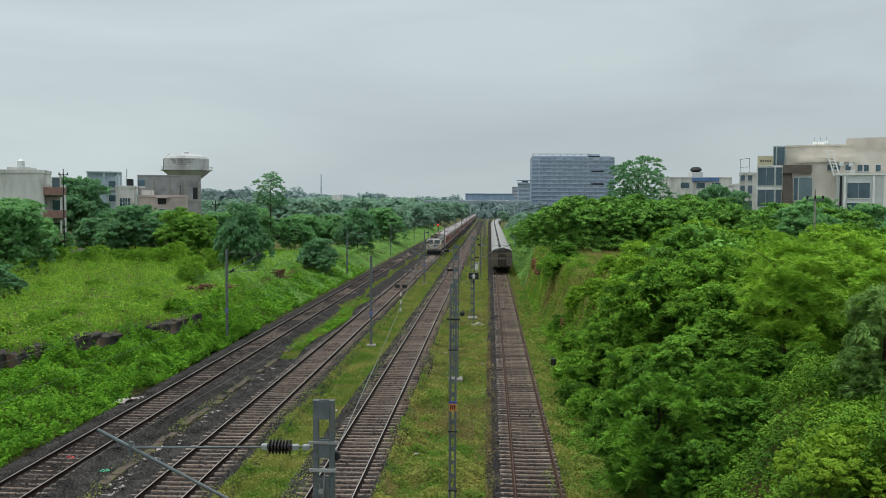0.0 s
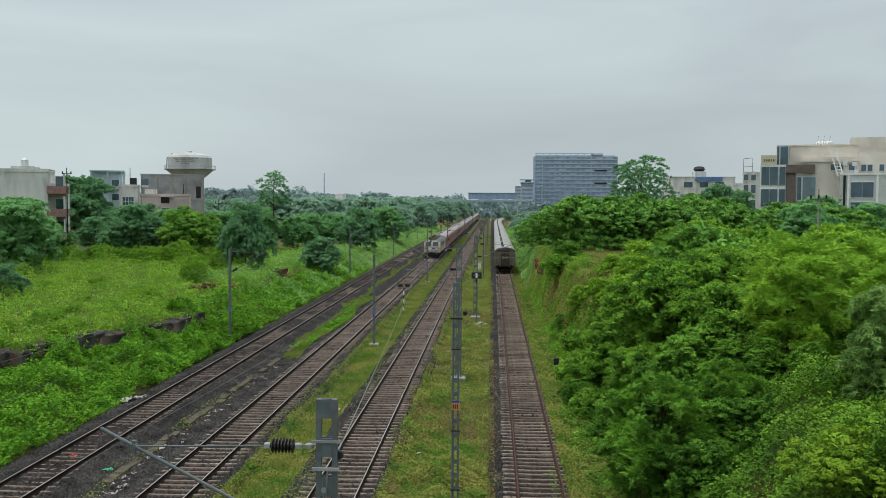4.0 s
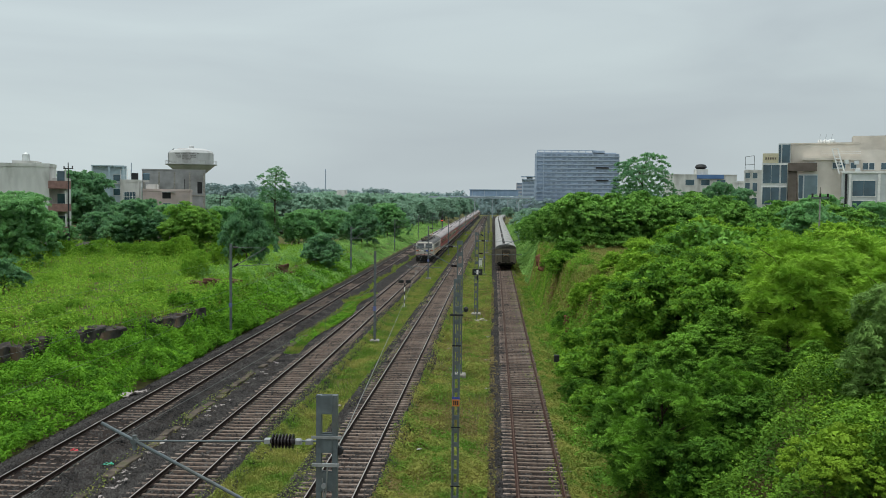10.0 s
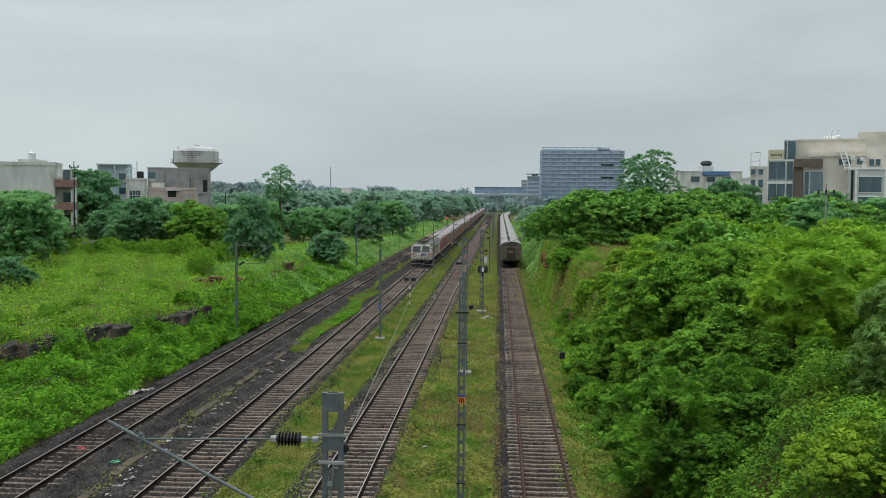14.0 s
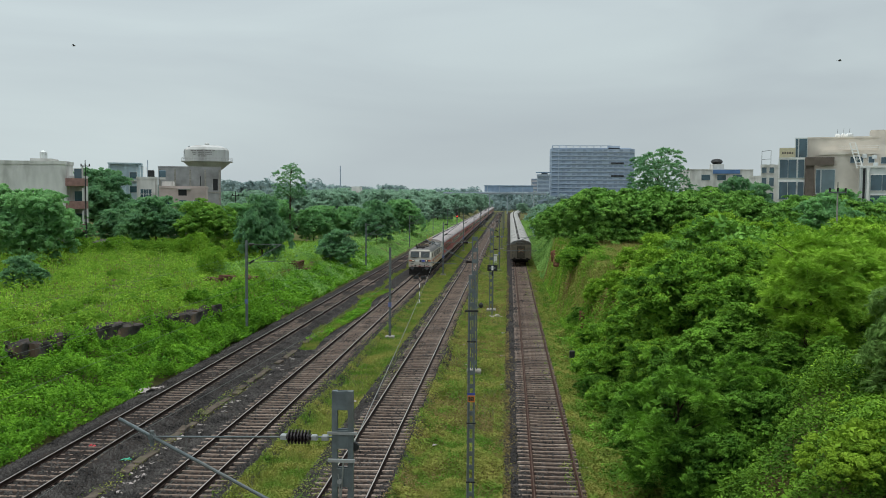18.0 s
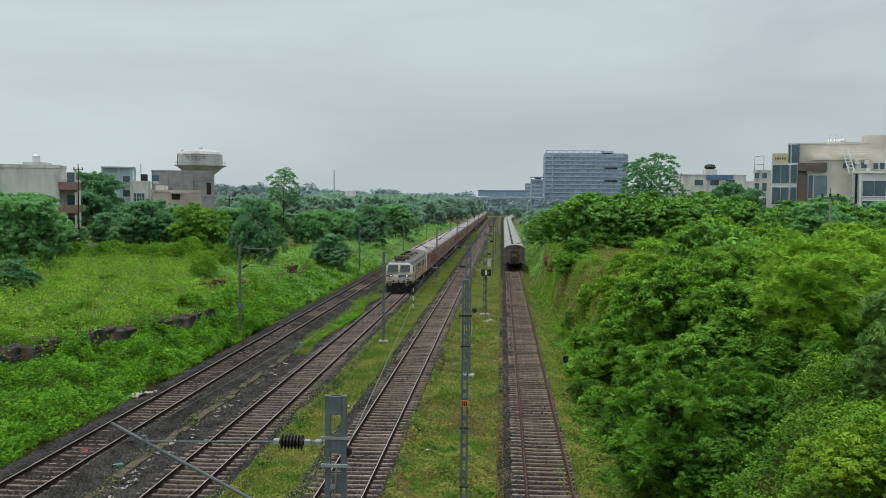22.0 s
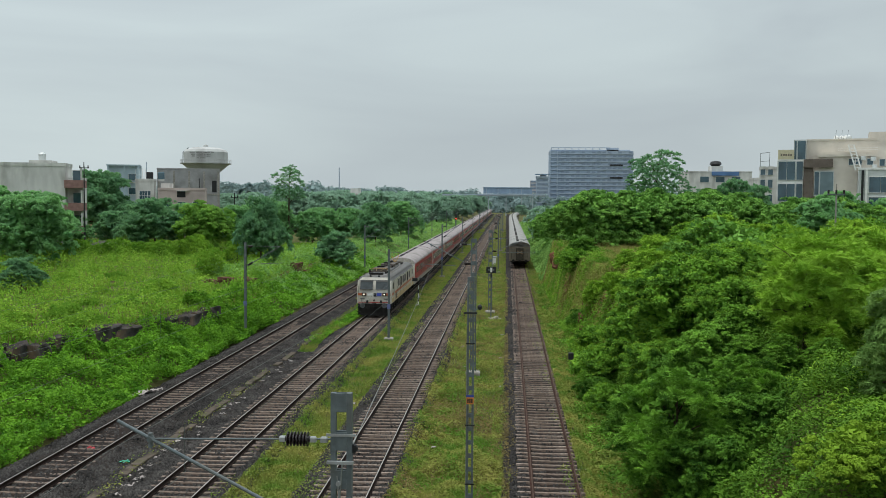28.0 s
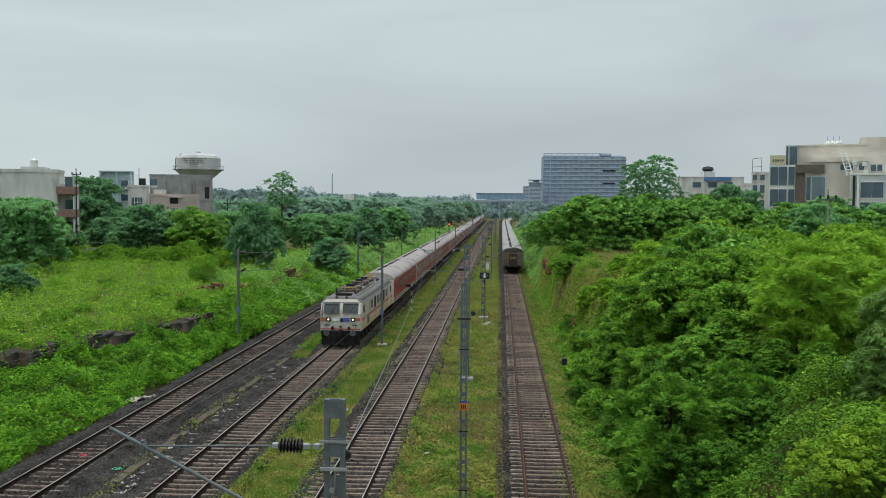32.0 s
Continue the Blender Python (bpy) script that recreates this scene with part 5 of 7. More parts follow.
r = random.Random(77)
for x, y, s in ((7.2, 51.5, 0.6), (12.2, 49.0, 0.62), (7.4, 43.2, 0.5), (10.2, 42.0, 0.55)):
    put(big, x, y, s, r.uniform(0, 360))
for x, y, s in ((14.6, 40.5, 0.95), (17.6, 43.5, 0.95), (15.2, 47.5, 0.9), (20.5, 46, 1.0), (15.6, 36.5, 0.8)):
    put(feather, x, y, s, r.uniform(0, 360))
for x, y, s in ((5.3, 57.0, 0.5), (6.2, 64.5, 0.62), (5.6, 76, 0.3), (6.3, 84, 0.78), (5.4, 46.5, 0.62)):
    put(shrub, x, y, s, r.uniform(0, 360))
for x, y, s in ((7.6, 93, 0.9), (9.0, 36.5, 0.7), (7.4, 30.2, 0.75), (8.6, 31.4, 0.7), (6.6, 34.6, 0.6), (6.4, 30.6, 0.5), (5.7, 42.0, 0.6), (5.3, 38.6, 0.42), (5.0, 49.5, 0.55), (5.9, 73, 0.5), (7.0, 39.6, 0.75), (5.6, 30.0, 0.3)):
    put(dark_shrub, x, y, s, r.uniform(0, 360))
for x, y, s in ((9.5, 36.4, 0.62), (10.4, 34.6, 0.5), (9.9, 39.5, 0.8), (11.6, 33.2, 0.45), (8.8, 38.6, 0.9)):
    put(dome, x, y, s, r.uniform(0, 360), tall=0.85)
for x, y, s in ((10.8, 24.0, 0.7), (13.8, 31.0, 0.8), (15.0, 29.5, 0.9), (10.6, 27.2, 0.5)):
    put(lime_bush, x, y, s, r.uniform(0, 360))
for x, y, s in ((13.6, 29.6, 1.0), (11.4, 25.0, 0.5), (15.2, 33.0, 1.1)):
    put(willowy, x, y, s, r.uniform(0, 360))
for x, y, s in ((11.2, 70, 0.62), (8.8, 62, 0.5), (12.6, 78, 0.6), (10.2, 66, 0.5), (9.2, 57, 0.62), (7.3, 60, 0.42), (8.0, 67, 0.42), (7.0, 71.5, 0.36), (9.4, 72, 0.42)):
    put(bright_tree, x, y, s, r.uniform(0, 360))
for i in range(58):
    y = 50 + 62 * (i / 58)
    x = 0.165 * y + 3.6 + r.uniform(0, 1) * (2 + 0.36 * y)
    put(r.choice((mid_tree, mid_tree, fresh_tree, fresh_tree, bright_tree)), x, y, r.uniform(0.6, 0.92), r.uniform(0, 360))
for x, y, s in ((14.8, 113, 1.0), (19, 117, 1.05), (9.0, 124, 0.85), (24, 122, 1.0), (13, 132, 1.0), (19, 138, 1.0), (31, 124, 1.0), (10, 146, 0.85), (38, 118, 0.9), (15, 160, 1.0), (45, 128, 0.95), (9.5, 170, 0.8), (36, 140, 1.05), (29, 135, 1.1), (34, 112, 0.9), (41, 108, 0.8)):
    put(mango, x, y, s, r.uniform(0, 360))
for x, y, s in ((8.6, 152, 0.7), (9.2, 163, 0.8), (9.0, 178, 0.75), (9.4, 192, 0.8), (9.2, 208, 0.8), (10, 226, 0.9), (10, 246, 0.9), (12, 270, 1.0), (11, 296, 0.9)):
    put(mango, x, y, s, r.uniform(0, 360))
put(dark_tree, 34.6, 142, 0.75, 30, tall=1.6)
put(dark_tree, 39.5, 150, 0.8, 80, tall=1.4)
put(dark_tree, 44.0, 132, 0.8, 120, tall=0.9)
put(green_tree, 51.0, 126, 0.75, 200)
put(green_tree, 45.5, 128, 0.85, 20)
put(green_tree, 34.0, 100, 0.7, 20)

# trees of the west side
for x, y, s, h in ((-78.5, 170, 1.4, 1.2), (-31.6, 115, 0.64, 1.75), (-24.3, 129, 0.62, 1.05), (-26.6, 182, 0.85, 1.3), (-61, 150, 0.8, 0.9), (-66, 150, 0.8, 0.9)):
    put(dark_tree, x, y, s, r.uniform(0, 360), tall=h)
for x, y, s in ((-54.5, 100, 0.95), (-69.5, 115, 1.1), (-71, 116, 1.05), (-38, 176, 0.75), (-41, 152, 0.55), (-50, 164, 0.8), (-41, 198, 0.85), (-26.5, 228, 1.05), (-47, 178, 0.95), (-36, 205, 0.85), (-62, 172, 0.85), (-55, 196, 0.9), (-44, 170, 0.8), (-54, 158, 0.7), (-66, 134, 0.6)):
    put(green_tree, x, y, s, r.uniform(0, 360))
put(dark_tree, -42.0, 76, 0.38, 10)
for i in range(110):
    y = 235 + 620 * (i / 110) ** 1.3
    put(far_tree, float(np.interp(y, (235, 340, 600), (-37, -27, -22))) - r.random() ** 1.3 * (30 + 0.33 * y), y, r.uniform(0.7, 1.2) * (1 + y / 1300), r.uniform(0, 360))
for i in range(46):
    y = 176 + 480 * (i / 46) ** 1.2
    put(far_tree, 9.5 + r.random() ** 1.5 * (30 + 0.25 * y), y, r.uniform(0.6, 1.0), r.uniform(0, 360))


green_weed = make_tree("weed_bush", 37, 1.5, 1.4, 0.0, 26, 0.36, 7000, 0.06, F["weed"], "low green weed bush in the meadow", core=0.04, aspect=0.45, trunk=0.03, category="shrub", group="weeds of the meadow", limbs=2)
settle(green_weed, -31.0, 62)
for i in range(40):
    y = 48 + 84 * r.random()
    x = float(ledge_x(y)) - 1 - r.random() ** 1.2 * 30
    put(green_weed, x, y, r.uniform(0.4, 0.9), r.uniform(0, 360), tall=r.uniform(0.6, 0.9))
for i in range(46):
    y = 52 + 84 * r.random()
    x = float(ledge_x(y)) - 1 - r.random() ** 1.2 * 32
    put(weed, x, y, r.uniform(0.4, 0.9), r.uniform(0, 360), tall=r.uniform(0.5, 0.9))
for x, y, s in ((-58.5, 121, 1.5), (-56.0, 122, 1.1), (-53.6, 122.5, 1.5), (-51.0, 123, 1.3), (-61.5, 120, 1.2), (-48.0, 123, 1.4)):
    put(green_weed, x, y, s, r.uniform(0, 360), tall=1.2)
for x, y, s in ((-35.0, 116, 1.3), (-33.5, 118, 1.0), (-32.0, 96, 1.3), (-45, 122, 1.0), (-42.5, 122, 1.4)):
    put(weed, x, y, s, r.uniform(0, 360), tall=1.5)


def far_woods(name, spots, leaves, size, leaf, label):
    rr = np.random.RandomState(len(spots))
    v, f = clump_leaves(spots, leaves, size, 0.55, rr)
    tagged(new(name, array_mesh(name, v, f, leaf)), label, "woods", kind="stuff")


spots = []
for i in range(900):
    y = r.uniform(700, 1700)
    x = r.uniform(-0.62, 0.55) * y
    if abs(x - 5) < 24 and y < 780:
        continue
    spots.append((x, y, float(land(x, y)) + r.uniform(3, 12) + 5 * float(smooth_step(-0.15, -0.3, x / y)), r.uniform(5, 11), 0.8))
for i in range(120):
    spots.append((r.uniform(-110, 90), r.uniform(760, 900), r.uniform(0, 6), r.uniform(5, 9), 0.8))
far_woods("far_woods", spots, 130000, 1.9, F["hazy"], "distant woods along the horizon, haze painted into their colour")


def carpet(name, x_of, y0, y1, count, height, size, aspect, leaf, label, seed, upright=0.0, power=1.4, lumps=0.0, category="grass", gaps=0.0):
    """Leaves or blades over the ground. x_of(u, y): across the strip by u from 0 to 1."""
    rr = np.random.RandomState(seed)
    y = y0 + (y1 - y0) * rr.rand(count) ** power
    x = x_of(rr.rand(count), y)
    if gaps:
        keep = waves(x * 0.9, y * 0.55, seed * 1.3) + 0.7 * waves(x * 2.6, y * 2.1, seed) + 0.3 * rr.normal(size=count) > gaps - 1
        x, y, count = x[keep], y[keep], int(keep.sum())
    lump = np.maximum(0, waves(x * 1.7, y * 1.7, seed)) * lumps
    rise = height * (0.6 + 0.4 * waves(x, y, seed + 1)) + lump * 1.2 + 0.35 * lumps * np.maximum(0, waves(x * 4.1, y * 3.7, seed + 2))
    z = surface(x, y) + rise * (1 - 0.75 * rr.rand(count) ** 1.7)
    c = np.stack([x, y, z], -1)
    if upright:
        side = rr.normal(size=(count, 3)) * np.array([1, 1, 0.15])
        nrm = side / np.linalg.norm(side, axis=1, keepdims=True)
        up = np.array([0, 0, 1.0]) + rr.normal(size=(count, 3)) * 0.28
        w = np.cross(nrm, up)
        w /= np.linalg.norm(w, axis=1, keepdims=True)
        s = (size * (0.6 + 0.8 * rr.rand(count)))[:, None]
        c[:, 2] = surface(x, y) + lump * 0.5
        v = np.stack([c - w * s * aspect, c + w * s * aspect, c + up * s + nrm * s * 0.25], 1).reshape(-1, 3)
        f = np.arange(3 * count).reshape(-1, 3)
    else:
        nrm = rr.normal(size=(count, 3)) * 0.55 + np.array([0, 0, 1.0])
        nrm /= np.linalg.norm(nrm, axis=1, keepdims=True)
        v, f = leaf_arrays(c, nrm, size, aspect, rr)
    return tagged(new(name, array_mesh(name, v, f, leaf)), label, category, kind="stuff")


carpet("creeper_bank", lambda u, y: -19.75 - u * (-19.75 - ledge_x(y) + 0.3), 30, 78, 170000, 0.5, 0.075, 0.62, F["creeper"], "bright green creepers covering the bank", 41, lumps=1.3, category="creepers")
carpet("creeper_bank", lambda u, y: -20.1 - u * 5.5, 70, 150, 45000, 0.5, 0.11, 0.6, F["creeper"], "bright green creepers covering the bank", 42, lumps=0.9, category="creepers")
carpet("meadow_grass", lambda u, y: -20.3 - u * 14, 95, 420, 190000, 0.5, 0.12, 0.5, F["lineside"], "rough yellow-green growth beside the line", 72, lumps=0.8, category="grass")
carpet("meadow_grass", lambda u, y: 4.5 + u * 6, 120, 420, 80000, 0.5, 0.15, 0.5, F["lineside"], "rough green growth beside the siding", 73, lumps=0.8, category="grass")
carpet("meadow_grass", lambda u, y: ledge_x(y) - 0.25 - u ** 1.3 * 60, 38, 175, 60000, 0.3, 0.34, 0.15, F["meadow"], "tall yellow-green meadow grass above the bank", 43, upright=1, power=1.3, lumps=0.5)
carpet("meadow_weeds", lambda u, y: ledge_x(y) + 0.5 - u ** 1.2 * 55, 38, 150, 190000, 0.55, 0.095, 0.5, F["meadow"], "leafy yellow-green weeds in the meadow", 53, lumps=1.5, category="weeds", gaps=0.7)
carpet("meadow_weeds", lambda u, y: ledge_x(y) + 0.5 - u ** 1.2 * 55, 38, 160, 110000, 0.7, 0.10, 0.5, F["weed"], "leafy green weeds in the meadow", 54, lumps=1.6, category="weeds", gaps=0.95)
carpet("dry_grass", lambda u, y: ledge_x(y) - 0.2 - u ** 1.2 * 50, 38, 150, 40000, 0.4, 0.36, 0.09, F["dry"], "dry brownish grass in patches of the meadow", 58, upright=1, lumps=0.4, gaps=1.25)
carpet("grass_strip", lambda u, y: -9.95 + u * 2.4 * np.interp(y, (25, 60, 400), (0.85, 1, 1)), 27, 330, 70000, 0.08, 0.15, 0.12, F["grass"], "short grass growing between two tracks", 44, upright=1, power=2.0, lumps=0.1)
carpet("weeds", lambda u, y: -9.95 + u * 2.3, 27, 150, 40000, 0.16, 0.05, 0.6, F["grass"], "low leafy weeds between two tracks", 64, power=1.8, lumps=0.25, category="weeds", gaps=0.8)
carpet("grass_strip", lambda u, y: -4.2 + u * 4.15, 27, 330, 110000, 0.06, 0.11, 0.14, F["grass"], "short grass between track and siding", 45, upright=1, power=2.2, lumps=0.06, gaps=0.45)
carpet("weeds", lambda u, y: -4.1 + u * 4.0, 27, 160, 140000, 0.10, 0.05, 0.65, F["grass"], "low leafy weeds between track and siding", 65, power=1.9, lumps=0.6, category="weeds", gaps=0.75)
carpet("weeds", lambda u, y: -4.0 + u * 4.2, 27, 120, 80000, 0.12, 0.05, 0.6, F["dry"], "dry brownish weeds in the grass strip", 55, power=1.8, category="weeds", gaps=0.85)
carpet("grass_strip", lambda u, y: 2.95 + u ** 1.2 * 4.5, 27, 300, 90000, 0.15, 0.15, 0.13, F["grass"], "rough grass at the foot of the east bank", 46, upright=1, power=2.0, lumps=0.2)
carpet("weeds", lambda u, y: 3.2 + u * 4.4, 27, 130, 110000, 0.2, 0.055, 0.6, F["grass"], "low green weeds at the foot of the east bank", 56, power=1.8, lumps=0.4, category="weeds", gaps=0.6)
carpet("weeds", lambda u, y: 3.6 + u * 4.0, 27, 130, 50000, 0.25, 0.06, 0.6, F["neem"], "low dark weeds at the foot of the east bank", 66, power=1.8, lumps=0.5, category="weeds", gaps=1.0)
carpet("weeds", lambda u, y: 2.95 + u * 0.95, 27, 90, 40000, 0.3, 0.05, 0.6, F["grass"], "weeds growing over the ballast edge of the siding", 69, power=1.6, lumps=0.1, category="weeds", gaps=0.5)
for k, (edge, way, reach, leaf) in enumerate(((-9.75, -1, 0.7, "grass"), (-7.5, 1, 0.9, "grass"), (-4.0, -1, 0.55, "grass"), (-4.0, -1, 0.35, "dry"), (0.0, 1, 0.35, "dry"), (0.0, 1, 0.2, "grass"), (3.2, -1, 0.9, "grass"))):
    carpet("weeds", lambda u, y: edge - way * 0.55 + way * (reach + 0.55) * u ** 2.2 * (1 + 0.5 * waves(y * 0.7, y * 0.31, k)), 27, 130, 13000, 0.10, 0.04, 0.6, F[leaf], "low weeds straggling over the edge of the ballast", 130 + k, power=1.8, lumps=0.12, category="weeds", gaps=0.8)
carpet("undergrowth", lambda u, y: np.interp(y, (22, 34, 42, 60), (6.6, 6.6, 6.2, 5.8)) + u * (6 + 0.25 * y), 22, 60, 250000, 0.8, 0.06, 0.5, F["undergrowth"], "dense green undergrowth on the east bank", 47, lumps=1.1, category="undergrowth")
carpet("creeper_bank", lambda u, y: 9.6 + u * 7, 23, 36, 60000, 0.8, 0.062, 0.55, F["bright"], "bright creepers sprawling over the top of the east bank", 91, power=1.0, lumps=1.1, category="creepers", gaps=0.7)
carpet("undergrowth", lambda u, y: np.minimum(0.165 * y + 2.2, 20) * smooth_step(130, 110, y) + 7 * smooth_step(110, 130, y) + u * 26, 56, 190, 80000, 0.7, 0.16, 0.5, F["mid"], "dense green undergrowth on the bank top", 48, lumps=0.8, category="undergrowth")
carpet("weeds", lambda u, y: 4.6 + u * 4.8, 52, 116, 80000, 0.45, 0.09, 0.5, F["weed"], "green weeds on the face of the east bank", 67, power=1.2, lumps=0.8, category="weeds", gaps=0.6)
carpet("weeds", lambda u, y: 4.3 + u * 3.0, 80, 140, 26000, 0.3, 0.10, 0.5, F["grass"], "sparse weeds on the cut face of the east bank", 68, power=1.0, lumps=0.3, category="weeds", gaps=1.15)
carpet("weeds", lambda u, y: 5.2 + u * 5.5, 58, 112, 60000, 0.5, 0.08, 0.5, F["grass"], "yellowish rough growth on the bank top", 90, power=1.0, lumps=0.6, category="weeds", gaps=0.7)
carpet("dry_grass", lambda u, y: 6.0 + u * (0.165 * y - 4), 72, 120, 60000, 0.3, 0.42, 0.10, F["tawny"], "dry tawny grass on the bank top", 57, upright=1, power=1.0)
carpet("weeds", lambda u, y: -14.9 + u * 1.4 * waves(y * 0.3, y * 0.1), 70, 300, 9000, 0.1, 0.22, 0.12, F["grass"], "weeds growing in the ballast between tracks", 49, upright=1)
carpet("weeds", lambda u, y: -14.5 + u * 1.1 + 0.4 * np.sin(y * 0.25), 62, 104, 14000, 0.1, 0.16, 0.14, F["grass"], "grass tufts in the ballast between tracks", 59, upright=1, power=1.0)
carpet("weeds", lambda u, y: -14.6 + u * 1.3 + 0.4 * np.sin(y * 0.25), 66, 102, 16000, 0.42, 0.06, 0.6, F["creeper"], "green weeds growing in the ballast between tracks", 79, power=1.0, category="weeds", gaps=0.85)
carpet("weeds", lambda u, y: -15.1 + u * 0.9, 30, 66, 2200, 0.3, 0.04, 0.6, F["grass"], "yellowish weeds and moss along the cable trough", 80, power=1.2, category="weeds", gaps=1.15)


# ---- buildings ----
M["wall_white"] = material("weathered_white_wall", (0.56, 0.55, 0.52), 0.9, vary=0.14, scale=0.8, dirt=(0.30, 0.29, 0.26), dirt_scale=0.45, dirt_low=0.48, dirt_high=0.72, stretch_z=0.35)
M["wall_cream"] = material("cream_render", (0.60, 0.545, 0.475), 0.9, vary=0.1, scale=0.6, dirt=(0.50, 0.44, 0.375), dirt_scale=0.2)
M["wall_grey"] = material("grey_cement_wall", (0.31, 0.305, 0.30), 0.9, vary=0.15, scale=0.7, dirt=(0.15, 0.145, 0.14), dirt_scale=0.2)
M["wall_pink"] = material("pale_pink_wall", (0.50, 0.40, 0.37), 0.9, vary=0.12, scale=0.6, dirt=(0.3, 0.26, 0.24), dirt_scale=0.3)
M["wall_blue"] = material("pale_blue_wall", (0.40, 0.50, 0.55), 0.9, vary=0.12, scale=0.6, dirt=(0.3, 0.33, 0.34), dirt_scale=0.3)
# Far block: blue distance haze is part of the next two colours.
M["wall_block"] = material("hazed_facade", (0.29, 0.355, 0.45), 0.8, vary=0.1, scale=0.1, dirt=(0.36, 0.40, 0.46), dirt_scale=0.05)
M["slab_pale"] = material("hazed_floor_edge", (0.37, 0.43, 0.51), 0.8, vary=0.1, scale=0.2)
M["brick_red"] = material("red_brown_cladding", (0.26, 0.155, 0.135), 0.85, vary=0.2, scale=2)
M["stone_brown"] = material("brown_stone_cladding", (0.145, 0.118, 0.10), 0.85, vary=0.2, scale=1.2)
M["blue_roof"] = material("blue_sheet_roof", (0.085, 0.17, 0.34), 0.6, vary=0.15, scale=0.3)
M["window_blue"] = material("tinted_window", (0.05, 0.095, 0.12), 0.08, vary=0.3, scale=0.5, spec=0.7)
M["metal_pale"] = material("pale_panel", (0.52, 0.54, 0.53), 0.5, 0.2, vary=0.1, scale=1)
M["sign_gold"] = material("gold_sign", (0.54, 0.48, 0.33), 0.5, vary=0.1)
M["tank"] = material("tank_concrete", (0.46, 0.46, 0.45), 0.9, vary=0.1, scale=0.5, dirt=(0.28, 0.27, 0.26), dirt_scale=0.25, stretch_z=0.3)
M["text"] = material("faded_lettering", (0.21, 0.20, 0.195), 0.8, vary=0.2)


def house(name, x, y, width, depth, top, mat, label, category="house", turn=0.0, base=None, parapet=0.5, group="houses along the line"):
    base = float(land(x, y)) - 0.3 if base is None else base
    t = thing(name, pose(x, y, base, 0, 0, turn), label, category, group)
    h = top - base
    part("wall", Geo().box(-width / 2, width / 2, 0, depth, 0, h), mat, t)
    part("parapet", Geo().box(-width / 2 - 0.08, width / 2 + 0.08, -0.08, 0.15, h, h + parapet).box(-width / 2 - 0.08, width / 2 + 0.08, depth - 0.15, depth + 0.08, h, h + parapet)
         .box(-width / 2 - 0.08, -width / 2 + 0.15, 0.15, depth - 0.15, h, h + parapet).box(width / 2 - 0.15, width / 2 + 0.08, 0.15, depth - 0.15, h, h + parapet), mat, t)
    return t, h


def window(t, x, z, w, h, face=0.0, mat=None, frame_mat=None):
    """A recessed-looking front window with frame, sill and pane; face: y of the wall."""
    f = part("window", Geo().box(x - w / 2 - 0.08, x + w / 2 + 0.08, face - 0.06, face - 0.002, z + h, z + h + 0.08).box(x - w / 2 - 0.08, x + w / 2 + 0.08, face - 0.12, face - 0.002, z - 0.08, z)
             .box(x - w / 2 - 0.08, x - w / 2, face - 0.06, face - 0.002, z, z + h).box(x + w / 2, x + w / 2 + 0.08, face - 0.06, face - 0.002, z, z + h), frame_mat or M["metal_pale"], t)
    part("pane", Geo().box(x - w / 2, x + w / 2, face - 0.02, face - 0.004, z, z + h), mat or M["window_blue"], f)
    return f


# white block of flats with brown balconies, far left of the line
flats, h = house("flats", -72.4, 130, 13.5, 5.5, 15.0, M["wall_white"], "weathered white block of flats with red-brown balconies", "flats", 16, base=2.0)
for z in (3.0, 6.4, 9.8):
    b = part("balcony", Geo().box(6.76, 9.4, -0.9, 2.4, z, z + 0.18).box(6.76, 9.4, -0.9, -0.78, z + 0.18, z + 1.15).box(9.28, 9.4, -0.78, 2.4, z + 0.18, z + 1.15), M["brick_red"], flats, "red-brown balcony")
    part("balcony_post", Geo().box(9.05, 9.27, -0.77, -0.55, z + 1.15, z + 3.1), M["wall_white"], b)
    window(flats, 8.0, z + 1.15, 1.1, 1.5, 2.42)
part("rear_wing", Geo().box(6.75, 8.9, 2.42, 5.5, 0, h - 1.6), M["wall_white"], flats)
part("stair_tower", Geo().box(1.5, 4.6, 1.0, 6.0, h, h + 0.9), M["wall_white"], flats)
part("water_tank", Geo().spin([(0.55, h + 0.9), (0.55, h + 1.9), (0.2, h + 2.2)], (3.0, 3.0, 0), 12), M["metal_pale"], flats)

blue_house, h = house("house", -84.6, 196, 6.6, 12, 16.9, M["wall_blue"], "pale blue house with flat roof and open upper terrace", turn=20, base=2.2)
part("roof_slab", Geo().box(-3.5, 3.6, -1.0, 6, h + 0.5, h + 0.75), M["wall_blue"], blue_house)
part("cornice", Geo().box(-3.45, 3.5, -0.6, -0.09, h - 3.3, h - 3.05), M["wall_white"], blue_house)
for x in (-3.2, 0.2, 3.1):
    part("column", Geo().box(x - 0.16, x + 0.16, -0.95, -0.65, 0, h + 0.5), M["wall_blue"], blue_house)
for x, z in ((-1.6, 5.9), (1.8, 5.9), (-1.6, 8.9), (1.8, 8.9), (-1.6, 12.0), (1.8, 12.0)):
    window(blue_house, x, z, 1.5, 1.4)
terrace, h = house("house", -78.2, 192, 3.8, 9, 14.0, M["wall_white"], "white terrace house with grilled window and roof tanks", turn=18, base=2.2)
w = window(terrace, 0, 7.6, 2.4, 2.0)
for i in range(5):
    part("grille_bar", Geo().box(-1.1 + 0.55 * i - 0.03, -1.1 + 0.55 * i + 0.03, -0.09, -0.065, 7.6, 9.6), M["white"], w)
part("grille_bar", Geo().box(-1.2, 1.2, -0.12, -0.092, 8.55, 8.63), M["white"], w)
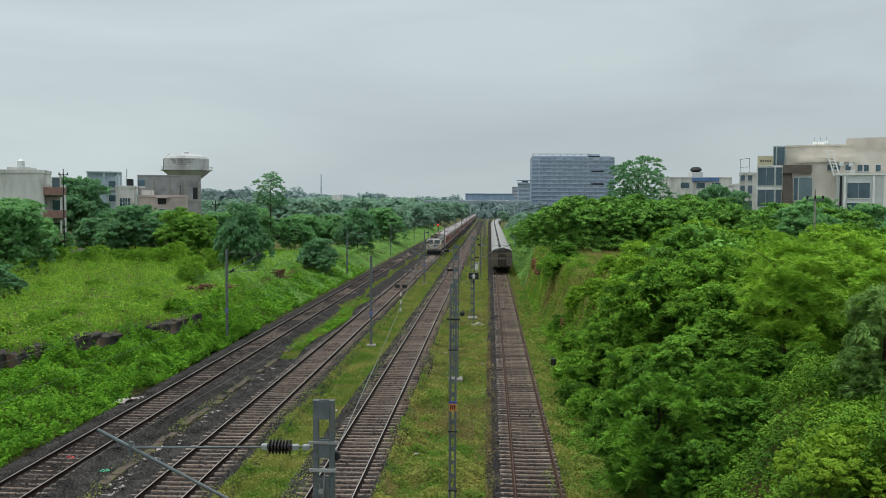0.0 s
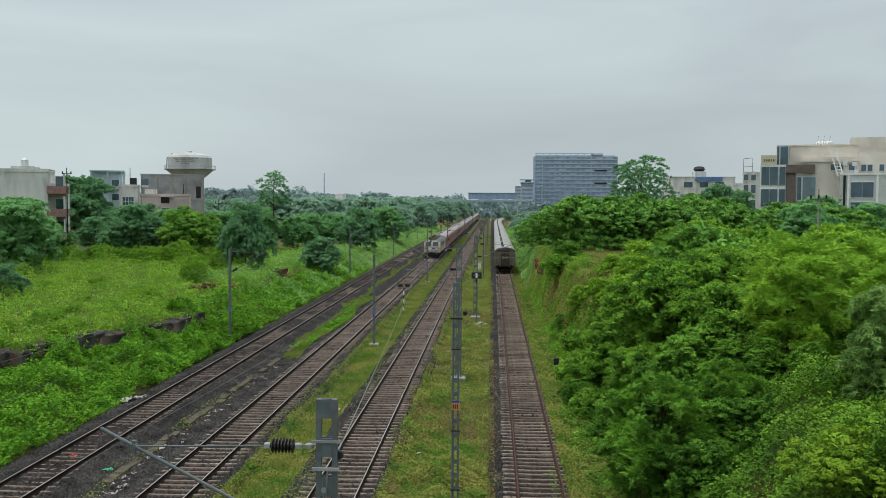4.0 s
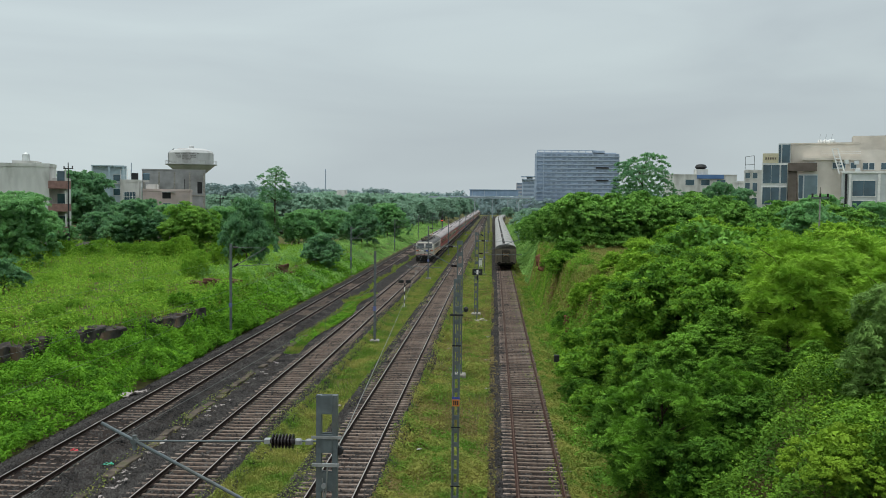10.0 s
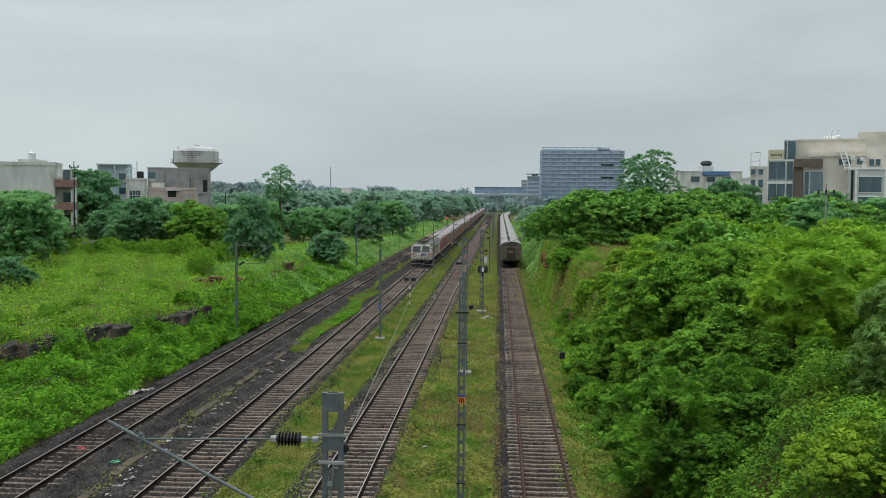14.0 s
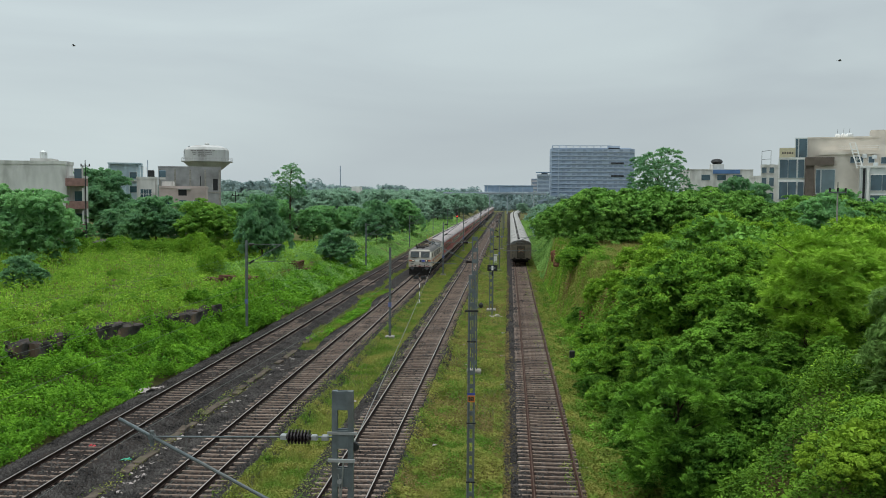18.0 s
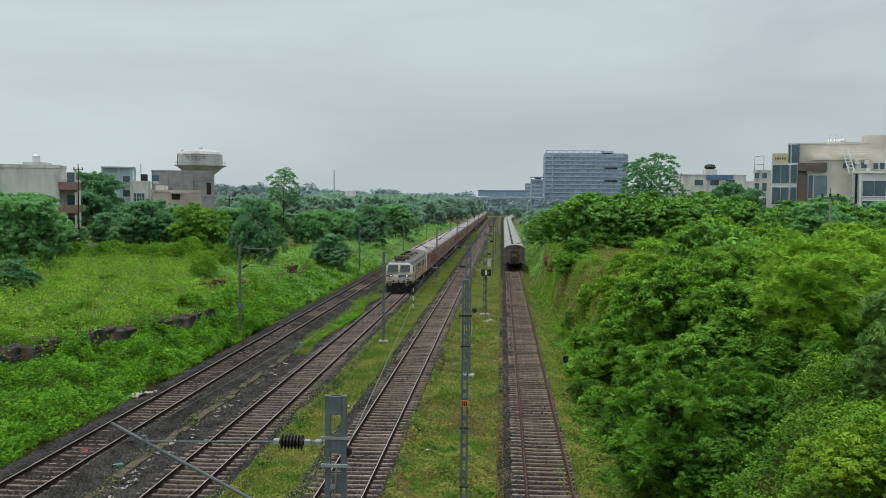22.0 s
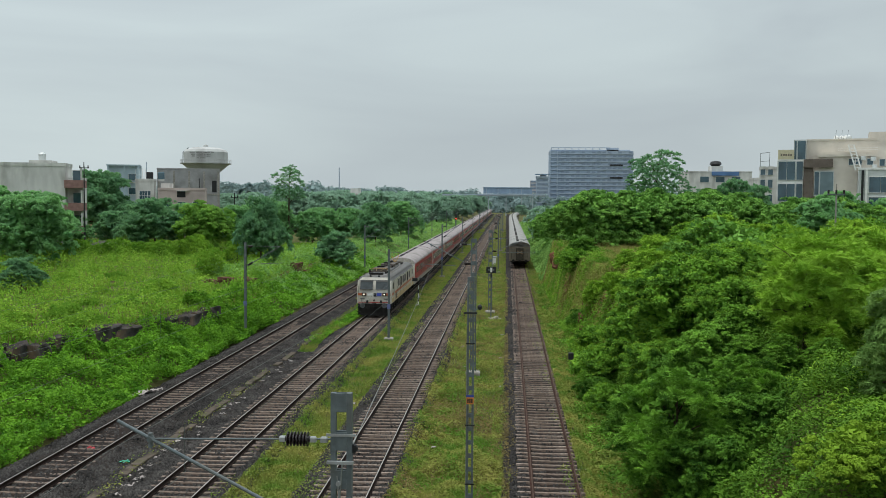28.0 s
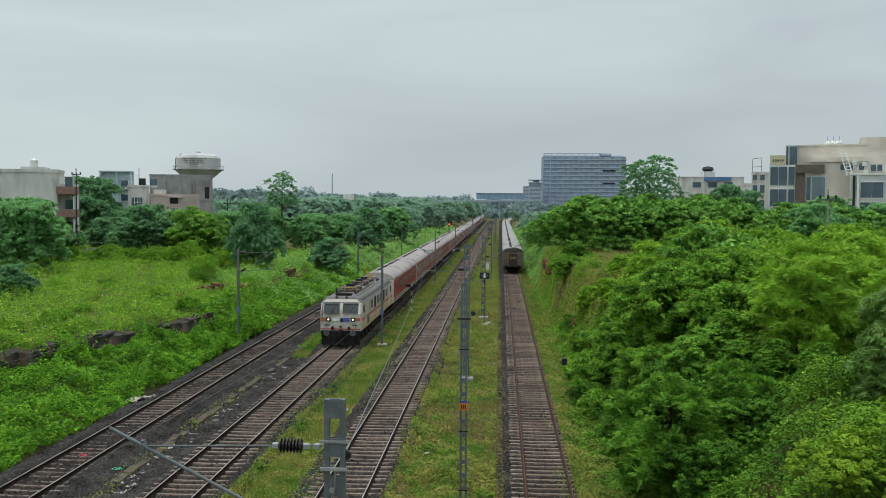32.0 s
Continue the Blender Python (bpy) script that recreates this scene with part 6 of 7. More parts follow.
for x0, tint in ((0.2, "black"), (2.6, "window_blue")):
    part("tank_stand", Geo().box(x0 + 0.1, x0 + 1.3, 2.2, 3.2, h, h + 0.5), M["wall_white"], terrace)
    part("water_tank", Geo().cbox(x0, x0 + 1.4, 2.1, 3.3, h + 0.5, h + 2.0, 0.12), M[tint], terrace, "roof tank")
for z in (1.3, 2.6):
    part("terrace_rail", Geo().tube((-1.9, 1, h + z), (0.1, 1, h + z), 0.05, n=4), M["white"], terrace)
for x in (-1.9, -1.2, -0.5, 0.1):
    part("rail_post", Geo().tube((x, 1, h), (x, 1, h + 2.6), 0.05, n=4), M["white"], terrace)
pink, h = house("house", -68.6, 188, 9.5, 10, 12.0, M["wall_pink"], "low pale pink house with a cluttered roof terrace", turn=16, base=2.2)
for x in (-3, 0, 3):
    window(pink, x, 6.0, 1.5, 1.3)
part("terrace_room", Geo().box(-4.4, -2.2, 3, 7, h, h + 1.5), M["wall_white"], pink)
# Shade of an opening, made as a black panel on the wall.
part("opening_shade", Geo().box(-0.9, 0.8, -0.03, -0.003, h - 1.5, h - 0.2), M["black"], pink)
part("awning", Geo().box(-1.1, 1.6, -0.7, -0.003, h - 0.2, h - 0.08), M["metal_pale"], pink)
part("stair_pole", Geo().tube((3.6, 1, h), (3.6, 1, h + 2.6), 0.09, n=6), M["black"], pink)
grey, h = house("unfinished_building", -76.3, 214, 14.5, 14, 17.2, M["wall_grey"], "bare grey cement building without windows facing the line", "building", 18, base=2.2, parapet=0.3)
# A flat black panel stands for the shade inside the doorway.
part("doorway_shade", Geo().box(5.4, 6.5, -0.03, -0.003, 9.6, 12.4), M["black"], grey, "black panel for the shade in an empty doorway")
part("formwork_edge", Geo().box(-7.3, 7.3, -0.12, -0.003, 9.0, 9.25), M["concrete"], grey)
for x in (-6.9, -3.4, 0.1, 3.6, 6.9):
    part("column", Geo().box(x - 0.2, x + 0.2, -0.08, -0.003, 0, 14.6), M["concrete"], grey)

# water tower
tower = thing("water_tower", pose(-101.0, 300, 3.0), "pale concrete water tower with a wide drum", "water tower")
part("shaft", Geo().spin([(3.6, 0), (3.6, 15.2)], (0, 0, 0), 28), M["tank"], tower)
part("cone", Geo().spin([(3.6, 15.2), (7.6, 18.6), (7.6, 18.8), (3.6, 18.8)], (0, 0, 0), 36), M["tank"], tower)
drum = part("drum", Geo().spin([(7.0, 18.8), (7.2, 20.0), (7.2, 22.7), (6.6, 23.5), (4.5, 24.2), (1.0, 24.5)], (0, 0, 0), 40), M["tank"], tower)
part("walkway", Geo().spin([(7.0, 18.8), (8.4, 18.8), (8.4, 19.05), (7.0, 19.05)], (0, 0, 0), 40), M["tank"], tower)
for i in range(28):
    a = 2 * math.pi * i / 28
    part("rail_post", Geo().tube((8.3 * math.cos(a), 8.3 * math.sin(a), 19.05), (8.3 * math.cos(a), 8.3 * math.sin(a), 20.1), 0.05, n=4), M["tank"], tower)
part("hand_rail", Geo().path([(8.3 * math.cos(2 * math.pi * i / 28), 8.3 * math.sin(2 * math.pi * i / 28), 20.1) for i in range(29)], 0.06, 4), M["tank"], tower)
part("ladder", Geo().path([(-7.5, -1.2, 19), (-7.4, -1.2, 22.7), (-5.5, -1.0, 24.2)], 0.14, 4), M["steel_far"], tower)
part("vent_cap", Geo().spin([(0.8, 24.4), (0.8, 25.0), (0.3, 25.3)], (0, 0, 0), 12), M["tank"], tower)
for k, (u, n) in enumerate(((22.2, 20), (21.6, 17), (21.0, 15), (20.4, 7))):
    for i in range(n):
        a = -math.pi / 2 + 0.13 + (i - n / 2) * 0.058
        if (i * 7 + k) % 6 == 5:
            continue
        part("lettering_bar", Geo().box(-0.16, 0.16, -0.03, 0.0, 0, 0.3, pose(7.22 * math.cos(a), 7.22 * math.sin(a), u, 0, 0, math.degrees(a) + 90)), M["text"], drum)

# small houses and masts along the horizon
h1, h = house("house", -52.0, 305, 7.6, 8, 12.0, M["wall_white"], "small white house with red roof edge among trees", base=2.0)
part("roof_room", Geo().box(-1, 2, 1, 5, h, h + 2.0), M["wall_white"], h1)
part("roof_edge", Geo().box(-3.9, 3.9, -0.3, -0.08, h - 0.6, h - 0.1), M["brick_red"], h1)
for x in (-2.2, 2.2):
    window(h1, x, 8.0, 1.6, 1.4)
h2, h = house("house", -92, 330, 12, 8, 9.0, M["wall_grey"], "low grey house behind the trees", base=2.0)
for x in (-4, -1.3, 1.3, 4):
    window(h2, x, 4.6, 1.8, 1.6)


def pole(x, y, top, label, r=0.13, arms=True, name="power_pole"):
    z = float(land(x, y)) - 0.2
    t = thing(name, pose(x, y, z), label, "pole", "poles beyond the meadow")
    part("post", Geo().tube((0, 0, 0), (0, 0, top - z), r, r * 0.5), M["slab_pale"] if name != "power_pole" else M["black"] if x < 0 else M["concrete"], t)
    if arms:
        part("cross_arm", Geo().box(-0.7, 0.7, -0.06, 0.06, top - z - 0.9, top - z - 0.78), M["black"] if x < 0 else M["steel_far"], t)
        for s in (-0.6, 0, 0.6):
            part("insulator", Geo().tube((s, 0, top - z - 0.78), (s, 0, top - z - 0.5), 0.08), M["insulator"], t)
    return t


pole(-59.7, 125, 15.4, "tall dark power pole at the meadow's edge", 0.12)
pole(-50.2, 165, 11.4, "dark wooden power pole among the trees", 0.16)
pole(-65.0, 350, 22.5, "slender pale communication mast above the trees", 0.35, False, "radio_mast")
pole(-105.3, 260, 20.8, "thin lattice mast beyond the houses", 0.25, False, "radio_mast")
p1 = pole(26.0, 74, 11.9, "grey power pole with cross arms on the east bank", 0.1)

# unfinished high-rise block
# Both bridge colours are paled to carry the haze of the distance.
M["bridge_pale"] = material("hazed_bridge_steel", (0.36, 0.41, 0.43), 0.8, vary=0.12, scale=0.3)
M["bridge_blue"] = material("hazed_blue_sheet", (0.24, 0.33, 0.46), 0.7, vary=0.15, scale=0.3)
M["wall_far_pink"] = material("pale_pink_facade", (0.46, 0.44, 0.46), 0.85, vary=0.1, scale=0.1)
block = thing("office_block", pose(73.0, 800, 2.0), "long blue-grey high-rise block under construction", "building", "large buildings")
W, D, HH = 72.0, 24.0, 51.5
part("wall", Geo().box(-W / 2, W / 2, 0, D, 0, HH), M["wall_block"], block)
for i in range(13):
    z = 7 + i * 3.45
    part("floor_edge", Geo().box(-W / 2 - 0.3, W / 2 + 0.3, -0.5, 0, z, z + 0.9), M["slab_pale"], block)
part("corner_pier", Geo().box(-W / 2 - 0.6, -W / 2 + 0.8, -1.2, 0, 0, HH).box(-W / 2 + 6.2, -W / 2 + 7.2, -1.0, 0, 0, HH), M["slab_pale"], block)
# Pane colour kept near the facade, haze flattening the contrast in paint.
M["glass_far"] = material("hazed_window", (0.21, 0.26, 0.335), 0.6, vary=0.2, scale=0.3)
bay = Geo().box(-1.4, 1.4, -0.3, 0, 0, 1.5).mesh("window", M["glass_far"])
for i in range(13):
    for k in range(14):
        if (i * 5 + k * 3) % 7 < 5:
            share("window", bay, block, pose(-W / 2 + 11 + k * 4.5, -0.02, 8.05 + i * 3.45))
for x, w, z in ((W / 2 - 20, 11, 38.5), (W / 2 - 20, 11, 27.5)):
    part("louvre_band", Geo().box(x, x + w, -0.7, -0.5, z, z + 1.3), M["black"], block)
part("roof_frame", Geo().box(-W / 2 + 1, W / 2 - 20, 4, 5, HH + 2.6, HH + 3.2).box(-W / 2 + 1, W / 2 - 2, 6, 18, HH, HH + 1.2).box(W / 2 - 22, W / 2 - 12, 6, 14, HH, HH + 3), M["slab_pale"], block)
for i in range(9):
    part("column", Geo().box(-W / 2 + 1 + i * 6, -W / 2 + 1.8 + i * 6, 4, 5, HH, HH + 2.6), M["slab_pale"], block)
side_block, h = house("tower_block", 30, 780, 10.5, 9, 29.5, M["slab_pale"], "small blue-grey tower block in the distance", "building", base=2.0)
part("roof_plate", Geo().box(-5.5, 5, -1, 9, h, h + 1.2), M["slab_pale"], side_block)
part("roof_canopy", Geo().box(-6.2, 6.4, -1.6, 8, h + 2.6, h + 3.2), M["bridge_blue"], side_block)
part("lift_head", Geo().box(-1.5, 3.5, 2, 6, h + 1.2, h + 2.6), M["slab_pale"], side_block)
for k in range(7):
    part("window_strip", Geo().box(-4.6, 4.6, -0.1, 0, 4 + k * 3.4, 5.8 + k * 3.4), M["glass_far"], side_block)
slim, h = house("tower_block", 26.0, 900, 6.5, 8, 29.0, M["wall_far_pink"], "slim pale pinkish tower block in the distance", "building", base=2.0)
for k in range(6):
    part("window_strip", Geo().box(-2.6, 2.6, -0.1, 0, 9 + k * 3.4, 10.6 + k * 3.4), M["glass_far"], slim)

# road and footbridge over the tracks
bridge = thing("footbridge", pose(2.0, 620, 0), "distant bridge with blue sides across the tracks", "bridge")
part("deck", Geo().box(-46, 24, 0, 6, 12.9, 13.6), M["bridge_pale"], bridge)
part("blue_side", Geo().box(-18, 15, -0.2, 0, 14.6, 18.6), M["bridge_blue"], bridge)
part("parapet", Geo().box(-46, 24, -0.2, 0, 13.6, 14.3), M["slab_pale"], bridge)
part("roof", Geo().box(-18.5, 15.5, -0.6, 6.5, 18.6, 19.0), M["bridge_blue"], bridge)
for x in (-38, -26, -14.5, -2.5, 8, 15.5):
    part("pier", Geo().box(x - 0.35, x + 0.35, 1, 4, -0.6, 12.9), M["bridge_pale"], bridge)
for x in (-16, -8, 0, 8):
    part("post", Geo().box(x - 0.2, x + 0.2, -0.3, -0.2, 14.3, 18.2), M["slab_pale"], bridge)

# buildings above the east bank
low_blue, h = house("workshop", 55, 240, 16, 14, 18.0, M["wall_white"], "low building with blue sheet roof behind trees", "building", base=3.0, parapet=0.2)
part("blue_roof", Geo().box(-2.2, 4.6, -0.4, 12, h - 0.9, h + 0.1), M["blue_roof"], low_blue)
part("roof_room", Geo().box(-2.0, 0.8, 1, 5, h + 0.1, h + 1.6), M["wall_white"], low_blue)
part("water_tank", Geo().spin([(1.0, h + 1.6), (1.6, h + 2.2), (1.2, h + 2.8), (0.4, h + 3.0)], (-0.6, 3, 0), 12), M["black"], low_blue)
for x in (-4, 0, 4):
    window(low_blue, x, h - 2.6, 2.2, 1.4)
white_flat, h = house("house", 62.0, 214, 8, 10, 15.5, M["wall_white"], "white houses with small windows behind trees", base=3.0)
for z in (6.5, 9.4):
    for x in (-2.6, 0, 2.6):
        window(white_flat, x, z, 1.0, 1.3)
part("lattice_frame", Geo().box(-3.4, -3.3, 1, 1.1, h, h + 3).box(-1.5, -1.4, 1, 1.1, h, h + 3).box(-3.4, -1.4, 1, 1.1, h + 1.4, h + 1.5).box(-3.4, -1.4, 1, 1.1, h + 2.9, h + 3), M["steel_far"], white_flat)

# office building with tinted windows
office = thing("office_building", pose(43.6, 151, 3.0, 0, 0, -19), "cream office building with white-framed tinted windows", "building", "large buildings")
B = 3.0
part("glass_wing", Geo().box(0, 4.0, 0, 14, 0, 15.9 - B + 3.0 - 1.7), M["white"], office)
for z0, z1 in ((14.0, 16.9), (10.6, 13.3), (7.2, 9.9)):
    for x0, x1 in ((0.2, 2.75), (2.95, 3.9)):
        w = part("window", Geo().box(x0 - 0.06, x1 + 0.06, -0.1, -0.003, z0 - B - 0.08, z0 - B).box(x0 - 0.06, x1 + 0.06, -0.1, -0.003, z1 - B, z1 - B + 0.08).box(x0 - 0.06, x0, -0.1, -0.003, z0 - B, z1 - B).box(x1, x1 + 0.06, -0.1, -0.003, z0 - B, z1 - B), M["metal_pale"], office)
        n = 2 if x1 - x0 > 2 else 1
        for k in range(n):
            a = x0 + (x1 - x0) * k / n
            part("pane", Geo().box(a + 0.03, a + (x1 - x0) / n - 0.03, -0.05, -0.004, z0 - B, z1 - B), M["window_blue"], w)
part("sign_board", Geo().box(0.1, 2.5, -0.15, 0.1, 17.25 - B, 18.8 - B), M["sign_gold"], office, "cream and gold name board")
for i in range(5):
    part("lettering_bar", Geo().box(0.5 + 0.36 * i, 0.75 + 0.36 * i, -0.17, -0.152, 17.8 - B, 18.15 - B), M["stone_brown"], office)
lift_box = part("lift_lobby", Geo().box(2.45, 4.3, 0.2, 6, 17.2 - B, 20.4 - B), M["metal_pale"], office)
for x0, x1 in ((2.55, 2.85), (3.05, 4.2)):
    part("pane", Geo().box(x0, x1, 0.12, 0.196, 17.3 - B, 20.2 - B), M["window_blue"], lift_box)
main = part("main_wall", Geo().box(4.3, 14.6, 2, 20, 0, 20.3 - B), M["wall_cream"], office)
part("parapet", Geo().box(4.25, 14.65, 1.9, 2.1, 20.3 - B, 20.55 - B), M["wall_cream"], office)
part("step_wall", Geo().box(6.2, 14.6, -0.6, 2, 0, 18.3 - B), M["wall_cream"], office)
part("ledge", Geo().box(6.0, 14.8, -0.9, -0.6, 17.6 - B, 18.0 - B), M["wall_cream"], office)
part("brown_pier", Geo().box(4.1, 5.4, -0.9, 0, 6 - B, 17.2 - B), M["stone_brown"], office)
part("brown_canopy", Geo().box(4.0, 8.3, -1.3, -0.9, 15.9 - B, 17.2 - B), M["stone_brown"], office)
bw = part("bay_window", Geo().box(5.6, 8.5, -0.75, -0.6, 11.4 - B, 15.4 - B), M["metal_pale"], office)
for x0, x1, mt in ((5.7, 6.3, "window_blue"), (6.5, 8.4, "window_pale")):
    M.setdefault("window_pale", material("pale_tinted_window", (0.13, 0.19, 0.21), 0.1, vary=0.2, scale=0.5, spec=0.7))
    part("pane", Geo().box(x0, x1, -0.8, -0.755, 11.6 - B, 15.2 - B), M[mt], bw)
for x in (7.6, 11.0, 12.0, 13.6):
    window(office, x, 16.3 - B, 0.8, 0.9, -0.6)
for a, b in ((10.4, 11.6), (11.2, 12.4)):
    part("stair_stringer", Geo().tube((a, -1.4, 19.4 - B), (b, -1.4, 15.4 - B), 0.14, n=4), M["white"], office)
for k in range(8):
    u = k / 8
    part("stair_tread", Geo().box(10.4 + 1.2 * u, 11.2 + 1.2 * u, -1.5, -1.3, 19.3 - B - 4 * u, 19.4 - B - 4 * u), M["white"], office)
part("stair_tower", Geo().box(14.1, 27, 20.05, 26, 0, 22.8 - B), M["wall_cream"], office)
part("upper_terrace", Geo().box(14.6, 28, 1.5, 5, 0, 19.2 - B), M["wall_cream"], office)
for x in (15.4, 16.3, 18.0):
    window(office, x, 16.2 - B, 0.7, 1.0, 1.5)
for x in (8.5, 9.4, 10.3):
    part("aerial", Geo().tube((x, 6, 20.3 - B), (x + 0.2, 6, 22.2 - B), 0.03, n=4), M["steel_far"], office)
for x in (8.7, 9.5, 10.2):
    part("roof_tank", Geo().spin([(0.38, 20.3 - B), (0.40, 21.1 - B), (0.30, 21.35 - B), (0.1, 21.45 - B)], (x, 8, 0), 12), M["white"], office, "white plastic roof tank")
for x, z in ((12.6, 17.0), (14.0, 16.9), (14.2, 15.7)):
    part("cooling_unit", Geo().cbox(x - 0.35, x + 0.35, -0.95, -0.604, z - B, z + 0.6 - B, 0.04), M["metal_pale"], office, "pale cooling unit on the wall")
for z in (18.6, 18.9):
    part("terrace_rail", Geo().tube((8.9, -0.8, z - B), (14.6, -0.8, z - B), 0.04, n=4), M["white"], office)
part("aerial_dish", Geo().spin([(0.05, 0), (0.3, 0.1), (0.45, 0.25)], (10.6, 5, 20.9 - B), 10, "y"), M["metal_pale"], office)

annex = thing("annex_building", pose(52.4, 140, 3.0, 0, 0, -19), "pale metal-clad building with dark windows", "building", "large buildings")
part("wall", Geo().box(0, 14, 0, 8, 0, 15.3 - B), M["metal_pale"], annex)
part("parapet", Geo().box(-0.15, 14.1, -0.15, 0.1, 15.3 - B, 15.6 - B), M["white"], annex)
for x in (0.5, 1.05, 5.0, 6.5):
    part("pilaster", Geo().box(x - 0.16, x + 0.16, -0.25, 0, 0, 15.2 - B), M["white" if x > 1 else "black"], annex)
for z0, z1 in ((11.9, 14.2), (8.4, 11.2), (4.8, 7.8)):
    for x0, x1 in ((1.4, 4.5), (7.4, 10.4)):
        w = part("window", Geo().box(x0 - 0.08, x1 + 0.08, -0.12, -0.003, z0 - B - 0.1, z0 - B).box(x0 - 0.08, x1 + 0.08, -0.12, -0.003, z1 - B, z1 - B + 0.1), M["white"], annex)
        for k in range(2):
            a = x0 + (x1 - x0) * k / 2
            part("pane", Geo().box(a + 0.03, a + (x1 - x0) / 2 - 0.03, -0.06, -0.004, z0 - B, z1 - B), M["window_blue"], w)

wing, h = house("house", 48.9, 172, 4.6, 9, 16.4, M["wall_white"], "narrow white house beside the office building", turn=-16, base=3.0)
for z in (7.2, 10.0, 12.4):
    for x in (-1.7, -0.4, 1.2):
        window(wing, x, z, 0.8, 1.5)
part("roof_lattice", Geo().path([(-2.2, 1, h), (-2.2, 1, h + 3), (-0.6, 1, h + 3.2), (-0.6, 1, h)], 0.06, 4).path([(-2.2, 1, h + 1.5), (-0.6, 1, h + 1.6)], 0.05, 4), M["steel_far"], wing)

# sheet fence at the meadow's edge
fence = thing("sheet_fence", pose(0, 0, 0), "grey sheet-metal fence behind the meadow", "fence")
for i in range(12):
    x, y = -65.5 + i * 1.15, 125 + 0.1 * i
    part("panel", Geo().box(-0.55, 0.55, -0.03, 0.03, 0, 1.7 + 0.25 * math.sin(i * 2.1), pose(x, y, float(land(x, y)) - 0.1, 0, 3 * math.sin(i * 1.7), 3)), M["concrete"], fence)


# ---- rock ledge and lineside litter ----
rr = random.Random(9)


M["red_rock"] = material("red_earth_rock", (0.12, 0.062, 0.042), 0.95, vary=0.45, scale=2.5, bump=1.0, bump_scale=6, dirt=(0.07, 0.05, 0.035), dirt_scale=1.2)


def slab_mesh(seed, mat):
    """A broken block of the ledge: an upright cracked face and a flat top."""
    bm = bmesh.new()
    bmesh.ops.create_cube(bm, size=1.0)
    bmesh.ops.subdivide_edges(bm, edges=bm.edges[:], cuts=4, use_grid_fill=True)
    q = random.Random(seed)
    for v in bm.verts:
        p = v.co.copy()
        p = p.lerp(p.normalized() * 0.6, 0.12)
        s = Vector((seed * 5.3, seed * 2.1, 0))
        step = 0.10 * round(2.2 * noise.noise(p * 1.9 + s))
        v.co = p + p.normalized() * (step + 0.07 * noise.noise(p * 4.5 + s))
    me = bpy.data.meshes.new("rock")
    bm.to_mesh(me)
    bm.free()
    me.materials.append(mat)
    return me


SLABS = [slab_mesh(i + 1, M["rock"]) for i in range(6)]
REDS = [slab_mesh(i + 11, M["red_rock"]) for i in range(3)]


def slab(mesh, x, y, top, sx, sy, sz, turn, label):
    ob = new("rock", mesh)
    ob.matrix_basis = Matrix.LocRotScale((x, y, top - sz / 2), Euler((radians(rr.uniform(-4, 4)), radians(rr.uniform(-4, 4)), radians(turn))), (sx, sy, sz))
    tagged(ob, label, "rock", "rocks of the ledge")


for y, tall in ((46.4, 1.3), (47.6, 1.5), (49.0, 1.6), (50.3, 1.7), (51.4, 1.5), (52.4, 1.2), (53.4, 0.9), (54.3, 1.0), (55.2, 1.1), (56.4, 1.2), (57.8, 1.4), (59.0, 1.4), (60.2, 1.3), (61.2, 1.1), (62.6, 0.9), (63.8, 1.0), (65.2, 1.1), (66.4, 1.2), (67.8, 1.2), (68.9, 0.9)):
    x = float(ledge_x(y)) - 0.3 + rr.uniform(-0.15, 0.15)
    slab(rr.choice(SLABS), x, y, float(land(float(ledge_x(y)) - 0.9, y)) + rr.uniform(-0.15, 0.18), rr.uniform(0.9, 1.5), rr.uniform(1.2, 2.2), tall + 0.5, rr.uniform(-24, -8),
         "dark weathered rock of the ledge above the bank")
for x, y, s in ((-27.6, 89, 1.15), (-26.4, 90.5, 1.0), (-28.8, 87.6, 0.9), (-26.4, 112, 1.0), (-25.6, 114, 0.9), (-24.5, 121, 0.6), (-28.6, 71, 0.45)):
    slab(rr.choice(REDS), x, y, float(land(x, y)) + 0.55 * s, 1.5 * s, 1.9 * s, 1.6 * s, rr.uniform(-30, 10), "reddish earthy rock showing through the weeds")
CLAYS = [slab_mesh(i + 21, M["clay"]) for i in range(3)]
for x, y, s in ((6.3, 72.5, 0.5), (6.6, 74.5, 0.4), (6.1, 70.8, 0.3), (5.75, 104, 0.6), (5.8, 99, 0.5), (5.8, 109, 0.6)):
    slab(rr.choice(CLAYS), x, y, float(land(x, y)) + 0.5 * s, 1.6 * s, 2.6 * s, 1.9 * s, rr.uniform(-30, 10), "lump of bare red clay in the cut face of the bank")
M["rag_white"] = material("pale_rags", (0.36, 0.315, 0.30), 0.8, vary=0.3, scale=5)
M["rag_red"] = material("red_plastic", (0.45, 0.03, 0.04), 0.5, vary=0.2)
M["rag_green"] = material("green_plastic", (0.05, 0.40, 0.26), 0.5, vary=0.2)


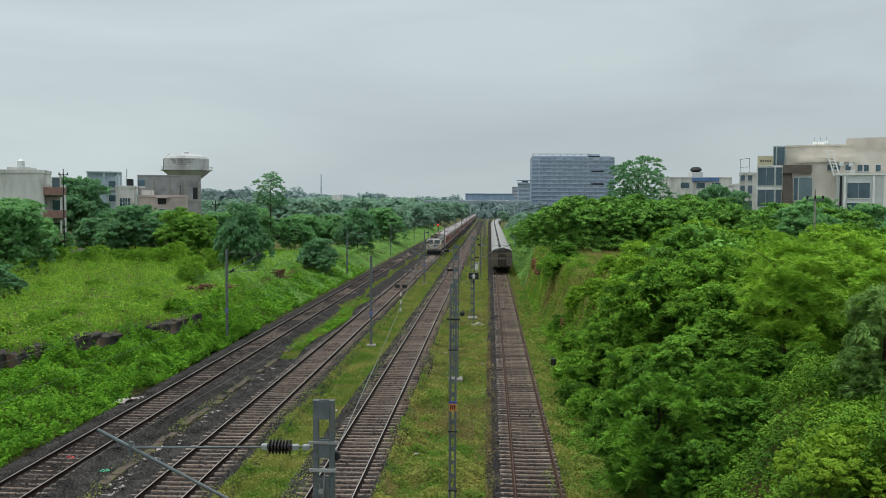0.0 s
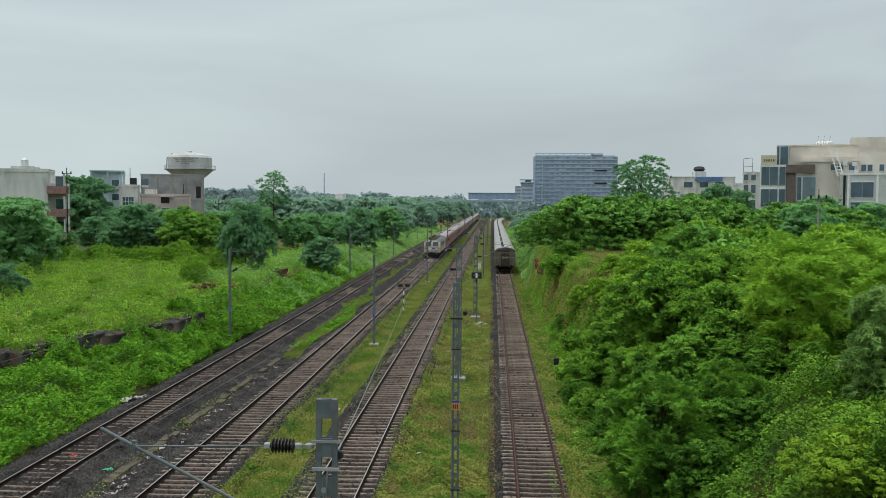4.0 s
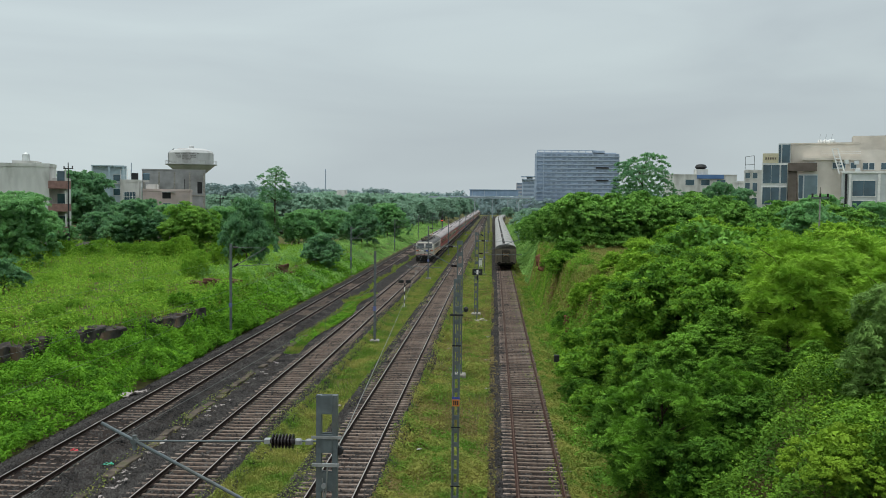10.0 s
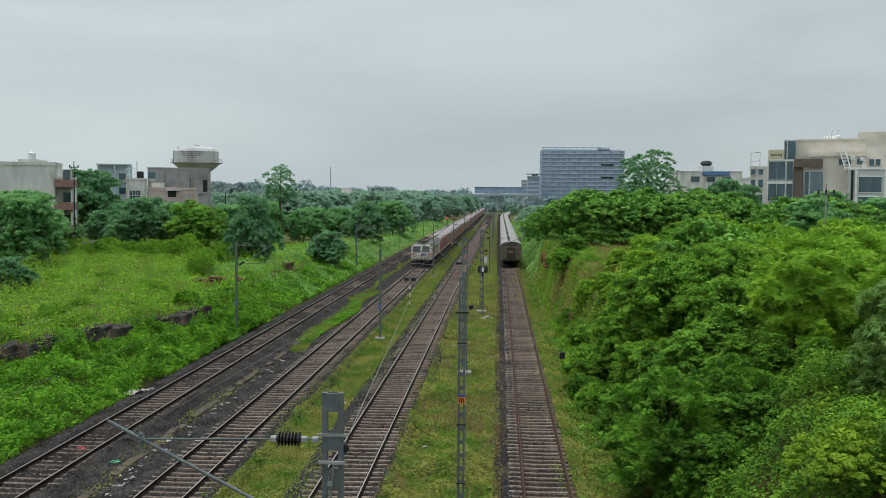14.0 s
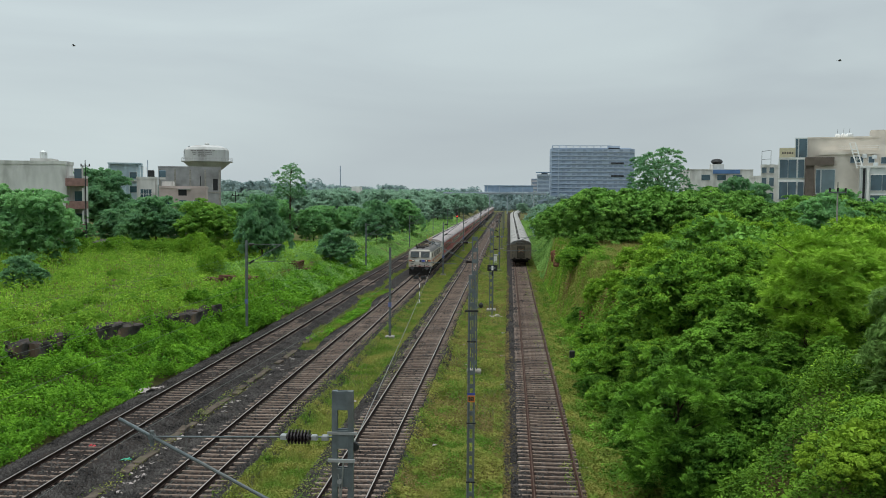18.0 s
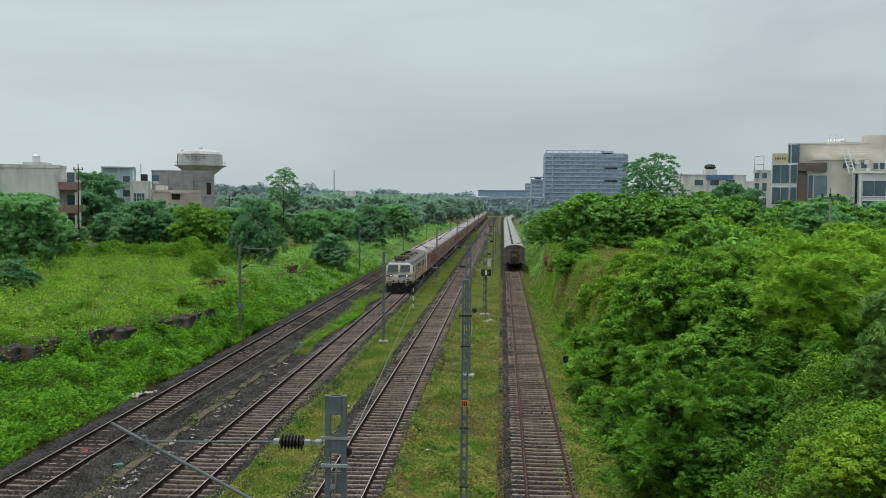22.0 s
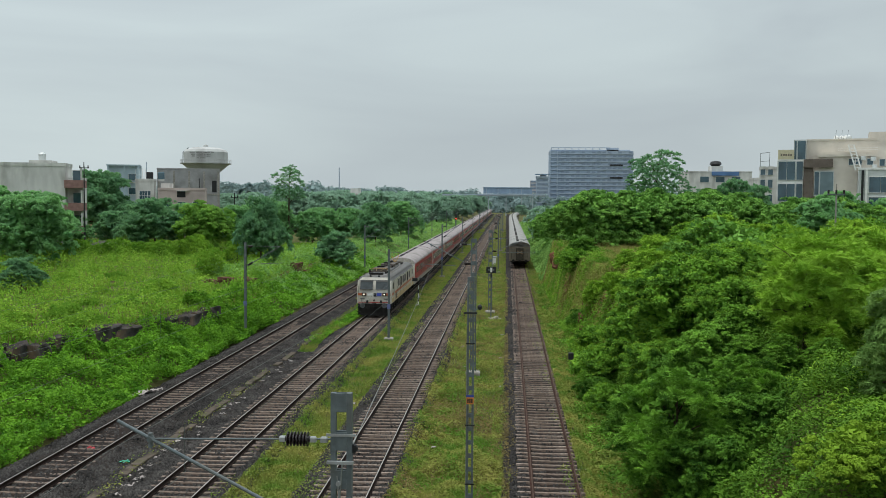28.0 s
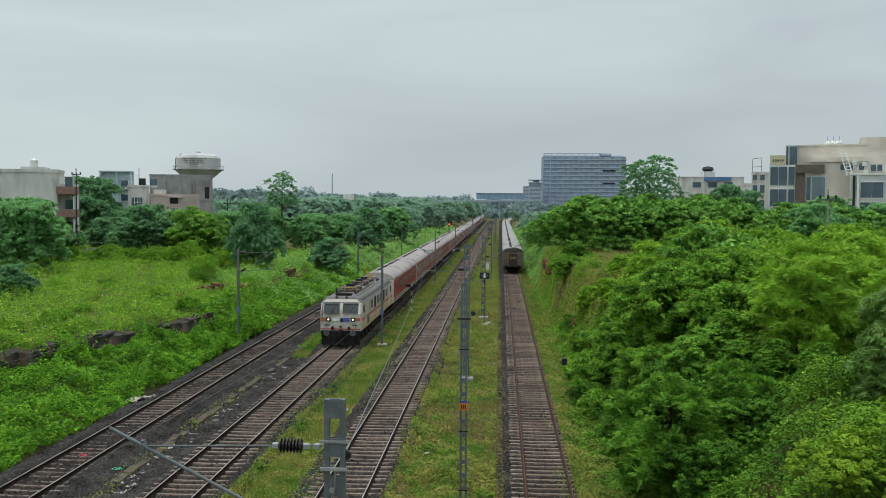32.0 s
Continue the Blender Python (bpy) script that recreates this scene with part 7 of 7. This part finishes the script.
def litter(x, y, z, size, mat, label, seed):
    """A crumpled sheet of rubbish."""
    bm = bmesh.new()
    bmesh.ops.create_grid(bm, x_segments=5, y_segments=5, size=0.5)
    for v in bm.verts:
        q = v.co * 3 + Vector((seed * 3.1, seed, 0))
        v.co.z = 0.35 + noise.noise(q) * 0.5
        v.co.x += noise.noise(q + Vector((9, 0, 0))) * 0.25
        v.co.y += noise.noise(q + Vector((0, 9, 0))) * 0.25
    bmesh.ops.solidify(bm, geom=bm.faces[:], thickness=0.03)
    me = bpy.data.meshes.new("litter")
    bm.to_mesh(me)
    bm.free()
    me.materials.append(mat)
    ob = new("litter", me)
    ob.matrix_basis = Matrix.LocRotScale((x, y, z), Euler((0, 0, seed)), (size, size, size * 0.6))
    tagged(ob, label, "litter", "litter along the tracks")


for i, (x, y, s) in enumerate(((-19.6, 48.0, 0.7), (-19.2, 48.6, 0.6), (-19.9, 47.6, 0.5), (-19.0, 49.1, 0.45), (-19.4, 48.9, 0.4))):
    litter(x, y, -0.33, s, M["rag_white"], "heap of pale rags beside the rail", i + 1)
litter(-17.6, 37.0, -0.28, 0.35, M["rag_red"], "crumpled red plastic between the rails", 7)
litter(-15.3, 35.2, -0.28, 0.38, M["rag_green"], "crumpled green plastic on the ballast", 8)
litter(-0.9, 82.0, -0.42, 0.8, M["rag_white"], "pale concrete rubble in the grass", 9)
for i in range(150):
    y = 30 + 42 * rr.random() ** 1.3
    litter(-14.15 + rr.gauss(0, 0.22), y, -0.28, rr.uniform(0.1, 0.24), M[rr.choice(("rag_white", "rag_white", "rag_white", "trough", "trough"))], "scrap of rubbish on the ballast", 20 + i)
for i in range(16):
    litter(rr.choice((-8.2, -3.0, -7.2, 0.1)) + rr.uniform(-0.5, 0.5), 36 + 60 * rr.random(), -0.36, rr.uniform(0.12, 0.28), M["rag_white"], "pale scrap of rubbish in the grass", 80 + i)


# ---- birds over the cutting ----
def make_bird(label):
    """A small dark bird in gliding flight; it faces +x."""
    t = thing("bird", pose(0, 60, 20), label, "bird", "birds in flight")
    part("body", Geo().spin([(0.005, -0.13), (0.03, -0.07), (0.042, 0.0), (0.032, 0.07), (0.02, 0.1), (0.003, 0.14)], (0, 0, 0), 8, "x"), M["plumage"], t, smooth=True)
    part("tail", Geo().add([(-0.11, -0.012, 0.0), (-0.11, 0.012, 0.0), (-0.20, 0.035, 0.004), (-0.20, -0.035, 0.004), (-0.11, 0.0, 0.01), (-0.20, 0.0, 0.012)],
                           [(0, 1, 2, 3), (0, 4, 1), (0, 3, 5, 4), (1, 4, 5, 2), (3, 2, 5)]), M["plumage"], t)
    for s in (-1, 1):
        part("wing", Geo().add([(0.05, s * 0.03, 0.02), (-0.05, s * 0.03, 0.015), (-0.06, s * 0.13, 0.075), (0.03, s * 0.13, 0.085), (-0.07, s * 0.24, 0.07), (0.0, s * 0.15, 0.065), (0.0, s * 0.03, 0.005)],
                               [(0, 1, 2, 3), (3, 2, 4), (0, 3, 5, 6), (1, 6, 5, 2), (3, 4, 5), (2, 5, 4), (0, 6, 1)]), M["plumage"], t)
    return t


M["plumage"] = material("dark_plumage", (0.035, 0.033, 0.032), 0.7, vary=0.3, scale=20)
FLIGHTS = (
    (make_bird("small dark bird flying across the sky"), ((0, -209, 27), (17.8, -31.2, 20.75), (18, -29.3, 20.5), (18.2, -27.6, 20.2), (20, -2.75, 16.6), (20.2, -0.36, 16.4), (22, 30, 18), (32, 190, 24))),
    (make_bird("small dark bird gliding towards the office building"), ((0, -150, 60), (14.5, -20.4, 28), (17, 8.8, 19.3), (17.8, 18.15, 19.5), (18, 20.95, 19.3), (18.2, 22.9, 19.2), (32, 188, 25))),
)


# ---- what moves ----
RUN = ((0, 193.5), (3.5, 180), (7, 168), (10, 156.4), (12, 147.8), (14, 138.8), (16.5, 127.8), (18, 121.2), (20, 112.4), (22, 103.8), (25, 91.4), (28, 80), (30, 73.0), (32, 66.4))


def place(t):
    return float(np.interp(t, [a for a, _ in RUN], [b for _, b in RUN]))


def motions():
    for bird, rows in FLIGHTS:
        walk(bird, [(t, pose(x, 60, z)) for t, x, z in rows])
    for ob, behind in running:
        walk(ob, [(t, pose(TRACKS[1], y + behind - 0.4, 0)) for t, y in RUN])
    for ob, y in wheels:
        rows, t = [], 0.0
        while t < 32.001:
            rows.append((t, pose(0, y, 0.545, math.degrees((place(0) - place(t)) / 0.545))))
            t += 0.1
        walk(ob, rows)


motions()
